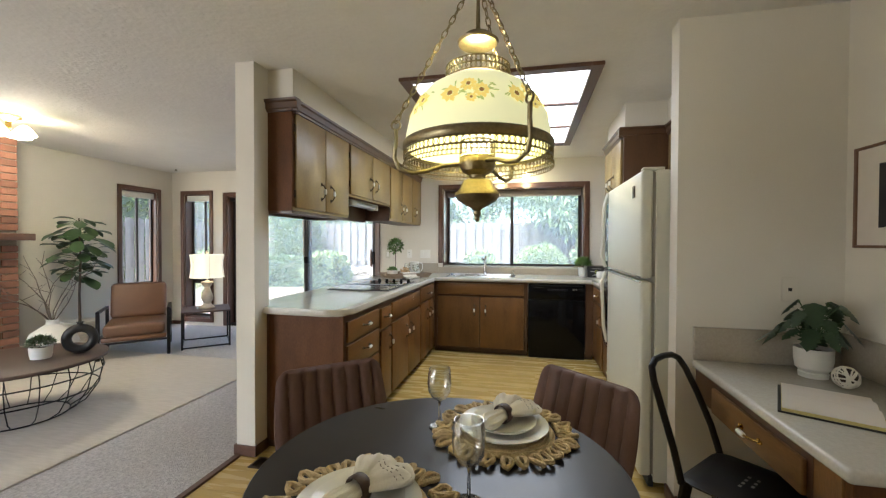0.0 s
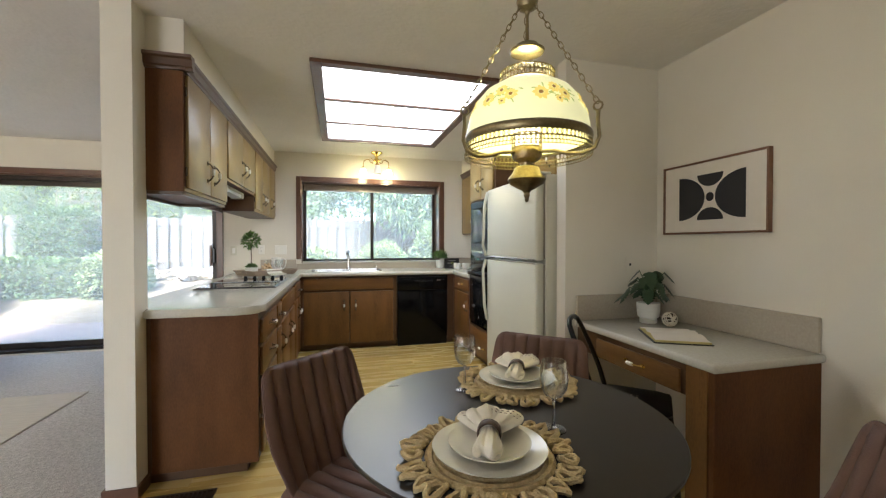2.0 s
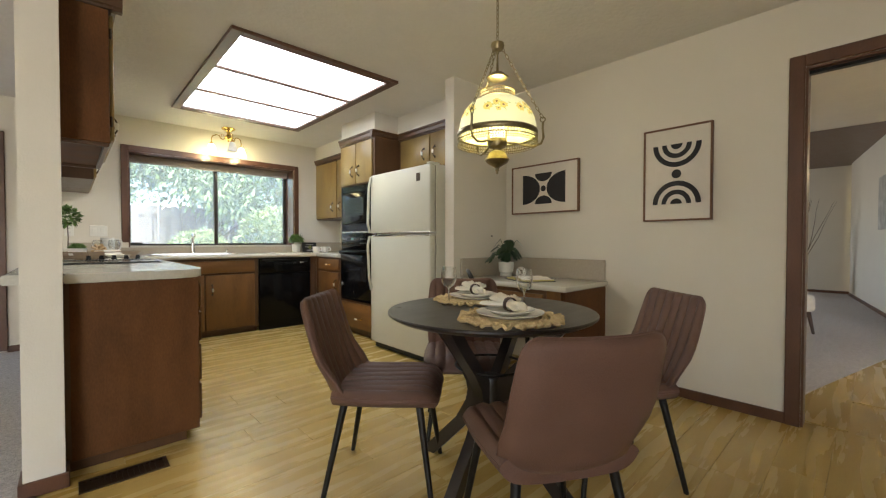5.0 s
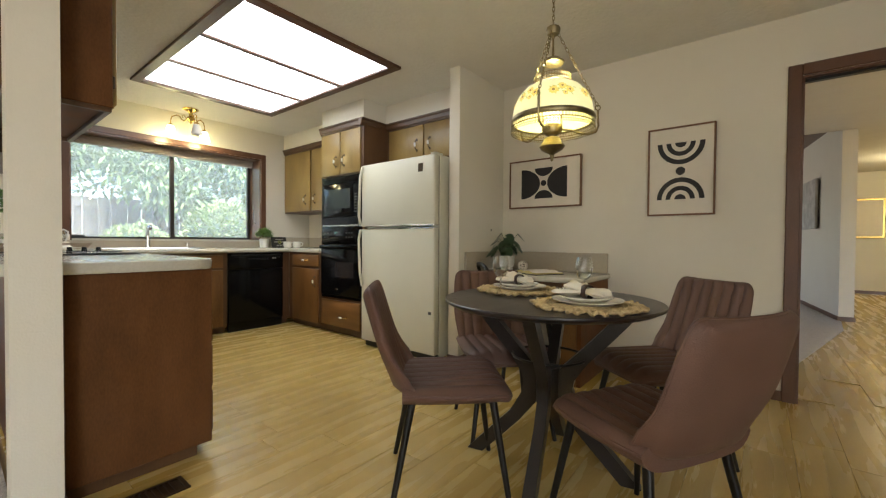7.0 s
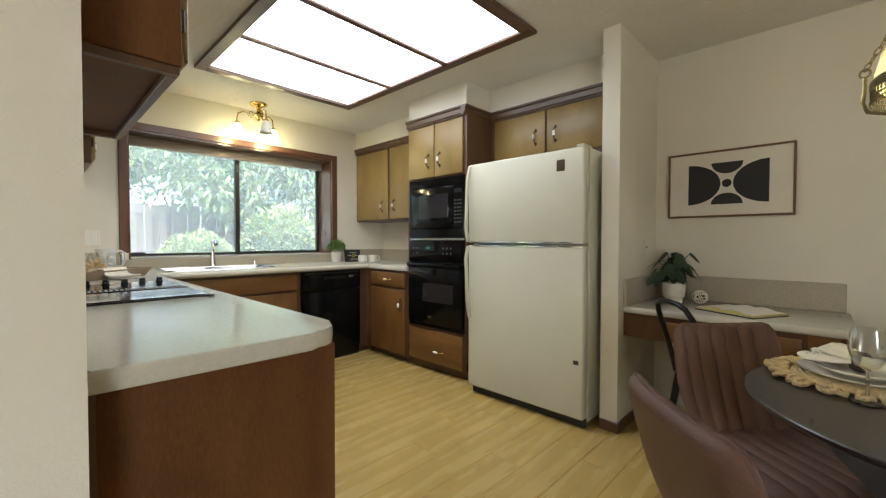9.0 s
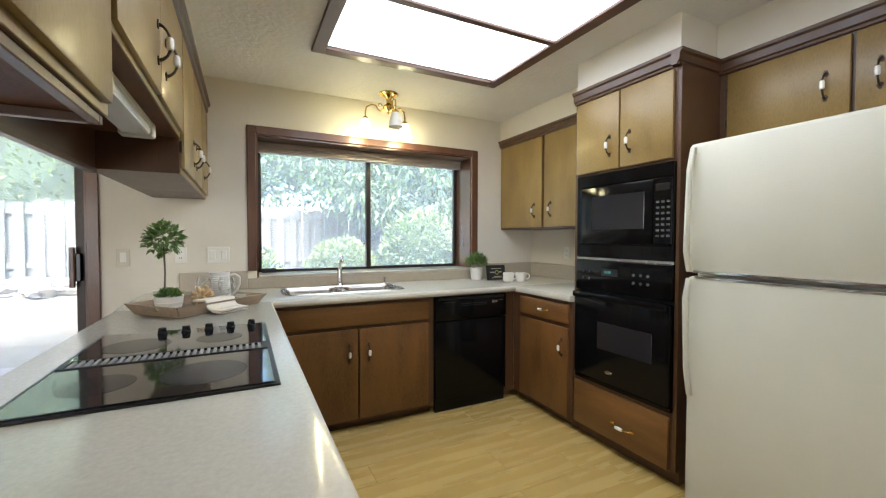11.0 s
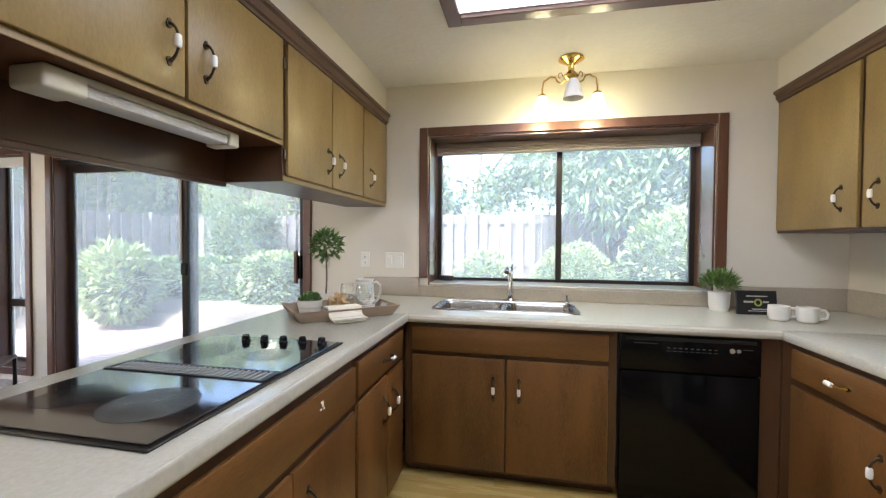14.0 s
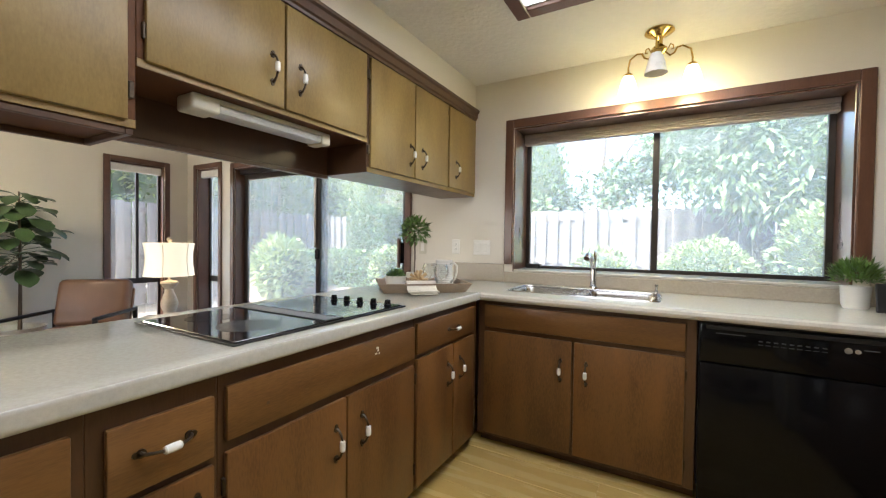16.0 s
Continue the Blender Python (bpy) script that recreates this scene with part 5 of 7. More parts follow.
for ang in (188, 308, 68):
    dx, dy = math.cos(radians(ang)), math.sin(radians(ang))
    q = lambda r, z: (PX + dx * r, PY + dy * r, z)
    bm = bmesh.new()
    tube(bm, [q(0.045, 1.54), q(0.09, 1.535), q(0.13, 1.522), q(0.17, 1.517), q(0.205, 1.530), q(0.216, 1.558), q(0.212, 1.60), q(0.213, 1.63)], 0.0055, 8)
    tube(bm, [q(0.212 + 0.012 * math.cos(s), 1.642 + 0.012 * math.sin(s)) for s in [2 * math.pi * j / 10 for j in range(10)]], 0.003, 6, True)
    part("arm", bm, "antique", pd)
    bm = bmesh.new()
    p0, p1 = Vector(q(0.212, 1.65)), Vector(q(0.02, 1.99))
    nl = 19
    for k in range(nl):
        c = p0.lerp(p1, (k + 0.5) / nl)
        d = (p1 - p0).normalized()
        s1 = d.cross(Vector((0, 0, 1))).normalized()
        s2 = d.cross(s1)
        sd_ = s1 if k % 2 else s2
        tube(bm, [c + d * 0.0135 * math.cos(s) + sd_ * 0.006 * math.sin(s) for s in [2 * math.pi * j / 10 for j in range(10)]], 0.0017, 5, True)
    part("chain", bm, "antique", pd)
bm = bmesh.new()
lathe(bm, [(0.006, 0.02), (0.03, 0.012), (0.033, 0), (0.026, -0.02), (0.008, -0.03), (0.006, -0.04)], (PX, PY, 2.0), 20)
part("hub", bm, "antique", pd)
bm = bmesh.new()
lathe(bm, [(0.050, 1.845), (0.053, 1.851), (0.042, 1.856), (0.034, 1.868), (0.014, 1.876), (0.006, 1.88), (0.004, 1.972)], (PX, PY, 0), 28)
part("smoke_bell", bm, "antique", pd, "small brass smoke bell")
bm = bmesh.new()
for k in range(21):
    z = 2.016 + k * 0.0205
    fx = k % 2
    tube(bm, [(PX + (0.006 * math.sin(s) if fx else 0), PY + (0 if fx else 0.006 * math.sin(s)), z + 0.0135 * math.cos(s)) for s in [2 * math.pi * j / 10 for j in range(10)]], 0.0017, 5, True)
part("chain", bm, "antique", pd)
bm = bmesh.new()
lathe(bm, [(0.065, 0), (0.062, -0.012), (0.03, -0.025), (0.01, -0.03)], (PX, PY, CEIL), 24)
part("canopy", bm, "antique", pd)
lamp("pendant_bulb", (PX, PY, 1.60), 4.7, 0.03, (1.0, 0.79, 0.31))
lamp("pendant_glow", (PX, PY, 1.80), 0.5, 0.03, (1.0, 0.84, 0.40))

# ---- dining set ----
M["leather"] = surf("brown_faux_leather", (0.148, 0.080, 0.058), (0.098, 0.052, 0.037), 7, 0.52, 0.4, 260, rvar=0.07, spec=0.3)
M["tabletop"] = surf("charcoal_black_wood", (0.022, 0.017, 0.016), (0.014, 0.011, 0.010), 3, 0.30, 0.05, 120, stretch=(1, 8, 1), rvar=0.05)
M["jute"] = surf("braided_jute", (0.66, 0.52, 0.29), (0.40, 0.29, 0.14), 60, 0.9, 1.0, 240)
M["linen"] = surf("cream_linen", (0.74, 0.69, 0.59), (0.66, 0.61, 0.51), 20, 0.9, 0.5, 400)
M["plate"] = surf("white_stoneware", (0.80, 0.77, 0.69), (0.76, 0.73, 0.65), 6, 0.16, rvar=0.04)
M["darkwood"] = surf("dark_wood_ring", (0.07, 0.035, 0.022), (0.04, 0.02, 0.012), 20, 0.45, 0.2, 150)
M["foliage"] = surf("house_plant_leaf", (0.075, 0.125, 0.05), (0.035, 0.07, 0.025), 9, 0.35, 0.0, per_island=0.3)
M["fresh"] = surf("bright_green_leaf", (0.16, 0.27, 0.06), (0.08, 0.15, 0.03), 9, 0.45, 0.0, per_island=0.35)
M["darkleaf"] = surf("dark_green_leaf", (0.038, 0.07, 0.032), (0.018, 0.038, 0.017), 9, 0.35, 0.0, per_island=0.3)
M["soil"] = surf("potting_soil", (0.05, 0.035, 0.025), (0.025, 0.018, 0.012), 60, 0.95, 1.0, 200)
M["ceramic"] = surf("matte_white_ceramic", (0.74, 0.72, 0.66), (0.68, 0.66, 0.60), 12, 0.45, 0.1, 120)
M["blackink"] = surf("black_ink", (0.022, 0.020, 0.022), (0.016, 0.015, 0.016), 40, 0.7)
M["paper"] = surf("off_white_paper", (0.70, 0.645, 0.56), (0.66, 0.605, 0.52), 15, 0.85, 0.1, 300)
M["framewood"] = surf("walnut_frame", (0.20, 0.095, 0.045), (0.13, 0.06, 0.028), 10, 0.45, 0.1, 90, stretch=(1, 3, 3))


def chair_pad(name, t, rows_, normal, thick, channels):
    """An upholstered pad: rows of (centre, half width, forward wrap, roll-off), with stitched channels and piped edges."""
    W, n = 64, len(rows_)
    front, rear = [], []
    for i, (c, half, wrap, end) in enumerate(rows_):
        f, r = [], []
        for k in range(W + 1):
            w = 2 * k / W - 1
            rim = max(abs(w) ** 10, end)
            ph = (w * half / 0.222 * 0.96 + 1) * 4.0
            g = abs(ph - round(ph))
            groove = 0.008 * math.exp(-(g / 0.10) ** 2) * (1 - min(1, end * 1.4)) * (1 - abs(w) ** 14) if channels else 0.0
            o = wrap * abs(w) ** 3 - groove + 0.004 * math.cos(2 * math.pi * ph) * -0.5 * (1 - rim)
            f.append(c + Vector((half * w, 0, 0)) + normal * (o - thick * 0.36 * rim))
            r.append(c + Vector((half * w, 0, 0)) + normal * (wrap * abs(w) ** 3 - thick * (1 - 0.42 * rim)))
        front.append(f)
        rear.append(r)
    ob = part(name, rings(bmesh.new(), [f + list(reversed(r)) for f, r in zip(front, rear)]), "leather", t, local=True)
    side = lambda k: [(f[k] + r[k]) / 2 for f, r in zip(front, rear)]
    top = [(p + q) / 2 for p, q in zip(front[-1], rear[-1])]
    part("piping", tube(bmesh.new(), side(0) + top[1:-1] + list(reversed(side(-1))), 0.0042, 6), "leather", ob, local=True)
    return ob


def dining_chair():
    """Upholstered chair, seat and back meeting in a crease, on four splayed legs; faces +y, stands at the origin."""
    t = thing("dining_chair", (0, 0, 0), "brown faux-leather dining chair with stitched channels and black legs", "chair", "chairs round the table")
    steps = [0, 0.05, 0.12, 0.2, 0.3, 0.4, 0.5, 0.6, 0.7, 0.78, 0.84, 0.89, 0.93, 0.96, 0.98, 0.992, 1.0]

    def corner(d, r):      # how far a rounded corner has drawn in, at distance d from the end
        return 0.0 if d >= r else r - math.sqrt(max(0.0, r * r - (r - d) ** 2))

    rows_ = []
    for s in steps:
        y = -0.175 + 0.43 * s
        z = 0.457 + 0.016 * s - 0.03 * max(0.0, (s - 0.8) / 0.2) ** 2
        half = 0.220 + 0.012 * math.sin(math.pi * s) - corner(0.43 * (1 - s), 0.095) * 0.9
        rows_.append((Vector((0, y, z)), half, 0.018 * (1 - s) ** 2, max(0.0, (s - 0.86) / 0.14) ** 3))
    chair_pad("seat", t, rows_, Vector((0, 0, 1)), 0.078, True)
    rows_ = []
    for s in steps:
        z = 0.405 + 0.427 * s
        q = max(0.0, (z - 0.445) / 0.39)
        y = -0.168 - 0.125 * q ** 0.9 + max(0.0, 0.455 - z) * 1.1
        half = 0.208 + 0.016 * math.sin(math.pi * min(1, s * 1.05)) - corner(0.427 * (1 - s), 0.045) - corner(0.427 * s, 0.04) * 0.8
        rows_.append((Vector((0, y, z)), half, 0.016 + 0.042 * math.exp(-((z - 0.46) / 0.085) ** 2), max(0.0, (s - 0.94) / 0.06) ** 3))
    chair_pad("backrest", t, rows_, Vector((0, 0.955, 0.297)), 0.050, True)
    for sx in (-1, 1):
        for y0, y1, in ((0.17, 0.235), (-0.13, -0.215)):
            bm = bmesh.new()
            tube(bm, [(sx * 0.15, y0, 0.435), (sx * 0.215, y1, 0.0)], [0.0165, 0.0105], 12)
            part("leg", bm, "blackmetal", t, local=True)
    part("under_frame", boxes(((-0.15, 0.155, 0.386), (0.15, 0.185, 0.402), 0.003), ((-0.15, -0.145, 0.386), (0.15, -0.115, 0.402), 0.003), ((-0.165, -0.14, 0.387), (-0.135, 0.18, 0.401), 0.003), ((0.135, -0.14, 0.387), (0.165, 0.18, 0.401), 0.003)), "blackmetal", t, local=True)
    return t


chair = dining_chair()
chair.matrix_basis = pose(-0.606, 1.48, 0, 0, 0, -137)
for x, y, rz in ((0.005, 1.56, 137), (0.222, 0.805, 51), (-0.505, 0.715, -30)):
    copy_thing(chair, pose(x, y, 0, 0, 0, rz))

TX, TY, TZ, TR = -0.228, 1.18, 0.757, 0.470
tb = thing("dining_table", (TX, TY, 0), "round black dining table on curved crossing legs", "table")
bm = bmesh.new()
lathe(bm, [(TR - 0.03, TZ - 0.028), (TR - 0.004, TZ - 0.014), (TR, TZ - 0.010), (TR, TZ - 0.003), (TR - 0.003, TZ)], (TX, TY, 0), 72)
part("tabletop", bm, "tabletop", tb)
for ang in (12, 102, 192, 282):
    line = [(0.34, TZ - 0.029), (0.25, 0.62), (0.15, 0.51), (0.085, 0.43), (0.065, 0.37), (0.085, 0.30), (0.15, 0.205), (0.25, 0.10), (0.345, 0.0)]
    wide = [0.062, 0.058, 0.058, 0.075, 0.085, 0.075, 0.058, 0.058, 0.062]
    bm = bmesh.new()
    loops = []
    for k, (r, z) in enumerate(line):
        a = line[max(0, k - 1)]
        b = line[min(len(line) - 1, k + 1)]
        dr_, dz = b[0] - a[0], b[1] - a[1]
        q = math.hypot(dr_, dz)
        nr, nz = -dz / q, dr_ / q
        if k in (0, len(line) - 1):
            nr, nz = 1.25 * math.copysign(1, nr), 0
        h = wide[k] / 2
        loops.append([(r + nr * h, -0.024, z + nz * h), (r + nr * h, 0.024, z + nz * h), (r - nr * h, 0.024, z - nz * h), (r - nr * h, -0.024, z - nz * h)])
    rings(bm, loops)
    part("leg", xform(bm, pose(TX, TY, 0, 0, 0, ang)), "tabletop", tb)
bm = bmesh.new()
lathe(bm, [(0.05, 0.28), (0.055, 0.29), (0.055, 0.44), (0.05, 0.45)], (TX, TY, 0), 16)
part("hub", bm, "tabletop", tb)
bm = bmesh.new()
tube(bm, [(TX + 0.16 * math.cos(s), TY + 0.16 * math.sin(s), 0.50) for s in [2 * math.pi * k / 24 for k in range(24)]], 0.006, 6, True)
part("brace_ring", bm, "blackmetal", tb)


def place_setting(cx, cy, turn, seed):
    rng = random.Random(seed)
    pm = thing("placemat", (cx, cy, TZ), "round jute placemat with a braided loop border", "placemat", "place settings")
    bm = bmesh.new()
    for r in [0.018 * k for k in range(1, 9)]:
        tube(bm, [(cx + r * math.cos(2 * math.pi * k / 28), cy + r * math.sin(2 * math.pi * k / 28), TZ + 0.006) for k in range(28)], 0.0095, 5, True)
    part("centre", bm, "jute", pm)
    for k in range(30):
        a = 2 * math.pi * k / 30 + rng.uniform(-0.05, 0.05)
        ln = rng.uniform(0.038, 0.058)
        bm = bmesh.new()
        pts = []
        for s in [2 * math.pi * j / 10 for j in range(10)]:
            rr = 0.160 + ln / 2 - ln / 2 * math.cos(s)
            off = 0.0125 * math.sin(s)
            pts.append((cx + rr * math.cos(a) - off * math.sin(a), cy + rr * math.sin(a) + off * math.cos(a), TZ + 0.0105 + 0.004 * math.sin(2 * s + k)))
        tube(bm, pts, [0.0066 + 0.0016 * (j % 2) for j in range(10)], 6, True)
        part("loop", bm, "jute", pm)
    for nm, r, z in (("dinner_plate", 0.135, TZ + 0.0155), ("side_plate", 0.098, TZ + 0.0265)):
        bm = bmesh.new()
        lathe(bm, [(0.004, 0.004), (r * 0.62, 0.004), (r * 0.72, 0.007), (r * 0.97, 0.016), (r, 0.018), (r * 0.985, 0.0145), (r * 0.72, 0.001), (r * 0.6, 0.0), (0.004, 0.0)], (cx, cy, z), 48)
        solo(nm, bm, "plate", "plain white stoneware plate" + (" on the placemat" if r > 0.1 else " on a larger plate"), "plate", "place settings")
    z0 = TZ + 0.034
    nap = thing("napkin", (cx, cy, z0), "cream linen napkin gathered in a dark wooden ring", "napkin", "place settings", turn)

    def puff(name, length, w0, w1, h0, h1, base, pleats, turn_=0.0, label="", stitched=False):
        """A gathered, softly folded roll of linen that opens from the ring, with pleats along it."""
        ph, m = rng.uniform(0, 6), pose(0, 0, 0, 0, 0, turn_)

        def at(f, a):
            close = math.sqrt(max(0.0, 1 - max(0.0, (f - 0.72) / 0.28) ** 2.4)) * 0.97 + 0.03
            w, hgt = (w0 + (w1 - w0) * min(1, f / 0.7) ** 0.8) * (0.55 + 0.45 * close), (h0 + (h1 - h0) * min(1, f / 0.6)) * close
            rip = 1 + (0.13 * math.sin(pleats * a + ph + 1.2 * f) + 0.07 * math.sin(2.3 * pleats * a + 2 * ph - 2 * f)) * min(1, 0.4 + f)
            y = length * f * (1 + 0.10 * math.sin(3 * a + ph))
            z = base + hgt * (math.sin(a) if math.sin(a) > 0 else 0.55 * math.sin(a)) * rip
            return m @ Vector((w * math.cos(a) * (0.9 + 0.1 * rip), y, max(0.004, z + (0.026 - base) * (1 - f) ** 2)))

        ob = part(name, rings(bmesh.new(), [[at(i / 16, 2 * math.pi * k / 56) for k in range(56)] for i in range(17)]), "linen", nap, label, local=True)
        if stitched:
            bm = bmesh.new()
            for f in (0.60, 0.72):
                for k in range(4, 24, 2):
                    a0, a1 = math.pi * k / 28, math.pi * (k + 0.9) / 28
                    up = Vector((0, 0, 0.0006))
                    tube(bm, [at(f, a0) + up, at(f, a1) + up], 0.0009, 4)
            part("stitching", bm, "darkwood", ob, "dark dashed stitching", local=True)

    puff("tail", -0.10, 0.019, 0.033, 0.016, 0.022, 0.022, 7)
    puff("fan", 0.118, 0.020, 0.082, 0.016, 0.020, 0.020, 8, 4, "", True)
    puff("fan_fold", 0.098, 0.018, 0.060, 0.014, 0.022, 0.036, 7, -18, "", True)
    puff("fan_fold", 0.080, 0.016, 0.044, 0.012, 0.020, 0.046, 6, 16)
    bm = bmesh.new()
    lathe(bm, [(0.027, -0.014), (0.029, -0.01), (0.029, 0.01), (0.027, 0.014), (0.024, 0.012), (0.024, -0.012)], seg=24, caps=(False, False))
    part("ring", xform(bm, pose(0, 0.0, 0.026, 90, 0, 0)), "darkwood", nap, "dark wooden napkin ring", local=True)


place_setting(-0.362, 0.965, -24, 5)
place_setting(-0.085, 1.405, -30, 6)


def wine_glass(x, y):
    g = thing("wine_glass", (x, y, TZ), "clear stemmed wine glass on the table", "glass", "wine glasses")
    bm = bmesh.new()
    lathe(bm, [(0.034, 0), (0.033, 0.002), (0.008, 0.006), (0.0038, 0.014), (0.0036, 0.075), (0.006, 0.083)], (x, y, TZ + 0.001), 24)
    part("stem", bm, "solidglass", g)
    bm = bmesh.new()
    lathe(bm, [(0.006, 0.083), (0.022, 0.094), (0.034, 0.115), (0.037, 0.14), (0.035, 0.165), (0.0315, 0.187), (0.0325, 0.187), (0.0365, 0.165), (0.0385, 0.14), (0.0355, 0.114), (0.023, 0.092)], (x, y, TZ + 0.001), 32, (False, False))
    part("bowl", bm, "clear", g)


wine_glass(-0.283, 1.40)
wine_glass(-0.14, 1.055)

# ---- desk ----
DZ = 0.762
dk = thing("desk", (1.06, 1.77, 0), "built-in desk with stone top and stained wood drawer", "desk")
part("top", boxes(((0.785, 1.378, DZ - 0.04), (XR - 0.001, 2.379, DZ), 0.014, 3)), "counter", dk)
part("backsplash", boxes(((XR - 0.021, 1.40, DZ), (XR - 0.001, 2.359, 0.925), 0.004)), "splash", dk)
part("backsplash", boxes(((0.79, 2.359, DZ), (XR - 0.001, 2.379, 0.925), 0.004)), "splash", dk)
part("end_panel", boxes(((0.81, 1.40, 0.0), (XR - 0.001, 1.43, DZ - 0.04), 0.002)), "panel", dk)
part("pedestal", boxes(((0.805, 1.43, 0.0), (XR - 0.001, 1.54, DZ - 0.04), 0.002)), "cab", dk)
part("apron", boxes(((0.805, 1.54, 0.58), (0.825, 2.379, DZ - 0.04), 0.002)), "cabin", dk)
drw = part("drawer", Face("-x", 0.805).box(1.56, 2.16, 0.001, 0.018, 0.585, 0.695, 0.005, 2), "cabh", dk)
bail_handle(Face("-x", 0.787), 1.84, 0.64, False, drw, 0.12, brass=True)

ch = thing("metal_chair", (0.795, 1.85, 0), "black metal cafe chair pulled up to the desk", "chair", "", -133)
bm = bmesh.new()
rings(bm, [rrect(-0.175, 0.175, -0.17, 0.17, 0.06, 0.435), rrect(-0.18, 0.18, -0.175, 0.175, 0.06, 0.445), rrect(-0.165, 0.165, -0.16, 0.16, 0.06, 0.452)])
seat = part("seat", bm, "blackmetal", ch, local=True)
for k in range(7):
    part("hole", boxes(((-0.045 + 0.03 * (k % 4), -0.02 + 0.03 * (k // 4), 0.4522), (-0.030 + 0.03 * (k % 4), -0.010 + 0.03 * (k // 4), 0.453))), "seal", seat, local=True)
bm = bmesh.new()
arc = [(0.175, -0.16, 0.43), (0.168, -0.195, 0.55), (0.155, -0.245, 0.68), (0.138, -0.288, 0.78), (0.115, -0.308, 0.825), (0.07, -0.318, 0.845), (0, -0.32, 0.85)]
pts = [(-x, y, z) for x, y, z in arc] + arc[-2::-1]
tube(bm, pts, 0.0135, 10)
part("back_hoop", bm, "blackmetal", ch, local=True)
for sx in (-1, 1):
    for sy in (-1, 1):
        bm = bmesh.new()
        tube(bm, [(sx * 0.155, sy * 0.15, 0.44), (sx * 0.205, sy * 0.205, 0.0)], [0.022, 0.013], 8)
        part("leg", bm, "blackmetal", ch, local=True)


def leafy(name, spots, size, material, parent, seed, length=2.0, droop=0.0):
    return cloud_part(name, spots, size, material, parent, random.Random(seed), length, droop)


def shell_spots(c, r, count, seed, low=-1.0):
    rng = random.Random(seed)
    out = []
    while len(out) < count:
        d = Vector((rng.gauss(0, 1), rng.gauss(0, 1), rng.gauss(0, 1))).normalized()
        if d.z > low:
            k = rng.uniform(0.55, 1.0)
            out.append((Vector((c[0] + d.x * r[0] * k, c[1] + d.y * r[1] * k, c[2] + d.z * r[2] * k)), d))
    return out


def pot(parent, c, prof, material="ceramic", name="pot"):
    bm = bmesh.new()
    r1, z1 = prof[-1]
    lathe(bm, prof + [(r1 - 0.006, z1), (r1 - 0.008, z1 - 0.02), (0.002, z1 - 0.022)], c, 32)
    p = part(name, bm, material, parent)
    bm = bmesh.new()
    lathe(bm, [(r1 - 0.0085, z1 - 0.021), (r1 * 0.5, z1 - 0.012), (0.002, z1 - 0.008)], c, 20)
    part("soil", bm, "soil", parent)
    return p


# desk plant, twine ball, open book
dp = thing("potted_plant", (1.20, 2.205, DZ), "dark green monstera in a white footed pot on the desk", "plant")
pot(dp, (1.20, 2.205, DZ), [(0.05, 0), (0.052, 0.02), (0.046, 0.024), (0.062, 0.04), (0.067, 0.075), (0.068, 0.125)])
rng = random.Random(8)
for k in range(24):
    a = k * 2.4
    rr = rng.uniform(0.03, 0.135)
    hh = rng.uniform(0.17, 0.31)
    base_ = Vector((1.20, 2.205, DZ + 0.11))
    tip = base_ + Vector((rr * math.cos(a), rr * math.sin(a) * 0.9, hh - 0.09))
    bm = bmesh.new()
    tube(bm, [base_, base_.lerp(tip, 0.5) + Vector((0, 0, 0.05)), tip], 0.0025, 5)
    part("stem", bm, "foliage", dp)
    d = Vector((math.cos(a + rng.uniform(-0.4, 0.4)), math.sin(a), rng.uniform(-1.5, -0.5))).normalized()
    s = d.cross(Vector((0, 0, 1))).normalized()
    nr = s.cross(d)
    L = rng.uniform(0.07, 0.105)
    vs = []
    for f, w in ((0, 0.05), (0.08, 0.32), (0.22, 0.45), (0.27, 0.28), (0.38, 0.46), (0.45, 0.27), (0.55, 0.42), (0.62, 0.22), (0.72, 0.32), (0.86, 0.15), (1.0, 0.0)):
        vs.append((f, w))
    bm = bmesh.new()
    cen = [bm.verts.new(tip + d * L * f - Vector((0, 0, 0.25 * L * f * f))) for f, w in vs]
    for sg in (-1, 1):
        rim_ = [bm.verts.new(tip + d * L * f + s * sg * w * L - nr * 0.18 * w * L - Vector((0, 0, 0.25 * L * f * f))) for f, w in vs]
        for i in range(len(vs) - 1):
            bm.faces.new((cen[i], cen[i + 1], rim_[i + 1], rim_[i]))
    part("leaf", bm, "darkleaf", dp)
bl = thing("twine_ball", (1.225, 2.06, DZ + 0.04), "small cream decorative ball of wound twine", "ornament")
for k in range(16):
    bm = bmesh.new()
    m = Matrix.Translation((1.225, 2.06, DZ + 0.0445)) @ Euler((k * 0.7, k * 1.3, k * 0.4)).to_matrix().to_4x4()
    off = (k % 3 - 1) * 0.014
    rr = math.sqrt(0.041 ** 2 - off ** 2)
    tube(bm, [m @ Vector((rr * math.cos(s), rr * math.sin(s), off)) for s in [2 * math.pi * j / 24 for j in range(24)]], 0.0032, 5, True)
    part("strand", bm, "linen", bl)
bm = bmesh.new()
bmesh.ops.create_icosphere(bm, subdivisions=3, radius=0.0395, matrix=Matrix.Translation((1.225, 2.06, DZ + 0.0445)))
part("core", bm, "soil", bl)
bk = thing("book", (1.02, 1.83, DZ), "thick open book with yellow-edged pages lying on the desk", "book", "", -28)
part("cover", boxes(((-0.135, -0.165, 0.0), (0.135, 0.165, 0.006), 0.002)), "blackmatte", bk, local=True)
M["pageedge"] = surf("yellowed_page_edge", (0.60, 0.50, 0.20), (0.5, 0.41, 0.15), 5, 0.8, 0.3, 500, stretch=(1, 1, 20))
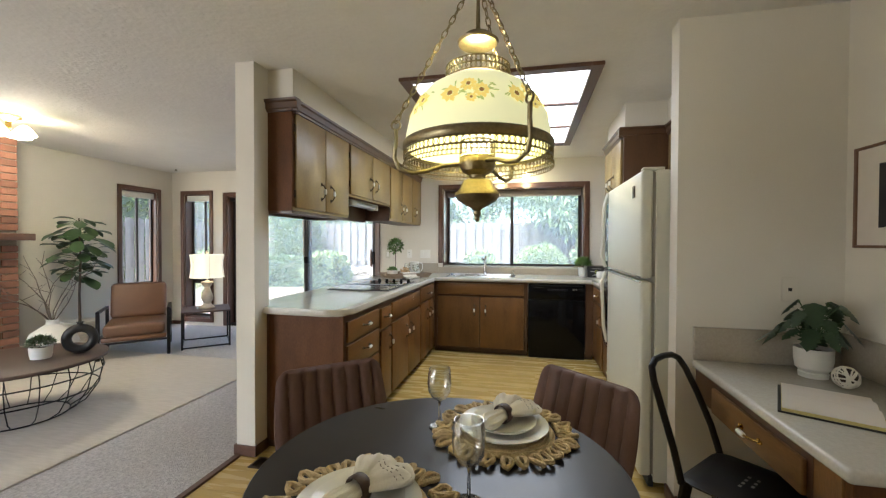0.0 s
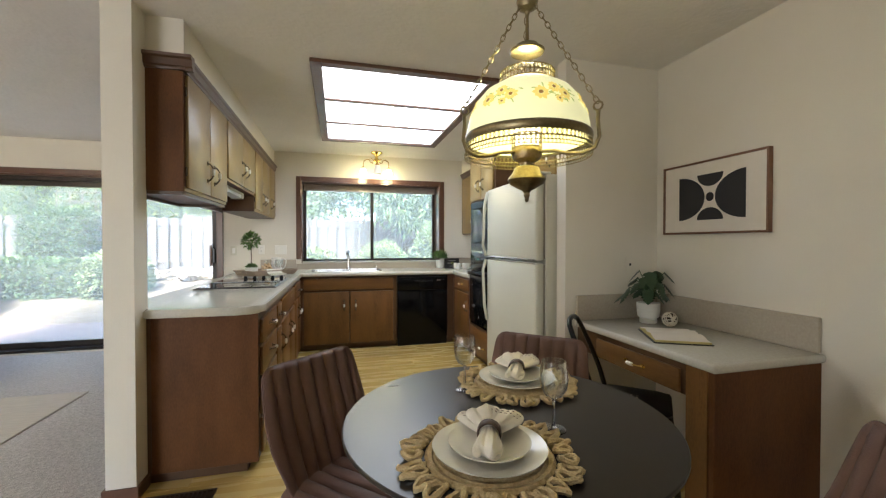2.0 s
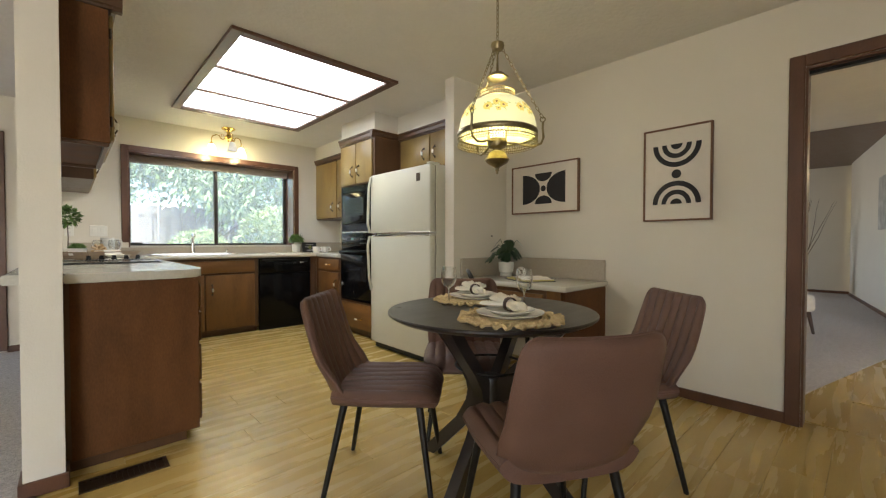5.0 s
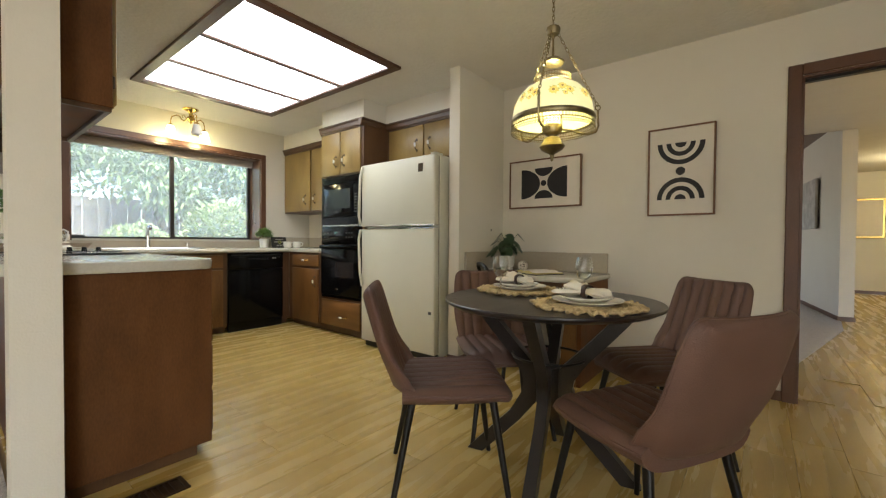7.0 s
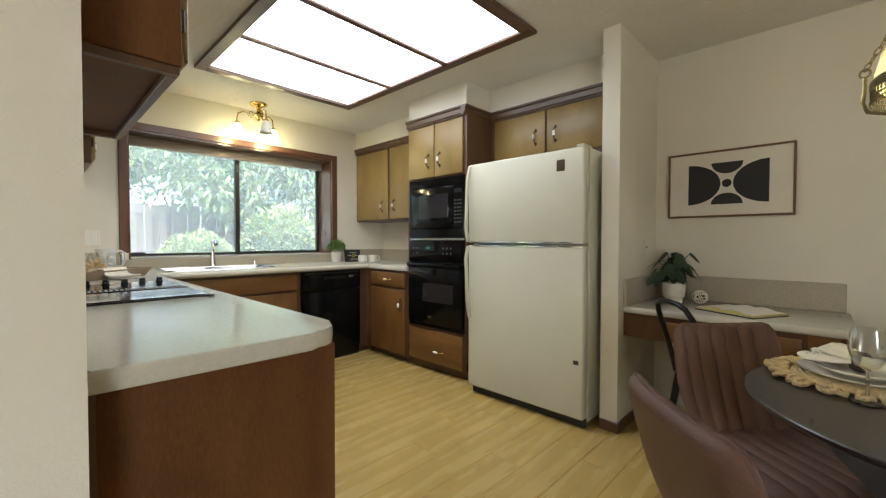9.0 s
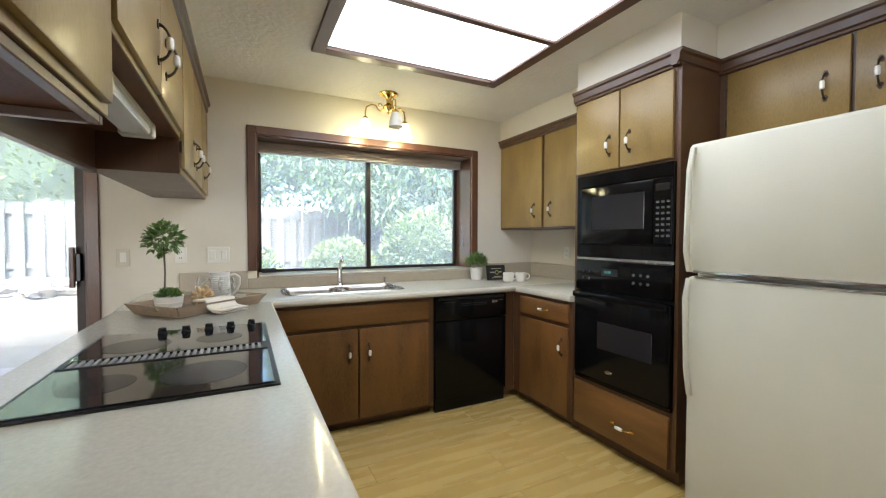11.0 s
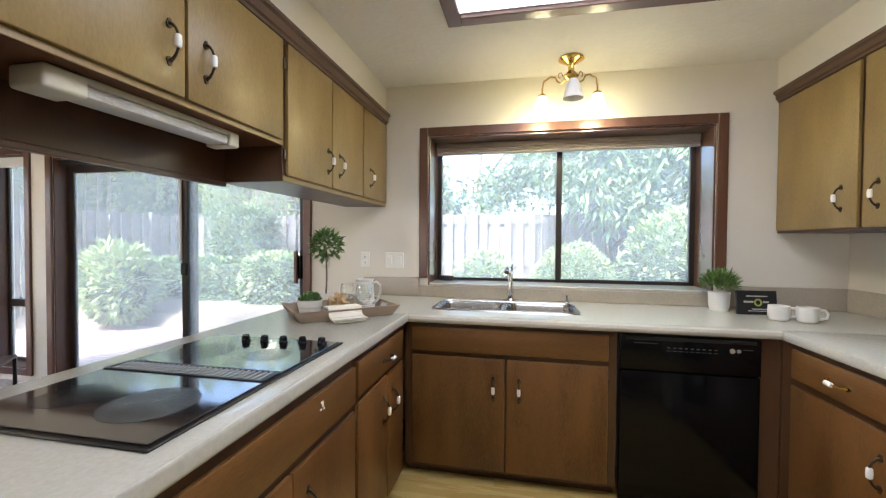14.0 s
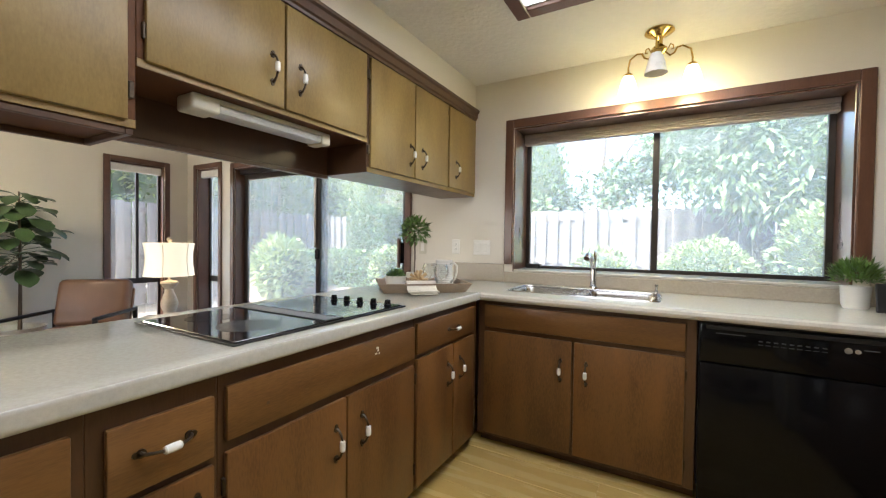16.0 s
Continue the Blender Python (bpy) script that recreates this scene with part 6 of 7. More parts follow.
for s in (-1, 1):
    loops = []
    for i in range(9):
        f = i / 8
        y = s * 0.16 * f
        z = 0.014 * math.sin(math.pi * min(1, f * 1.25 + 0.12)) * (1 - 0.25 * f) + 0.016
        loops.append([(-0.125, y, 0.0062), (0.125, y, 0.0062), (0.125, y, z), (-0.125, y, z)])
    part("pages", rings(bmesh.new(), loops), "pageedge", bk, local=True)
    sheet = [[(-0.124, s * 0.159 * i / 8, 0.0006 + 0.014 * math.sin(math.pi * min(1, i / 8 * 1.25 + 0.12)) * (1 - 0.25 * i / 8) + 0.0165), (0.124, s * 0.159 * i / 8, 0.0006 + 0.014 * math.sin(math.pi * min(1, i / 8 * 1.25 + 0.12)) * (1 - 0.25 * i / 8) + 0.0165)] for i in range(9)]
    pg = part("page", rings(bmesh.new(), sheet, False), "paper", bk, local=True)


def plate_switch(name, place, axis, gangs, label, kind="rocker", material="offwhite"):
    """A wall plate; axis is the direction that it faces."""
    w = 0.072 * gangs if gangs > 1 else 0.072
    t = thing(name, place, label, "switch" if kind == "rocker" else "outlet")
    f = Face(axis, place[0] if "x" in axis else place[1])
    u, z = (place[1] if "x" in axis else place[0]), place[2]
    part("plate", f.box(u - w / 2, u + w / 2, 0.0005, 0.006, z - 0.058, z + 0.058, 0.003), material, t)
    for g in range(gangs):
        c = u - w / 2 + w * (g + 0.5) / gangs
        if kind == "rocker":
            part("rocker", f.box(c - 0.017, c + 0.017, 0.006, 0.010, z - 0.033, z + 0.033, 0.002), "white", t)
        elif kind == "jack":
            part("jack", f.box(c - 0.008, c + 0.008, 0.006, 0.008, z - 0.008, z + 0.008, 0.001), "blackmatte", t)
        else:
            for dz in (-0.02, 0.02):
                o = part("socket", f.box(c - 0.015, c + 0.015, 0.006, 0.009, z + dz - 0.013, z + dz + 0.013, 0.004), "white", t)
                part("slot", f.box(c - 0.007, c - 0.004, 0.0091, 0.0096, z + dz - 0.004, z + dz + 0.006), "blackmatte", o)
                part("slot", f.box(c + 0.004, c + 0.007, 0.0091, 0.0096, z + dz - 0.004, z + dz + 0.006), "blackmatte", o)
    return t


plate_switch("phone_jack", (1.203, 2.38, 1.12), "-y", 1, "cream wall plate with a phone jack", "jack", "wall")
plate_switch("light_switch", (-1.972, YB, 1.17), "-y", 1, "cream single light switch by the sliding door")
plate_switch("power_outlet", (-1.65, YB, 1.18), "-y", 1, "white double power outlet over the worktop", "outlet", "white")
plate_switch("light_switch", (-1.42, YB, 1.178), "-y", 2, "white double light switch beside the window", "rocker", "white")
plate_switch("power_outlet", (XR, 5.1, 1.165), "-x", 1, "white double power outlet over the worktop", "outlet", "white")

# ---- framed prints ----


def half_disc(cy, cz, r, a0, a1, sx=1.0, sz=1.0, hole=0.0, n=28):
    """A flat segment or ring segment, 1.5 mm thick, in the plane of the east wall."""
    bm = bmesh.new()
    loops = []
    x = XR - 0.0235
    for i in range(n + 1):
        t = radians(a0 + (a1 - a0) * i / n)
        o = (cy + sx * r * math.cos(t), cz + sz * r * math.sin(t))
        q = (cy + sx * hole * math.cos(t), cz + sz * hole * math.sin(t)) if hole else (cy + sx * r * math.cos(radians((a0 + a1) / 2)) * 0, cz)
        if not hole:
            q = (cy, cz)
        loops.append([(x, o[0], o[1]), (x, q[0], q[1]), (x + 0.001, q[0], q[1]), (x + 0.001, o[0], o[1])])
    return rings(bm, loops)


def framed_print(name, y0, y1, z0, z1, label):
    t = thing(name, (XR, (y0 + y1) / 2, z0), label, "picture", "framed prints")
    fw_ = 0.012
    for a, b, c, d in ((y0, y0 + fw_, z0, z1), (y1 - fw_, y1, z0, z1), (y0 + fw_, y1 - fw_, z0, z0 + fw_), (y0 + fw_, y1 - fw_, z1 - fw_, z1)):
        part("frame", boxes(((XR - 0.032, a, c), (XR - 0.001, b, d), 0.002)), "framewood", t)
    part("paper", boxes(((XR - 0.022, y0 + fw_, z0 + fw_), (XR - 0.002, y1 - fw_, z1 - fw_))), "paper", t, "off-white print with bold black shapes")
    return t


p1 = framed_print("framed_print", 1.62, 2.295, 1.32, 1.755, "framed black and cream abstract print of half discs")
cy, cz = 1.9575, 1.5375
part("shape", half_disc(cy + 0.215, cz, 0.185, 90, 270, 0.98, 0.72), "blackink", p1)
part("shape", half_disc(cy - 0.215, cz, 0.185, -90, 90, 0.98, 0.72), "blackink", p1)
part("shape", half_disc(cy, cz + 0.135, 0.085, 180, 360, 1, 0.85), "blackink", p1)
part("shape", half_disc(cy, cz - 0.135, 0.085, 0, 180, 1, 0.85), "blackink", p1)
part("shape", half_disc(cy, cz, 0.026, 0, 360), "blackink", p1)
p2 = framed_print("framed_print", 0.69, 1.115, 1.213, 1.857, "framed black and cream abstract print of stacked arches")
cy, cz = 0.9025, 1.535
for s in (1, -1):
    a0, a1 = (180, 360) if s > 0 else (0, 180)
    for r, h in ((0.15, 0.118), (0.092, 0.062)):
        part("shape", half_disc(cy, cz + s * 0.205, r, a0, a1, 1, 1.05, h), "blackink", p2)
    part("shape", half_disc(cy, cz + s * 0.205, 0.036, a0, a1), "blackink", p2)
part("shape", half_disc(cy, cz, 0.03, 0, 360), "blackink", p2)

# ---- worktop things ----
M["traywood"] = surf("weathered_tray_wood", (0.34, 0.255, 0.175), (0.22, 0.16, 0.105), 5, 0.7, 0.3, 80, stretch=(1.5, 6, 6))
tr = thing("serving_tray", (-1.465, 4.82, CZ), "weathered wooden serving tray with cut-out handles", "tray", "", 43)
part("base", boxes(((-0.23, -0.15, 0.001), (0.23, 0.15, 0.010))), "traywood", tr, local=True)
for s in (-1, 1):
    bm = rings(bmesh.new(), [[(-0.235, s * 0.15, 0.001), (-0.235, s * 0.162, 0.001), (-0.27, s * 0.19, 0.056), (-0.27, s * 0.178, 0.056)], [(0.235, s * 0.15, 0.001), (0.235, s * 0.162, 0.001), (0.27, s * 0.19, 0.056), (0.27, s * 0.178, 0.056)]])
    part("side", bm, "traywood", tr, local=True)
    bm = bmesh.new()
    for y0, y1, f0, f1 in ((-0.178, -0.05, 0, 1), (0.05, 0.178, 0, 1), (-0.05, 0.05, 0, 0.45), (-0.05, 0.05, 0.8, 1)):
        q = lambda f, o, y: (s * (0.23 + 0.035 * f + o), y * (0.86 + 0.14 * f), 0.001 + 0.055 * f)
        rings(bm, [[q(f0, 0, y), q(f0, 0.012, y), q(f1, 0.012, y), q(f1, 0, y)] for y in (y0, y1)])
    part("end", bm, "traywood", tr, local=True)


def on_tray(u, v):
    p = tr.matrix_basis @ Vector((u, v, 0.011))
    return p.x, p.y, p.z


c = (-1.66, 5.03, CZ)
tp = thing("topiary", c, "small ball topiary in a white pot behind the tray", "plant")
pot(tp, c, [(0.045, 0), (0.052, 0.03), (0.056, 0.085)])
bm = bmesh.new()
tube(bm, [(c[0], c[1], c[2] + 0.07), (c[0] + 0.004, c[1], c[2] + 0.18), (c[0], c[1], c[2] + 0.33)], 0.005, 6)
part("stem", bm, "bark", tp)
leafy("crown", shell_spots((c[0], c[1], c[2] + 0.375), (0.085, 0.085, 0.08), 330, 41), 0.022, "fresh", tp, 41, 1.9)
c = on_tray(-0.155, 0.03)
sp = thing("succulent_bowl", c, "green succulent in a ribbed white bowl on the tray", "plant")
bm = bmesh.new()
lathe(bm, [(0.035, 0), (0.05, 0.006), (0.058, 0.024), (0.0565, 0.026), (0.063, 0.045), (0.0615, 0.047), (0.066, 0.075), (0.061, 0.075), (0.055, 0.05), (0.002, 0.05)], c, 36)
part("bowl", bm, "ceramic", sp)
leafy("leaves", shell_spots((c[0], c[1], c[2] + 0.07), (0.055, 0.055, 0.04), 420, 42, -0.1), 0.011, "fresh", sp, 42, 1.7, -0.4)
M["stoneware"] = surf("ribbed_cream_stoneware", (0.68, 0.66, 0.61), (0.62, 0.6, 0.55), 12, 0.3, 0.1, 150)
c = on_tray(0.154, 0.045)
jg = thing("jug", c, "ribbed white stoneware jug on the tray", "jug")
bm = bmesh.new()
prof = [(0.05, 0)]
for k in range(12):
    z = 0.012 + k * 0.0125
    r = 0.062 - 0.009 * (k / 11)
    prof += [(r, z), (r - 0.0025, z + 0.006)]
prof += [(0.053, 0.165), (0.054, 0.172), (0.049, 0.172), (0.047, 0.15), (0.052, 0.02), (0.002, 0.015)]
lathe(bm, prof, c, 36)
part("body", bm, "stoneware", jg)
bm = bmesh.new()
hx, hy = math.cos(radians(-10)), math.sin(radians(-10))
tube(bm, [(c[0] + hx * r, c[1] + hy * r, c[2] + z) for r, z in ((0.05, 0.15), (0.08, 0.158), (0.105, 0.14), (0.105, 0.10), (0.09, 0.06), (0.058, 0.035))], [0.008, 0.007, 0.0065, 0.0065, 0.0065, 0.008], 10)
part("handle", bm, "stoneware", jg)
for u, v in ((0.06, 0.05), (0.115, -0.055)):
    c = on_tray(u, v)
    gl_ = thing("wine_glass", c, "clear stemmed wine glass on the tray", "glass", "tray glasses")
    bm = bmesh.new()
    lathe(bm, [(0.024, 0), (0.022, 0.003), (0.004, 0.008), (0.004, 0.05), (0.03, 0.065), (0.044, 0.095), (0.042, 0.125), (0.034, 0.15), (0.035, 0.15), (0.0432, 0.125), (0.0452, 0.095), (0.031, 0.064)], c, 28, (True, False))
    part("bowl", bm, "clear", gl_)
M["palewood"] = surf("pale_turned_wood", (0.52, 0.36, 0.19), (0.42, 0.28, 0.13), 12, 0.55, 0.2, 120)
c = on_tray(-0.025, -0.045)
st = thing("wooden_star_ornament", c, "starburst ornament of pale wooden pegs on the tray", "ornament")
rng = random.Random(9)
for k in range(16):
    z = 1 - 2 * (k + 0.5) / 16
    a = k * 2.399
    d = Vector((math.sqrt(1 - z * z) * math.cos(a), math.sqrt(1 - z * z) * math.sin(a), z))
    cc = Vector(c) + Vector((0, 0, 0.06))
    bm = bmesh.new()
    tube(bm, [cc + d * 0.01, cc + d * 0.058], [0.0075, 0.0105], 8)
    part("peg", bm, "palewood", st)
tw = thing("tea_towel", on_tray(-0.03, -0.17), "folded cream tea towel hanging over the tray edge", "towel", "", 43)
prof = [(-0.085, 0.058), (-0.02, 0.061), (0.0, 0.0625), (0.008, 0.055), (0.014, 0.03), (0.03, 0.008), (0.06, 0.004), (0.105, 0.005)]
for th, x0, x1, z0 in ((0.008, -0.085, 0.085, 0.0), (0.006, -0.07, 0.08, -0.010)):
    sel = prof if z0 == 0 else prof[4:]
    loops = []
    for i, (dd, z) in enumerate(sel):
        zz = z + (0.012 if z0 == 0 and i > 4 else 0.0)
        loops.append([(x0, -dd - 0.0, zz - 0.011), (x1, -dd - 0.0, zz - 0.011), (x1, -dd - 0.003, zz - 0.011 + th), (x0, -dd - 0.003, zz - 0.011 + th)])
    part("fold", rings(bmesh.new(), loops), "linen", tw, local=True)
part("stripe", boxes(((-0.085, -0.056, 0.0135), (0.085, -0.053, 0.0145))), "seal", tw, local=True)

c = (0.668, 5.47, CZ)
hb = thing("potted_herb", c, "leafy green herb in a textured white pot beside the sink", "plant")
pot(hb, c, [(0.045, 0), (0.052, 0.02), (0.058, 0.11)])
leafy("leaves", shell_spots((c[0], c[1], c[2] + 0.15), (0.085, 0.085, 0.075), 520, 43, -0.35), 0.011, "fresh", hb, 43, 4.5, -0.7)
sg = thing("small_sign", (0.81, 5.35, CZ), "small dark chalkboard sign with pale lettering", "sign", "", 4)
part("frame", xform(boxes(((-0.105, -0.008, 0.0), (0.105, 0.008, 0.135), 0.003)), pose(0, 0, 0.001, -8, 0, 0)), "blackmatte", sg, local=True)
M["chalk"] = surf("pale_lettering", (0.55, 0.53, 0.48), None, 30, 0.8)
M["badgegreen"] = surf("yellow_green_mark", (0.42, 0.45, 0.10), None, 30, 0.7)
for x0, x1, z0, z1, mt in ((-0.055, 0.055, 0.100, 0.106, "chalk"), (-0.07, -0.02, 0.066, 0.076, "chalk"), (0.03, 0.06, 0.066, 0.076, "chalk"), (-0.03, 0.06, 0.028, 0.033, "chalk"), (-0.05, 0.065, 0.018, 0.022, "chalk")):
    part("lettering", xform(boxes(((x0, -0.0095, z0), (x1, -0.0082, z1))), pose(0, 0, 0.001, -8, 0, 0)), mt, sg, local=True)
bm = bmesh.new()
lathe(bm, [(0.021, 0), (0.021, 0.001), (0.0125, 0.001), (0.0125, 0)], seg=24, caps=(False, False))
part("mark", xform(bm, pose(0, -0.0072, 0.07, 82, 0, 0)), "badgegreen", sg, local=True)
for x, y, rz in ((0.835, 5.20, -15), (0.945, 5.165, -20)):
    mg = thing("mug", (x, y, CZ), "plain white ceramic mug on the worktop", "mug", "mugs", rz)
    bm = bmesh.new()
    lathe(bm, [(0.034, 0), (0.042, 0.006), (0.0475, 0.025), (0.0475, 0.06), (0.046, 0.078), (0.0425, 0.078), (0.043, 0.055), (0.042, 0.02), (0.002, 0.01)], seg=32)
    part("cup", bm, "ceramic", mg, local=True)
    bm = bmesh.new()
    tube(bm, [(0.044, 0, 0.066), (0.065, 0, 0.068), (0.078, 0, 0.05), (0.074, 0, 0.028), (0.045, 0, 0.017)], 0.0055, 8)
    part("handle", bm, "ceramic", mg, local=True)
solo("door_sensor", boxes(((-1.13, YB + 0.205, 1.021), (-1.02, YB + 0.255, 1.055), 0.004)), "blackmatte", "small black window stop on the sill", "sensor")
rg = thing("floor_vent", (-1.47, 2.285, 0), "dark brown metal floor vent beside the peninsula", "vent")
part("frame", boxes(((-1.63, 2.240, 0.0), (-1.31, 2.255, 0.006)), ((-1.63, 2.340, 0.0), (-1.31, 2.355, 0.006)), ((-1.63, 2.255, 0.0), (-1.615, 2.340, 0.006)), ((-1.325, 2.255, 0.0), (-1.31, 2.340, 0.006)), ((-1.615, 2.255, 0.0), (-1.325, 2.340, 0.001))), "bronze", rg)
for k in range(13):
    part("slat", boxes(((-1.605 + k * 0.0205, 2.255, 0.0012), (-1.597 + k * 0.0205, 2.340, 0.005))), "bronze", rg)

# ---- living room ----
solo("area_rug", boxes(((-5.0, 0.9, 0.005), (-2.755, 4.09, 0.014), 0.003), ((-2.76, 0.895, 0.005), (-2.745, 4.095, 0.0125)), ((-5.0, 4.085, 0.005), (-2.755, 4.10, 0.0125))), "rug", "pale beige flat-woven area rug with a dark bound edge", "rug")
ct = thing("coffee_table", (-3.89, 2.45, 0.014), "round dark wood coffee table on a black wire basket base", "coffee table")
bm = bmesh.new()
lathe(bm, [(0.50, 0.42), (0.52, 0.424), (0.525, 0.435), (0.52, 0.446), (0.505, 0.45)], (-3.89, 2.45, 0), 56)
M["brownboard"] = surf("dark_brown_tabletop", (0.085, 0.05, 0.036), (0.05, 0.03, 0.022), 4, 0.5, 0.3, 60, stretch=(6, 1, 1))
part("tabletop", bm, "brownboard", ct)
for k in range(18):
    a = 2 * math.pi * k / 18
    bm = bmesh.new()
    tube(bm, [(-3.89 + r * math.cos(a), 2.45 + r * math.sin(a), z) for r, z in ((0.47, 0.42), (0.49, 0.33), (0.46, 0.20), (0.38, 0.08), (0.28, 0.022))], 0.004, 6)
    part("wire", bm, "blackmetal", ct)
for r, z in ((0.49, 0.33), (0.46, 0.20), (0.28, 0.020), (0.47, 0.415)):
    bm = bmesh.new()
    tube(bm, [(-3.89 + r * math.cos(2 * math.pi * k / 40), 2.45 + r * math.sin(2 * math.pi * k / 40), z) for k in range(40)], 0.0055, 6, True)
    part("hoop", bm, "blackmetal", ct)
c = (-3.77, 2.51, 0.45)
s1 = thing("succulent_pot", c, "small green plant in a white pot on the coffee table", "plant")
pot(s1, c, [(0.06, 0), (0.066, 0.03), (0.07, 0.09)])
leafy("leaves", shell_spots((c[0], c[1], c[2] + 0.10), (0.085, 0.085, 0.06), 500, 51, -0.1), 0.012, "foliage", s1, 51, 2.2, -0.5)
bm = bmesh.new()
c = Vector((-3.64, 2.69, 0.45))
tube(bm, [c + Vector((0.083 * math.cos(s) * 0.72, 0.083 * math.cos(s) * 0.69, 0.115 + 0.083 * math.sin(s))) for s in [2 * math.pi * j / 32 for j in range(32)]], 0.033, 14, True)
lathe(bm, [(0.018, 0.215), (0.02, 0.24), (0.028, 0.246), (0.022, 0.246), (0.012, 0.22)], c, 16)
lathe(bm, [(0.04, 0.0), (0.045, 0.004), (0.03, 0.012)], c, 20)
rv = solo("ring_vase", bm, "blackmatte", "black ring-shaped ceramic vase on the coffee table", "vase")
c = (-5.0, 3.50, 0.0)
vs_ = thing("floor_vase", c, "large round white vase with bare branches", "vase")
bm = bmesh.new()
lathe(bm, [(0.09, 0.0), (0.15, 0.06), (0.205, 0.18), (0.215, 0.26), (0.18, 0.36), (0.10, 0.42), (0.055, 0.45), (0.05, 0.485), (0.058, 0.50), (0.045, 0.50), (0.04, 0.45), (0.08, 0.40)], c, 36, (True, False))
part("body", bm, "ceramic", vs_)
rng = random.Random(17)
for k in range(9):
    a = rng.uniform(0, 6.28)
    p = Vector((c[0], c[1], 0.45))
    pts = [p]
    d = Vector((0.35 * math.cos(a), 0.35 * math.sin(a), 1)).normalized()
    for j in range(6):
        d = (d + Vector((rng.gauss(0, 0.22), rng.gauss(0, 0.22), 0))).normalized()
        pts.append(pts[-1] + d * rng.uniform(0.10, 0.16))
    bm = bmesh.new()
    tube(bm, pts, [0.006 - 0.0007 * j for j in range(7)], 5)
    for j in range(2, 6):
        tube(bm, [pts[j], pts[j] + Vector((rng.gauss(0, 0.08), rng.gauss(0, 0.08), 0.07))], [0.003, 0.0015], 4)
    part("branch", bm, "bark", vs_)
c = (-5.28, 3.97, 0.0)
fg = thing("fiddle_leaf_fig", c, "tall fiddle-leaf fig in a ribbed white planter", "plant")
bm = bmesh.new()
prof = [(0.13, 0.0)]
for k in range(9):
    prof += [(0.148 + 0.004 * k, 0.03 + k * 0.037), (0.140 + 0.004 * k, 0.05 + k * 0.037)]
prof += [(0.185, 0.385), (0.17, 0.385), (0.165, 0.34), (0.002, 0.33)]
lathe(bm, prof, c, 36)
part("planter", bm, "ceramic", fg)
bm = bmesh.new()
tube(bm, [(c[0], c[1], 0.33), (c[0] - 0.02, c[1] + 0.01, 0.7), (c[0] + 0.02, c[1], 1.1), (c[0], c[1], 1.62)], [0.016, 0.013, 0.011, 0.006], 8)
part("trunk", bm, "bark", fg)
for k in range(64):
    z = 0.90 + 0.72 * (k / 64)
    a = k * 2.399
    rad = 0.03 + 0.19 * math.sin(math.pi * min(1, (k + 5) / 69)) * rng.uniform(0.2, 1.0)
    d = Vector((math.cos(a), math.sin(a), rng.uniform(-0.5, 0.5))).normalized()
    tip = Vector((c[0], c[1], z)) + Vector((d.x, d.y, 0)) * rad
    s = d.cross(Vector((0, 0, 1))).normalized()
    nr = s.cross(d)
    L = rng.uniform(0.15, 0.23)
    bm = bmesh.new()
    tube(bm, [(c[0], c[1], z - 0.03), tip], 0.003, 4)
    ks = ((0.0, 0.04), (0.15, 0.2), (0.35, 0.27), (0.55, 0.33), (0.75, 0.36), (0.9, 0.25), (1.0, 0.05))
    cen = [bm.verts.new(tip + d * L * f - Vector((0, 0, 0.3 * L * f * f))) for f, w in ks]
    for sg_ in (-1, 1):
        rim_ = [bm.verts.new(tip + d * L * f + s * sg_ * w * L + nr * 0.25 * w * L - Vector((0, 0, 0.3 * L * f * f))) for f, w in ks]
        for i in range(len(ks) - 1):
            bm.faces.new((cen[i], cen[i + 1], rim_[i + 1], rim_[i]))
    part("leaf", bm, "foliage", fg)

M["cognac"] = surf("cognac_leather", (0.175, 0.085, 0.042), (0.115, 0.054, 0.027), 5, 0.42, 0.3, 200)
ac = thing("armchair", (-4.65, 4.15, 0.006), "low brown leather armchair with a black metal frame", "armchair", "", -135)
part("seat_cushion", boxes(((-0.29, -0.30, 0.25), (0.29, 0.33, 0.39), 0.045, 4)), "cognac", ac, local=True)
part("seat_base", boxes(((-0.30, -0.30, 0.20), (0.30, 0.33, 0.25), 0.01, 2)), "cognac", ac, local=True)
part("back_cushion", xform(boxes(((-0.285, -0.07, 0.0), (0.285, 0.07, 0.44), 0.05, 4)), pose(0, -0.27, 0.375, 14, 0, 0)), "cognac", ac, local=True)
part("back_panel", xform(boxes(((-0.28, -0.02, 0.0), (0.28, 0.02, 0.38), 0.015, 2)), pose(0, -0.36, 0.34, 14, 0, 0)), "cognac", ac, local=True)
for sx in (-1, 1):
    x0, x1 = sorted((sx * 0.305, sx * 0.34))
    part("arm", xform(boxes(((x0, -0.36, 0.0), (x1, 0.35, 0.028), 0.006)), pose(0, 0, 0.515, 2, 0, 0)), "blackmetal", ac, local=True)
    part("front_leg", boxes(((x0, 0.315, 0.0), (x1, 0.345, 0.53), 0.005)), "blackmetal", ac, local=True)
    part("back_leg", boxes(((x0, -0.36, 0.0), (x1, -0.33, 0.52), 0.005)), "blackmetal", ac, local=True)
    part("side_rail", boxes(((x0, -0.33, 0.205), (x1, 0.315, 0.235), 0.004)), "blackmetal", ac, local=True)
part("front_rail", boxes(((-0.305, 0.32, 0.175), (0.305, 0.345, 0.2), 0.004)), "blackmetal", ac, local=True)

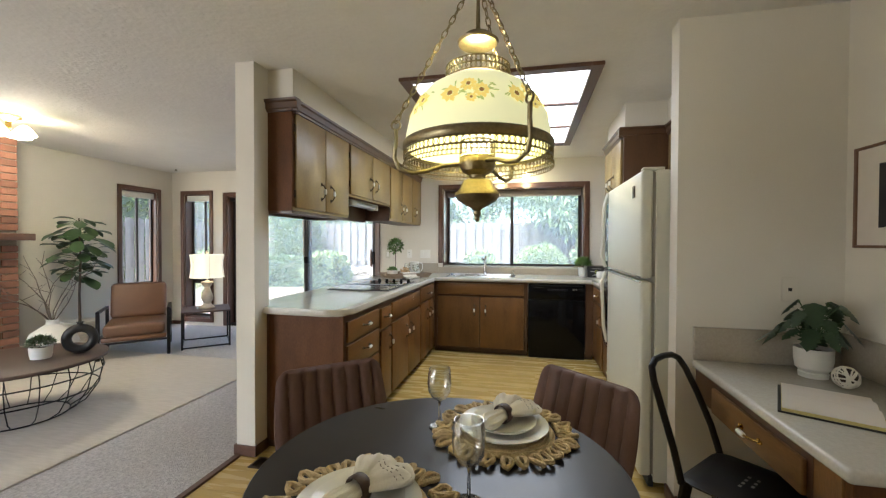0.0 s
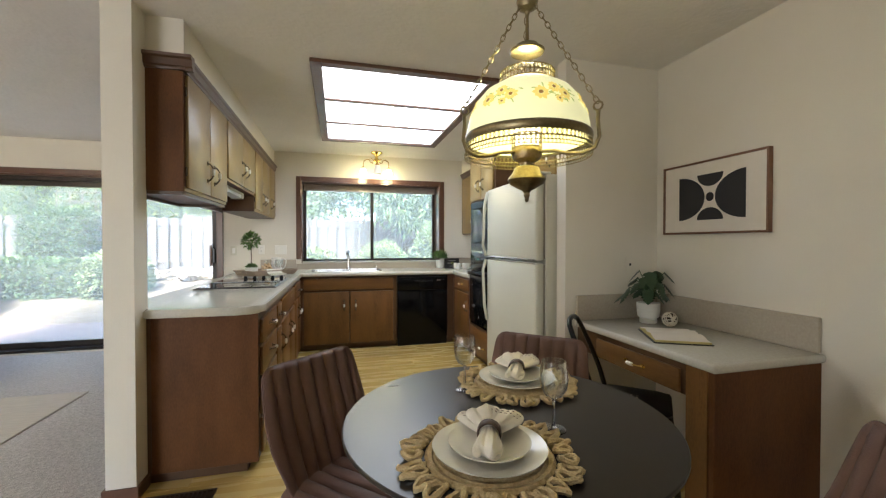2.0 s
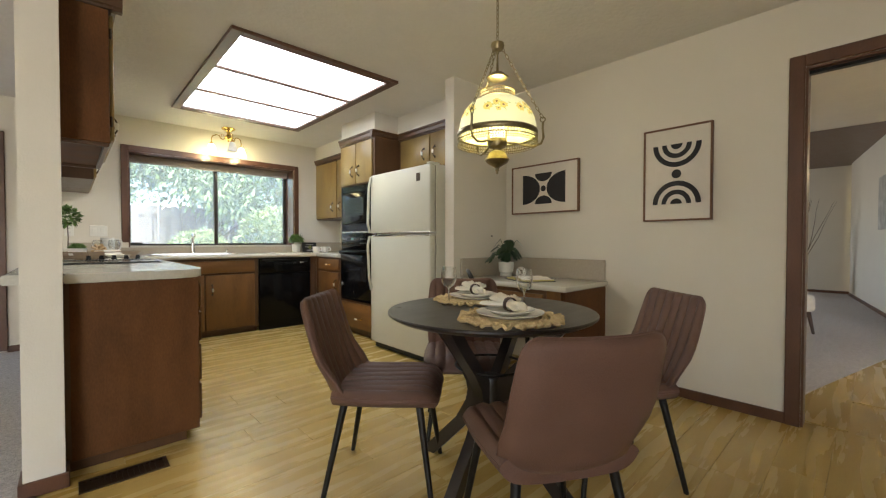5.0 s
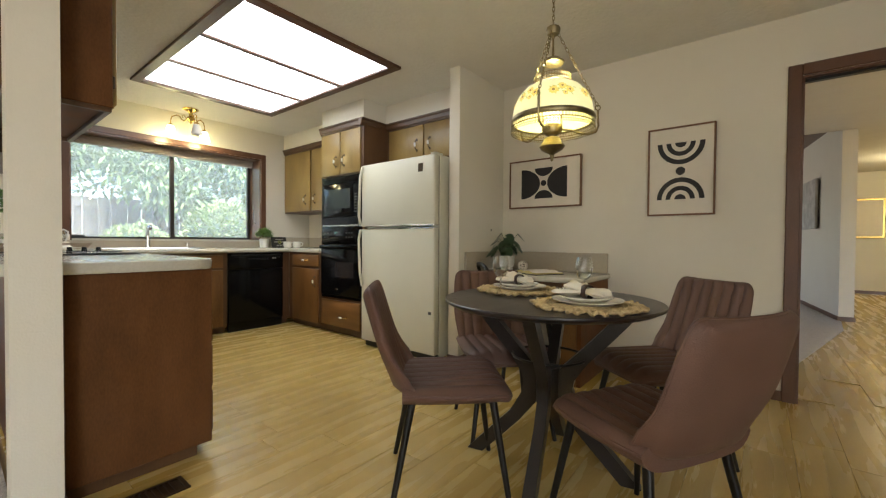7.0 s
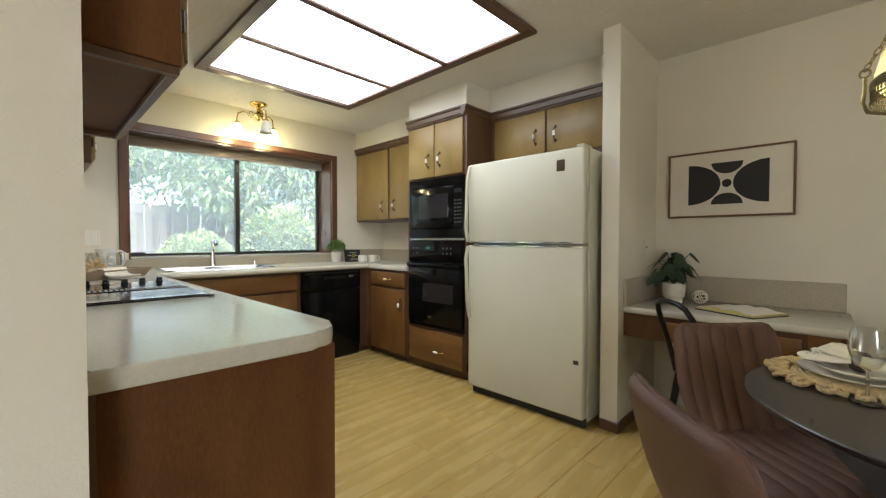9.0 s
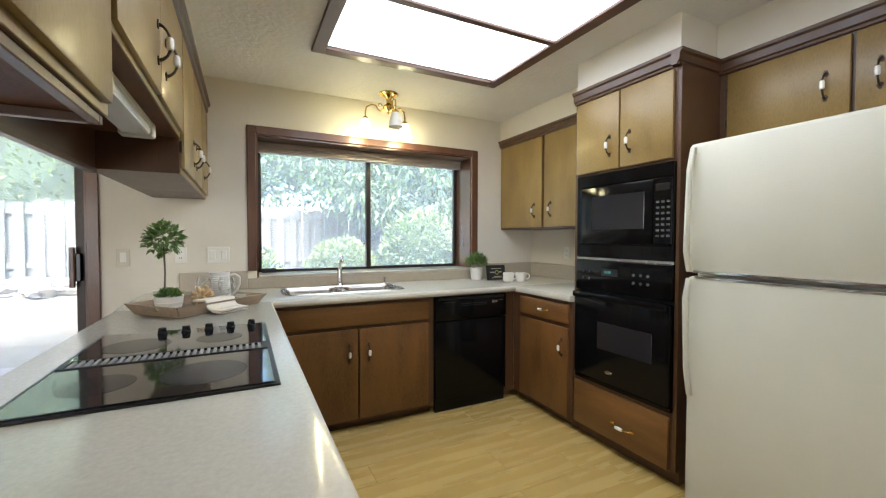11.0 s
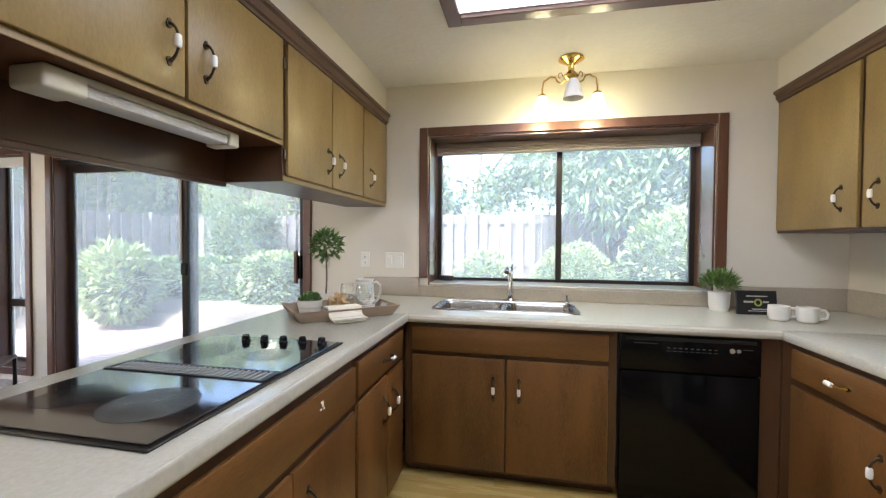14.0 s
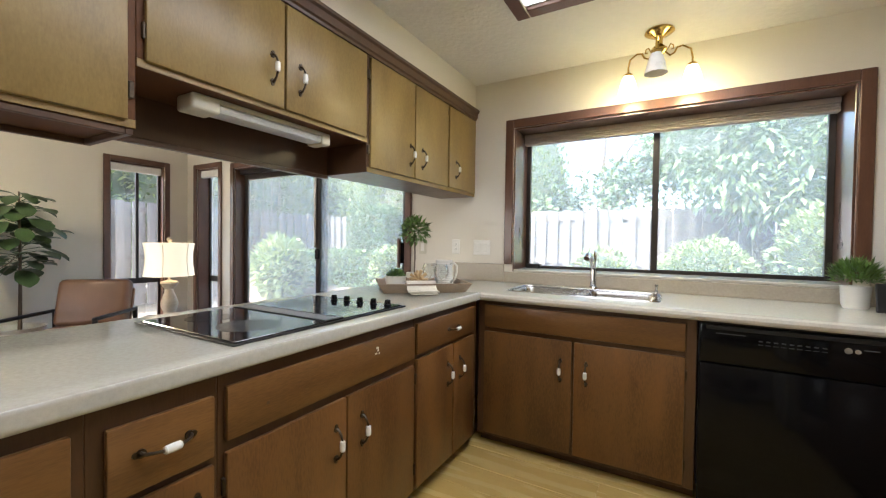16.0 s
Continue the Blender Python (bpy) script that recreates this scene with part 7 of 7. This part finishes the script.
stb = thing("side_table", (-4.13, 4.65, 0.006), "square side table with dark top on a thin black metal frame", "side table", "", 43)
part("tabletop", boxes(((-0.27, -0.27, 0.445), (0.27, 0.27, 0.465), 0.004)), "brownboard", stb, local=True)
for sx in (-1, 1):
    for sy in (-1, 1):
        part("leg", boxes(((sx * 0.258 - 0.01, sy * 0.258 - 0.01, 0.0), (sx * 0.258 + 0.01, sy * 0.258 + 0.01, 0.445), 0.002)), "blackmetal", stb, local=True)
    part("rail", boxes(((-0.25, sx * 0.258 - 0.008, 0.012), (0.25, sx * 0.258 + 0.008, 0.028), 0.002)), "blackmetal", stb, local=True)
    part("rail", boxes(((sx * 0.258 - 0.008, -0.25, 0.012), (sx * 0.258 + 0.008, 0.25, 0.028), 0.002)), "blackmetal", stb, local=True)
c = (-4.13, 4.67, 0.471)
tl = thing("table_lamp", c, "cream turned baluster table lamp with a lit drum shade", "lamp")
bm = bmesh.new()
lathe(bm, [(0.085, 0), (0.088, 0.015), (0.07, 0.03), (0.05, 0.045), (0.045, 0.07), (0.065, 0.11), (0.07, 0.15), (0.055, 0.20), (0.036, 0.25), (0.034, 0.28), (0.05, 0.295), (0.055, 0.31), (0.072, 0.33), (0.07, 0.345), (0.03, 0.355), (0.012, 0.365), (0.01, 0.42)], c, 28)
M["lampbase"] = surf("distressed_cream_paint", (0.60, 0.53, 0.42), (0.42, 0.35, 0.26), 14, 0.6, 0.3, 90)
part("base", bm, "lampbase", tl)
M["shade"] = glowing("lit_linen_shade", (1.0, 0.82, 0.55), SHADE, (0.75, 0.68, 0.55))
bm = bmesh.new()
lathe(bm, [(0.20, 0.40), (0.187, 0.50), (0.183, 0.56), (0.187, 0.62), (0.20, 0.70), (0.198, 0.70), (0.185, 0.62), (0.181, 0.56), (0.185, 0.50), (0.198, 0.40)], c, 40, (False, False))
sh = part("shade", bm, "shade", tl, "lit cream fabric drum shade")
for k in range(6):
    a = 2 * math.pi * k / 6 + 0.35
    bm = bmesh.new()
    tube(bm, [(c[0] + r * math.cos(a), c[1] + r * math.sin(a), c[2] + z) for r, z in ((0.201, 0.40), (0.188, 0.50), (0.184, 0.56), (0.188, 0.62), (0.201, 0.70))], 0.003, 5)
    part("seam", bm, "offwhite", sh)
bm = bmesh.new()
lathe(bm, [(0.006, 0.70), (0.02, 0.72), (0.022, 0.735), (0.012, 0.75), (0.002, 0.755)], c, 16)
part("finial", bm, "lampbase", tl)
lamp("table_lamp_bulb", (c[0], c[1], c[2] + 0.57), 0.22, 0.05, (1.0, 0.80, 0.5))

# living room ceiling light
c = (-4.5, 2.85, CEIL)
ll = thing("ceiling_light", c, "brass ceiling light with lit white glass petals", "ceiling light")
bm = bmesh.new()
lathe(bm, [(0.09, 0), (0.09, -0.02), (0.05, -0.04), (0.02, -0.06), (0.02, -0.12)], c, 24)
part("canopy", bm, "brass", ll)
for k in range(4):
    a = 2 * math.pi * k / 4 + 0.4
    bm = bmesh.new()
    cc = (c[0] + 0.12 * math.cos(a), c[1] + 0.12 * math.sin(a), c[2] - 0.12)
    lathe(bm, [(0.02, 0.03), (0.05, 0.0), (0.085, -0.05), (0.08, -0.055), (0.045, -0.005)], cc, 18, (False, False))
    part("shade", bm, "bulb", ll, "lit white glass petal")
lamp("living_lamp", (c[0], c[1], c[2] - 0.22), 6.0, 0.08, (1.0, 0.85, 0.62))

# fireplace breast of long bricks, pieces further down the file
FBX, FBY0, FBY1 = -5.12, 0.9, 3.29
M["brick"] = surf("fireplace_brick", (0.27, 0.122, 0.072), (0.165, 0.078, 0.05), 9, 0.8, 0.5, 90, per_object=0.35)
M["mortar"] = surf("grey_mortar", (0.25, 0.21, 0.175), (0.18, 0.15, 0.125), 20, 0.9, 0.6, 120)
fp = tagged(thing("fireplace", (-5.3, 2.1, 0)), "red-brown long-brick fireplace breast with a wooden mantel", "fireplace", "", "structure")
part("core", boxes(((XL, FBY0, 0), (FBX - 0.012, FBY1 - 0.01, CEIL))), "mortar", fp)
part("mantel", boxes(((FBX, FBY0 - 0.05, 1.345), (FBX + 0.14, FBY1 + 0.06, 1.415), 0.006, 2)), "trim", fp, "thick dark wooden mantel shelf")
solo("smoke_detector", lathe(bmesh.new(), [(0.012, 0), (0.02, -0.02), (0.014, -0.03)], (-5.3, 5.35, CEIL), 16), "seal", "small grey ceiling sensor in the corner", "sensor")

for ob in (ct, s1, rv):
    ob.location.x += 0.14

# ---- hall and front room ----
HX1, HY0, HY1, HC = 9.9, -4.2, 4.4, 3.3
wall_run("wall_hall_north", "x", HY1, 0.15, XR + 0.12, HX1, 0, HC, [(6.6, 8.2, 0.9, 2.2)], label="cream wall of the front room with a window opening")
wall_run("wall_hall_south", "x", HY0, -0.15, XR + 0.12, HX1, 0, HC, [], label="cream wall of the hall")
wall_run("wall_hall_east", "y", HX1, 0.15, HY0, HY1, 0, HC, [], label="cream end wall of the hall")
structure("ceiling_hall", boxes(((XR + 0.12, HY0, 2.5), (5.4, HY1, 2.6)), ((5.4, HY0, 2.5), (HX1, -0.45, 2.6)), ((5.4, -0.45, HC - 0.1), (HX1, HY1, HC))), "ceiling", "white textured hall ceiling", False)
structure("wall_hall_nib", xform(boxes(((0, -0.15, 0), (4.3, 0, HC))), pose(5.4, -0.37, 0, 0, 0, 8.5)), "wall", "white wall between hall and front room", False)
structure("wall_hall_bulkhead", boxes(((5.38, -0.40, 2.5), (5.42, HY1, HC))), "wall", "bulkhead above the hall", False)
structure("floor_hall", boxes(((XR + 0.02, HY0, -0.12), (HX1, HY1, -0.002))), "planks", "honey-coloured laminate hall floor", False)
bm = bmesh.new()
poly = [(1.52, 0.45), (2.0, 0.31), (4.6, -0.33), (5.4, -0.40), (HX1, 0.30), (HX1, HY1), (1.52, HY1)]
rings(bm, [[(x, y, -0.002) for x, y in poly], [(x, y, 0.010) for x, y in poly]])
structure("carpet_hall", bm, "carpet", "grey-beige carpet of the front room", False)
structure("baseboard", xform(boxes(((-0.012, -0.162, 0), (4.3, 0.012, 0.065))), pose(5.4, -0.37, 0, 0, 0, 8.5)), "trim", "dark brown wooden baseboard")
baseboard((HX1 - 0.014, HY0, 0), (HX1, HY1, 0.065))
cv = thing("canvas_print", (6.6, -0.17, 1.25), "pale grey abstract canvas on the hall wall", "picture", "", 8.5)
M["canvas"] = surf("blotched_grey_canvas", (0.62, 0.60, 0.56), (0.30, 0.285, 0.26), 7, 0.9, 0.3, 200, detail=10)
part("canvas", boxes(((-0.35, 0.006, 0.0), (0.35, 0.04, 0.75), 0.003)), "canvas", cv, local=True)
hp = framed = thing("framed_print", (HX1, -1.15, 1.2), "pale print in a thin gold frame on the hall wall", "picture")
part("frame", boxes(((HX1 - 0.03, -1.5, 1.15), (HX1 - 0.001, -0.9, 1.95), 0.004)), "brass", hp)
part("paper", boxes(((HX1 - 0.034, -1.47, 1.18), (HX1 - 0.0305, -0.93, 1.92))), "paper", hp)
M["fur"] = surf("white_faux_fur", (0.78, 0.75, 0.67), (0.62, 0.59, 0.5), 20, 0.95, 0.6, 90, sheen=0.4)
ec = thing("accent_chair", (4.75, 0.78, 0.010), "cream accent chair under a white fur throw", "chair", "", 200)
part("seat", boxes(((-0.30, -0.30, 0.25), (0.30, 0.30, 0.45), 0.05, 3)), "fur", ec, local=True)
part("backrest", xform(boxes(((-0.30, -0.07, 0.0), (0.30, 0.07, 0.55), 0.06, 3)), pose(0, -0.26, 0.35, 10, 0, 0)), "fur", ec, local=True)
rng = random.Random(77)
sp_ = []
for _ in range(2600):
    x, z = rng.uniform(-0.32, 0.32), rng.uniform(0.22, 0.93)
    yy = -0.34 - 0.17 * (z - 0.35)
    sp_.append((Vector((x, yy, z)), Vector((0, -0.6, -0.5))))
    sp_.append((Vector((math.copysign(0.31, x), rng.uniform(-0.40, -0.15), z)), Vector((math.copysign(0.8, x), 0, -0.5))))
vsx, fsx = leaf_cloud(rng, sp_, 0.012, 4.5)
me = bpy.data.meshes.new("fur_throw")
me.from_pydata([tuple(v) for v in vsx], [], fsx)
me.materials.append(M["fur"])
o = new("fur_throw", me)
o.parent = ec
tagged(o, "shaggy white fur throw")
for sx in (-1, 1):
    for sy in (-1, 1):
        bm = bmesh.new()
        tube(bm, [(sx * 0.24, sy * 0.24, 0.26), (sx * 0.28, sy * 0.28, 0.0)], [0.025, 0.014], 8)
        part("leg", bm, "darkwood", ec, local=True)
hv = thing("branch_vase", (8.9, 0.95, 0.010), "tall black floor vase with dark twigs", "vase")
bm = bmesh.new()
lathe(bm, [(0.12, 0.01), (0.125, 0.03), (0.13, 0.62), (0.12, 0.62), (0.115, 0.5)], (8.9, 0.95, 0), 24, (True, False))
part("body", bm, "blackmatte", hv)
for k in range(14):
    a = rng.uniform(0, 6.28)
    pts = [Vector((8.9, 0.95, 0.5))]
    d = Vector((0.3 * math.cos(a), 0.3 * math.sin(a), 1)).normalized()
    for j in range(6):
        d = (d + Vector((rng.gauss(0, 0.08), rng.gauss(0, 0.08), 0))).normalized()
        pts.append(pts[-1] + d * 0.24)
    bm = bmesh.new()
    tube(bm, pts, [0.008 - 0.001 * j for j in range(7)], 4)
    part("twig", bm, "bark", hv)
hlt = thing("ceiling_light", (8.0, -1.6, 2.5), "small flush lit hall ceiling light", "ceiling light")
bm = bmesh.new()
lathe(bm, [(0.16, 0), (0.16, -0.02), (0.12, -0.07), (0.02, -0.09)], (8.0, -1.6, 2.5), 28)
part("bowl", bm, "bulb", hlt)
lamp("hall_lamp", (8.0, -1.6, 2.30), 4.5, 0.08, (1.0, 0.80, 0.45))

# ---- small pieces of walls and floors ----
# laminate planks, in strips along x
rng = random.Random(2)
sizes = [mesh_of("plank", boxes(((-L / 2, -0.0955, 0), (L / 2, 0.0955, 0.0062), 0.0012)), "planks", False) for L in (0.62, 0.94, 1.22)]
lens = (0.62, 0.94, 1.22)
fl = bpy.data.objects["floor"]
y = YF + 0.097
while y < YB:
    x = -1.755 - rng.uniform(0, 0.9)
    first = True
    while x < XR:
        k = rng.randrange(3)
        L = lens[k]
        x0, x1 = x, x + L
        if x1 > -1.76 and x0 >= -1.76 and x1 <= XR + 0.1:
            o = new("plank", sizes[k])
            o.matrix_basis = pose((x0 + x1) / 2, y, -0.0062)
        elif x1 > -1.76:
            a, b = max(x0, -1.758), min(x1, XR + 0.1)
            o = new("plank", mesh_of("plank", boxes(((a - (a + b) / 2 + 0.0004, -0.0955, 0), (b - (a + b) / 2, 0.0955, 0.0062), 0.0012)), "planks", False))
            o.matrix_basis = pose((a + b) / 2, y, -0.0062)
        else:
            o = None
        if o:
            o.parent = fl
        x += L + 0.0006
    y += 0.1918
hf = bpy.data.objects["floor_hall"]
for r in range(14):
    for c in range(4):
        o = new("plank", sizes[2])
        o.parent = hf
        o.matrix_basis = pose(XR + 0.73 + (0.61 if r % 2 else 0.15 * (r % 3)) + c * 1.2206, -2.15 + r * 0.1918, -0.0019)
# long bricks of the fireplace breast
rng = random.Random(4)
bl_ = 0.29
bmeshes = [mesh_of("brick", boxes(((-0.008, -(bl_ - 0.01) / 2, 0), (0.006 + 0.003 * q, (bl_ - 0.01) / 2, 0.062), 0.003)), "brick", False) for q in range(3)]
for r in range(int(CEIL / 0.072)):
    z = 0.006 + r * 0.072
    if 1.29 < z < 1.40:
        continue
    yy = FBY1 - bl_ / 2 - (bl_ / 2 if r % 2 else 0)
    while yy > FBY0 + bl_ / 2:
        o = new("brick", bmeshes[rng.randrange(3)])
        o.parent = fp
        o.matrix_parent_inverse = fp.matrix_basis.inverted()
        o.matrix_basis = pose(FBX - 0.004, yy, z, rng.uniform(-0.3, 0.3), 0, rng.uniform(-0.4, 0.4))
        yy -= bl_
    if r % 2:
        o = new("brick", mesh_of("brick", boxes(((-0.008, -(bl_ / 2 - 0.01) / 2, 0), (0.008, (bl_ / 2 - 0.01) / 2, 0.062), 0.003)), "brick", False))
        o.parent = fp
        o.matrix_parent_inverse = fp.matrix_basis.inverted()
        o.matrix_basis = pose(FBX - 0.004, FBY1 - bl_ / 4, z)
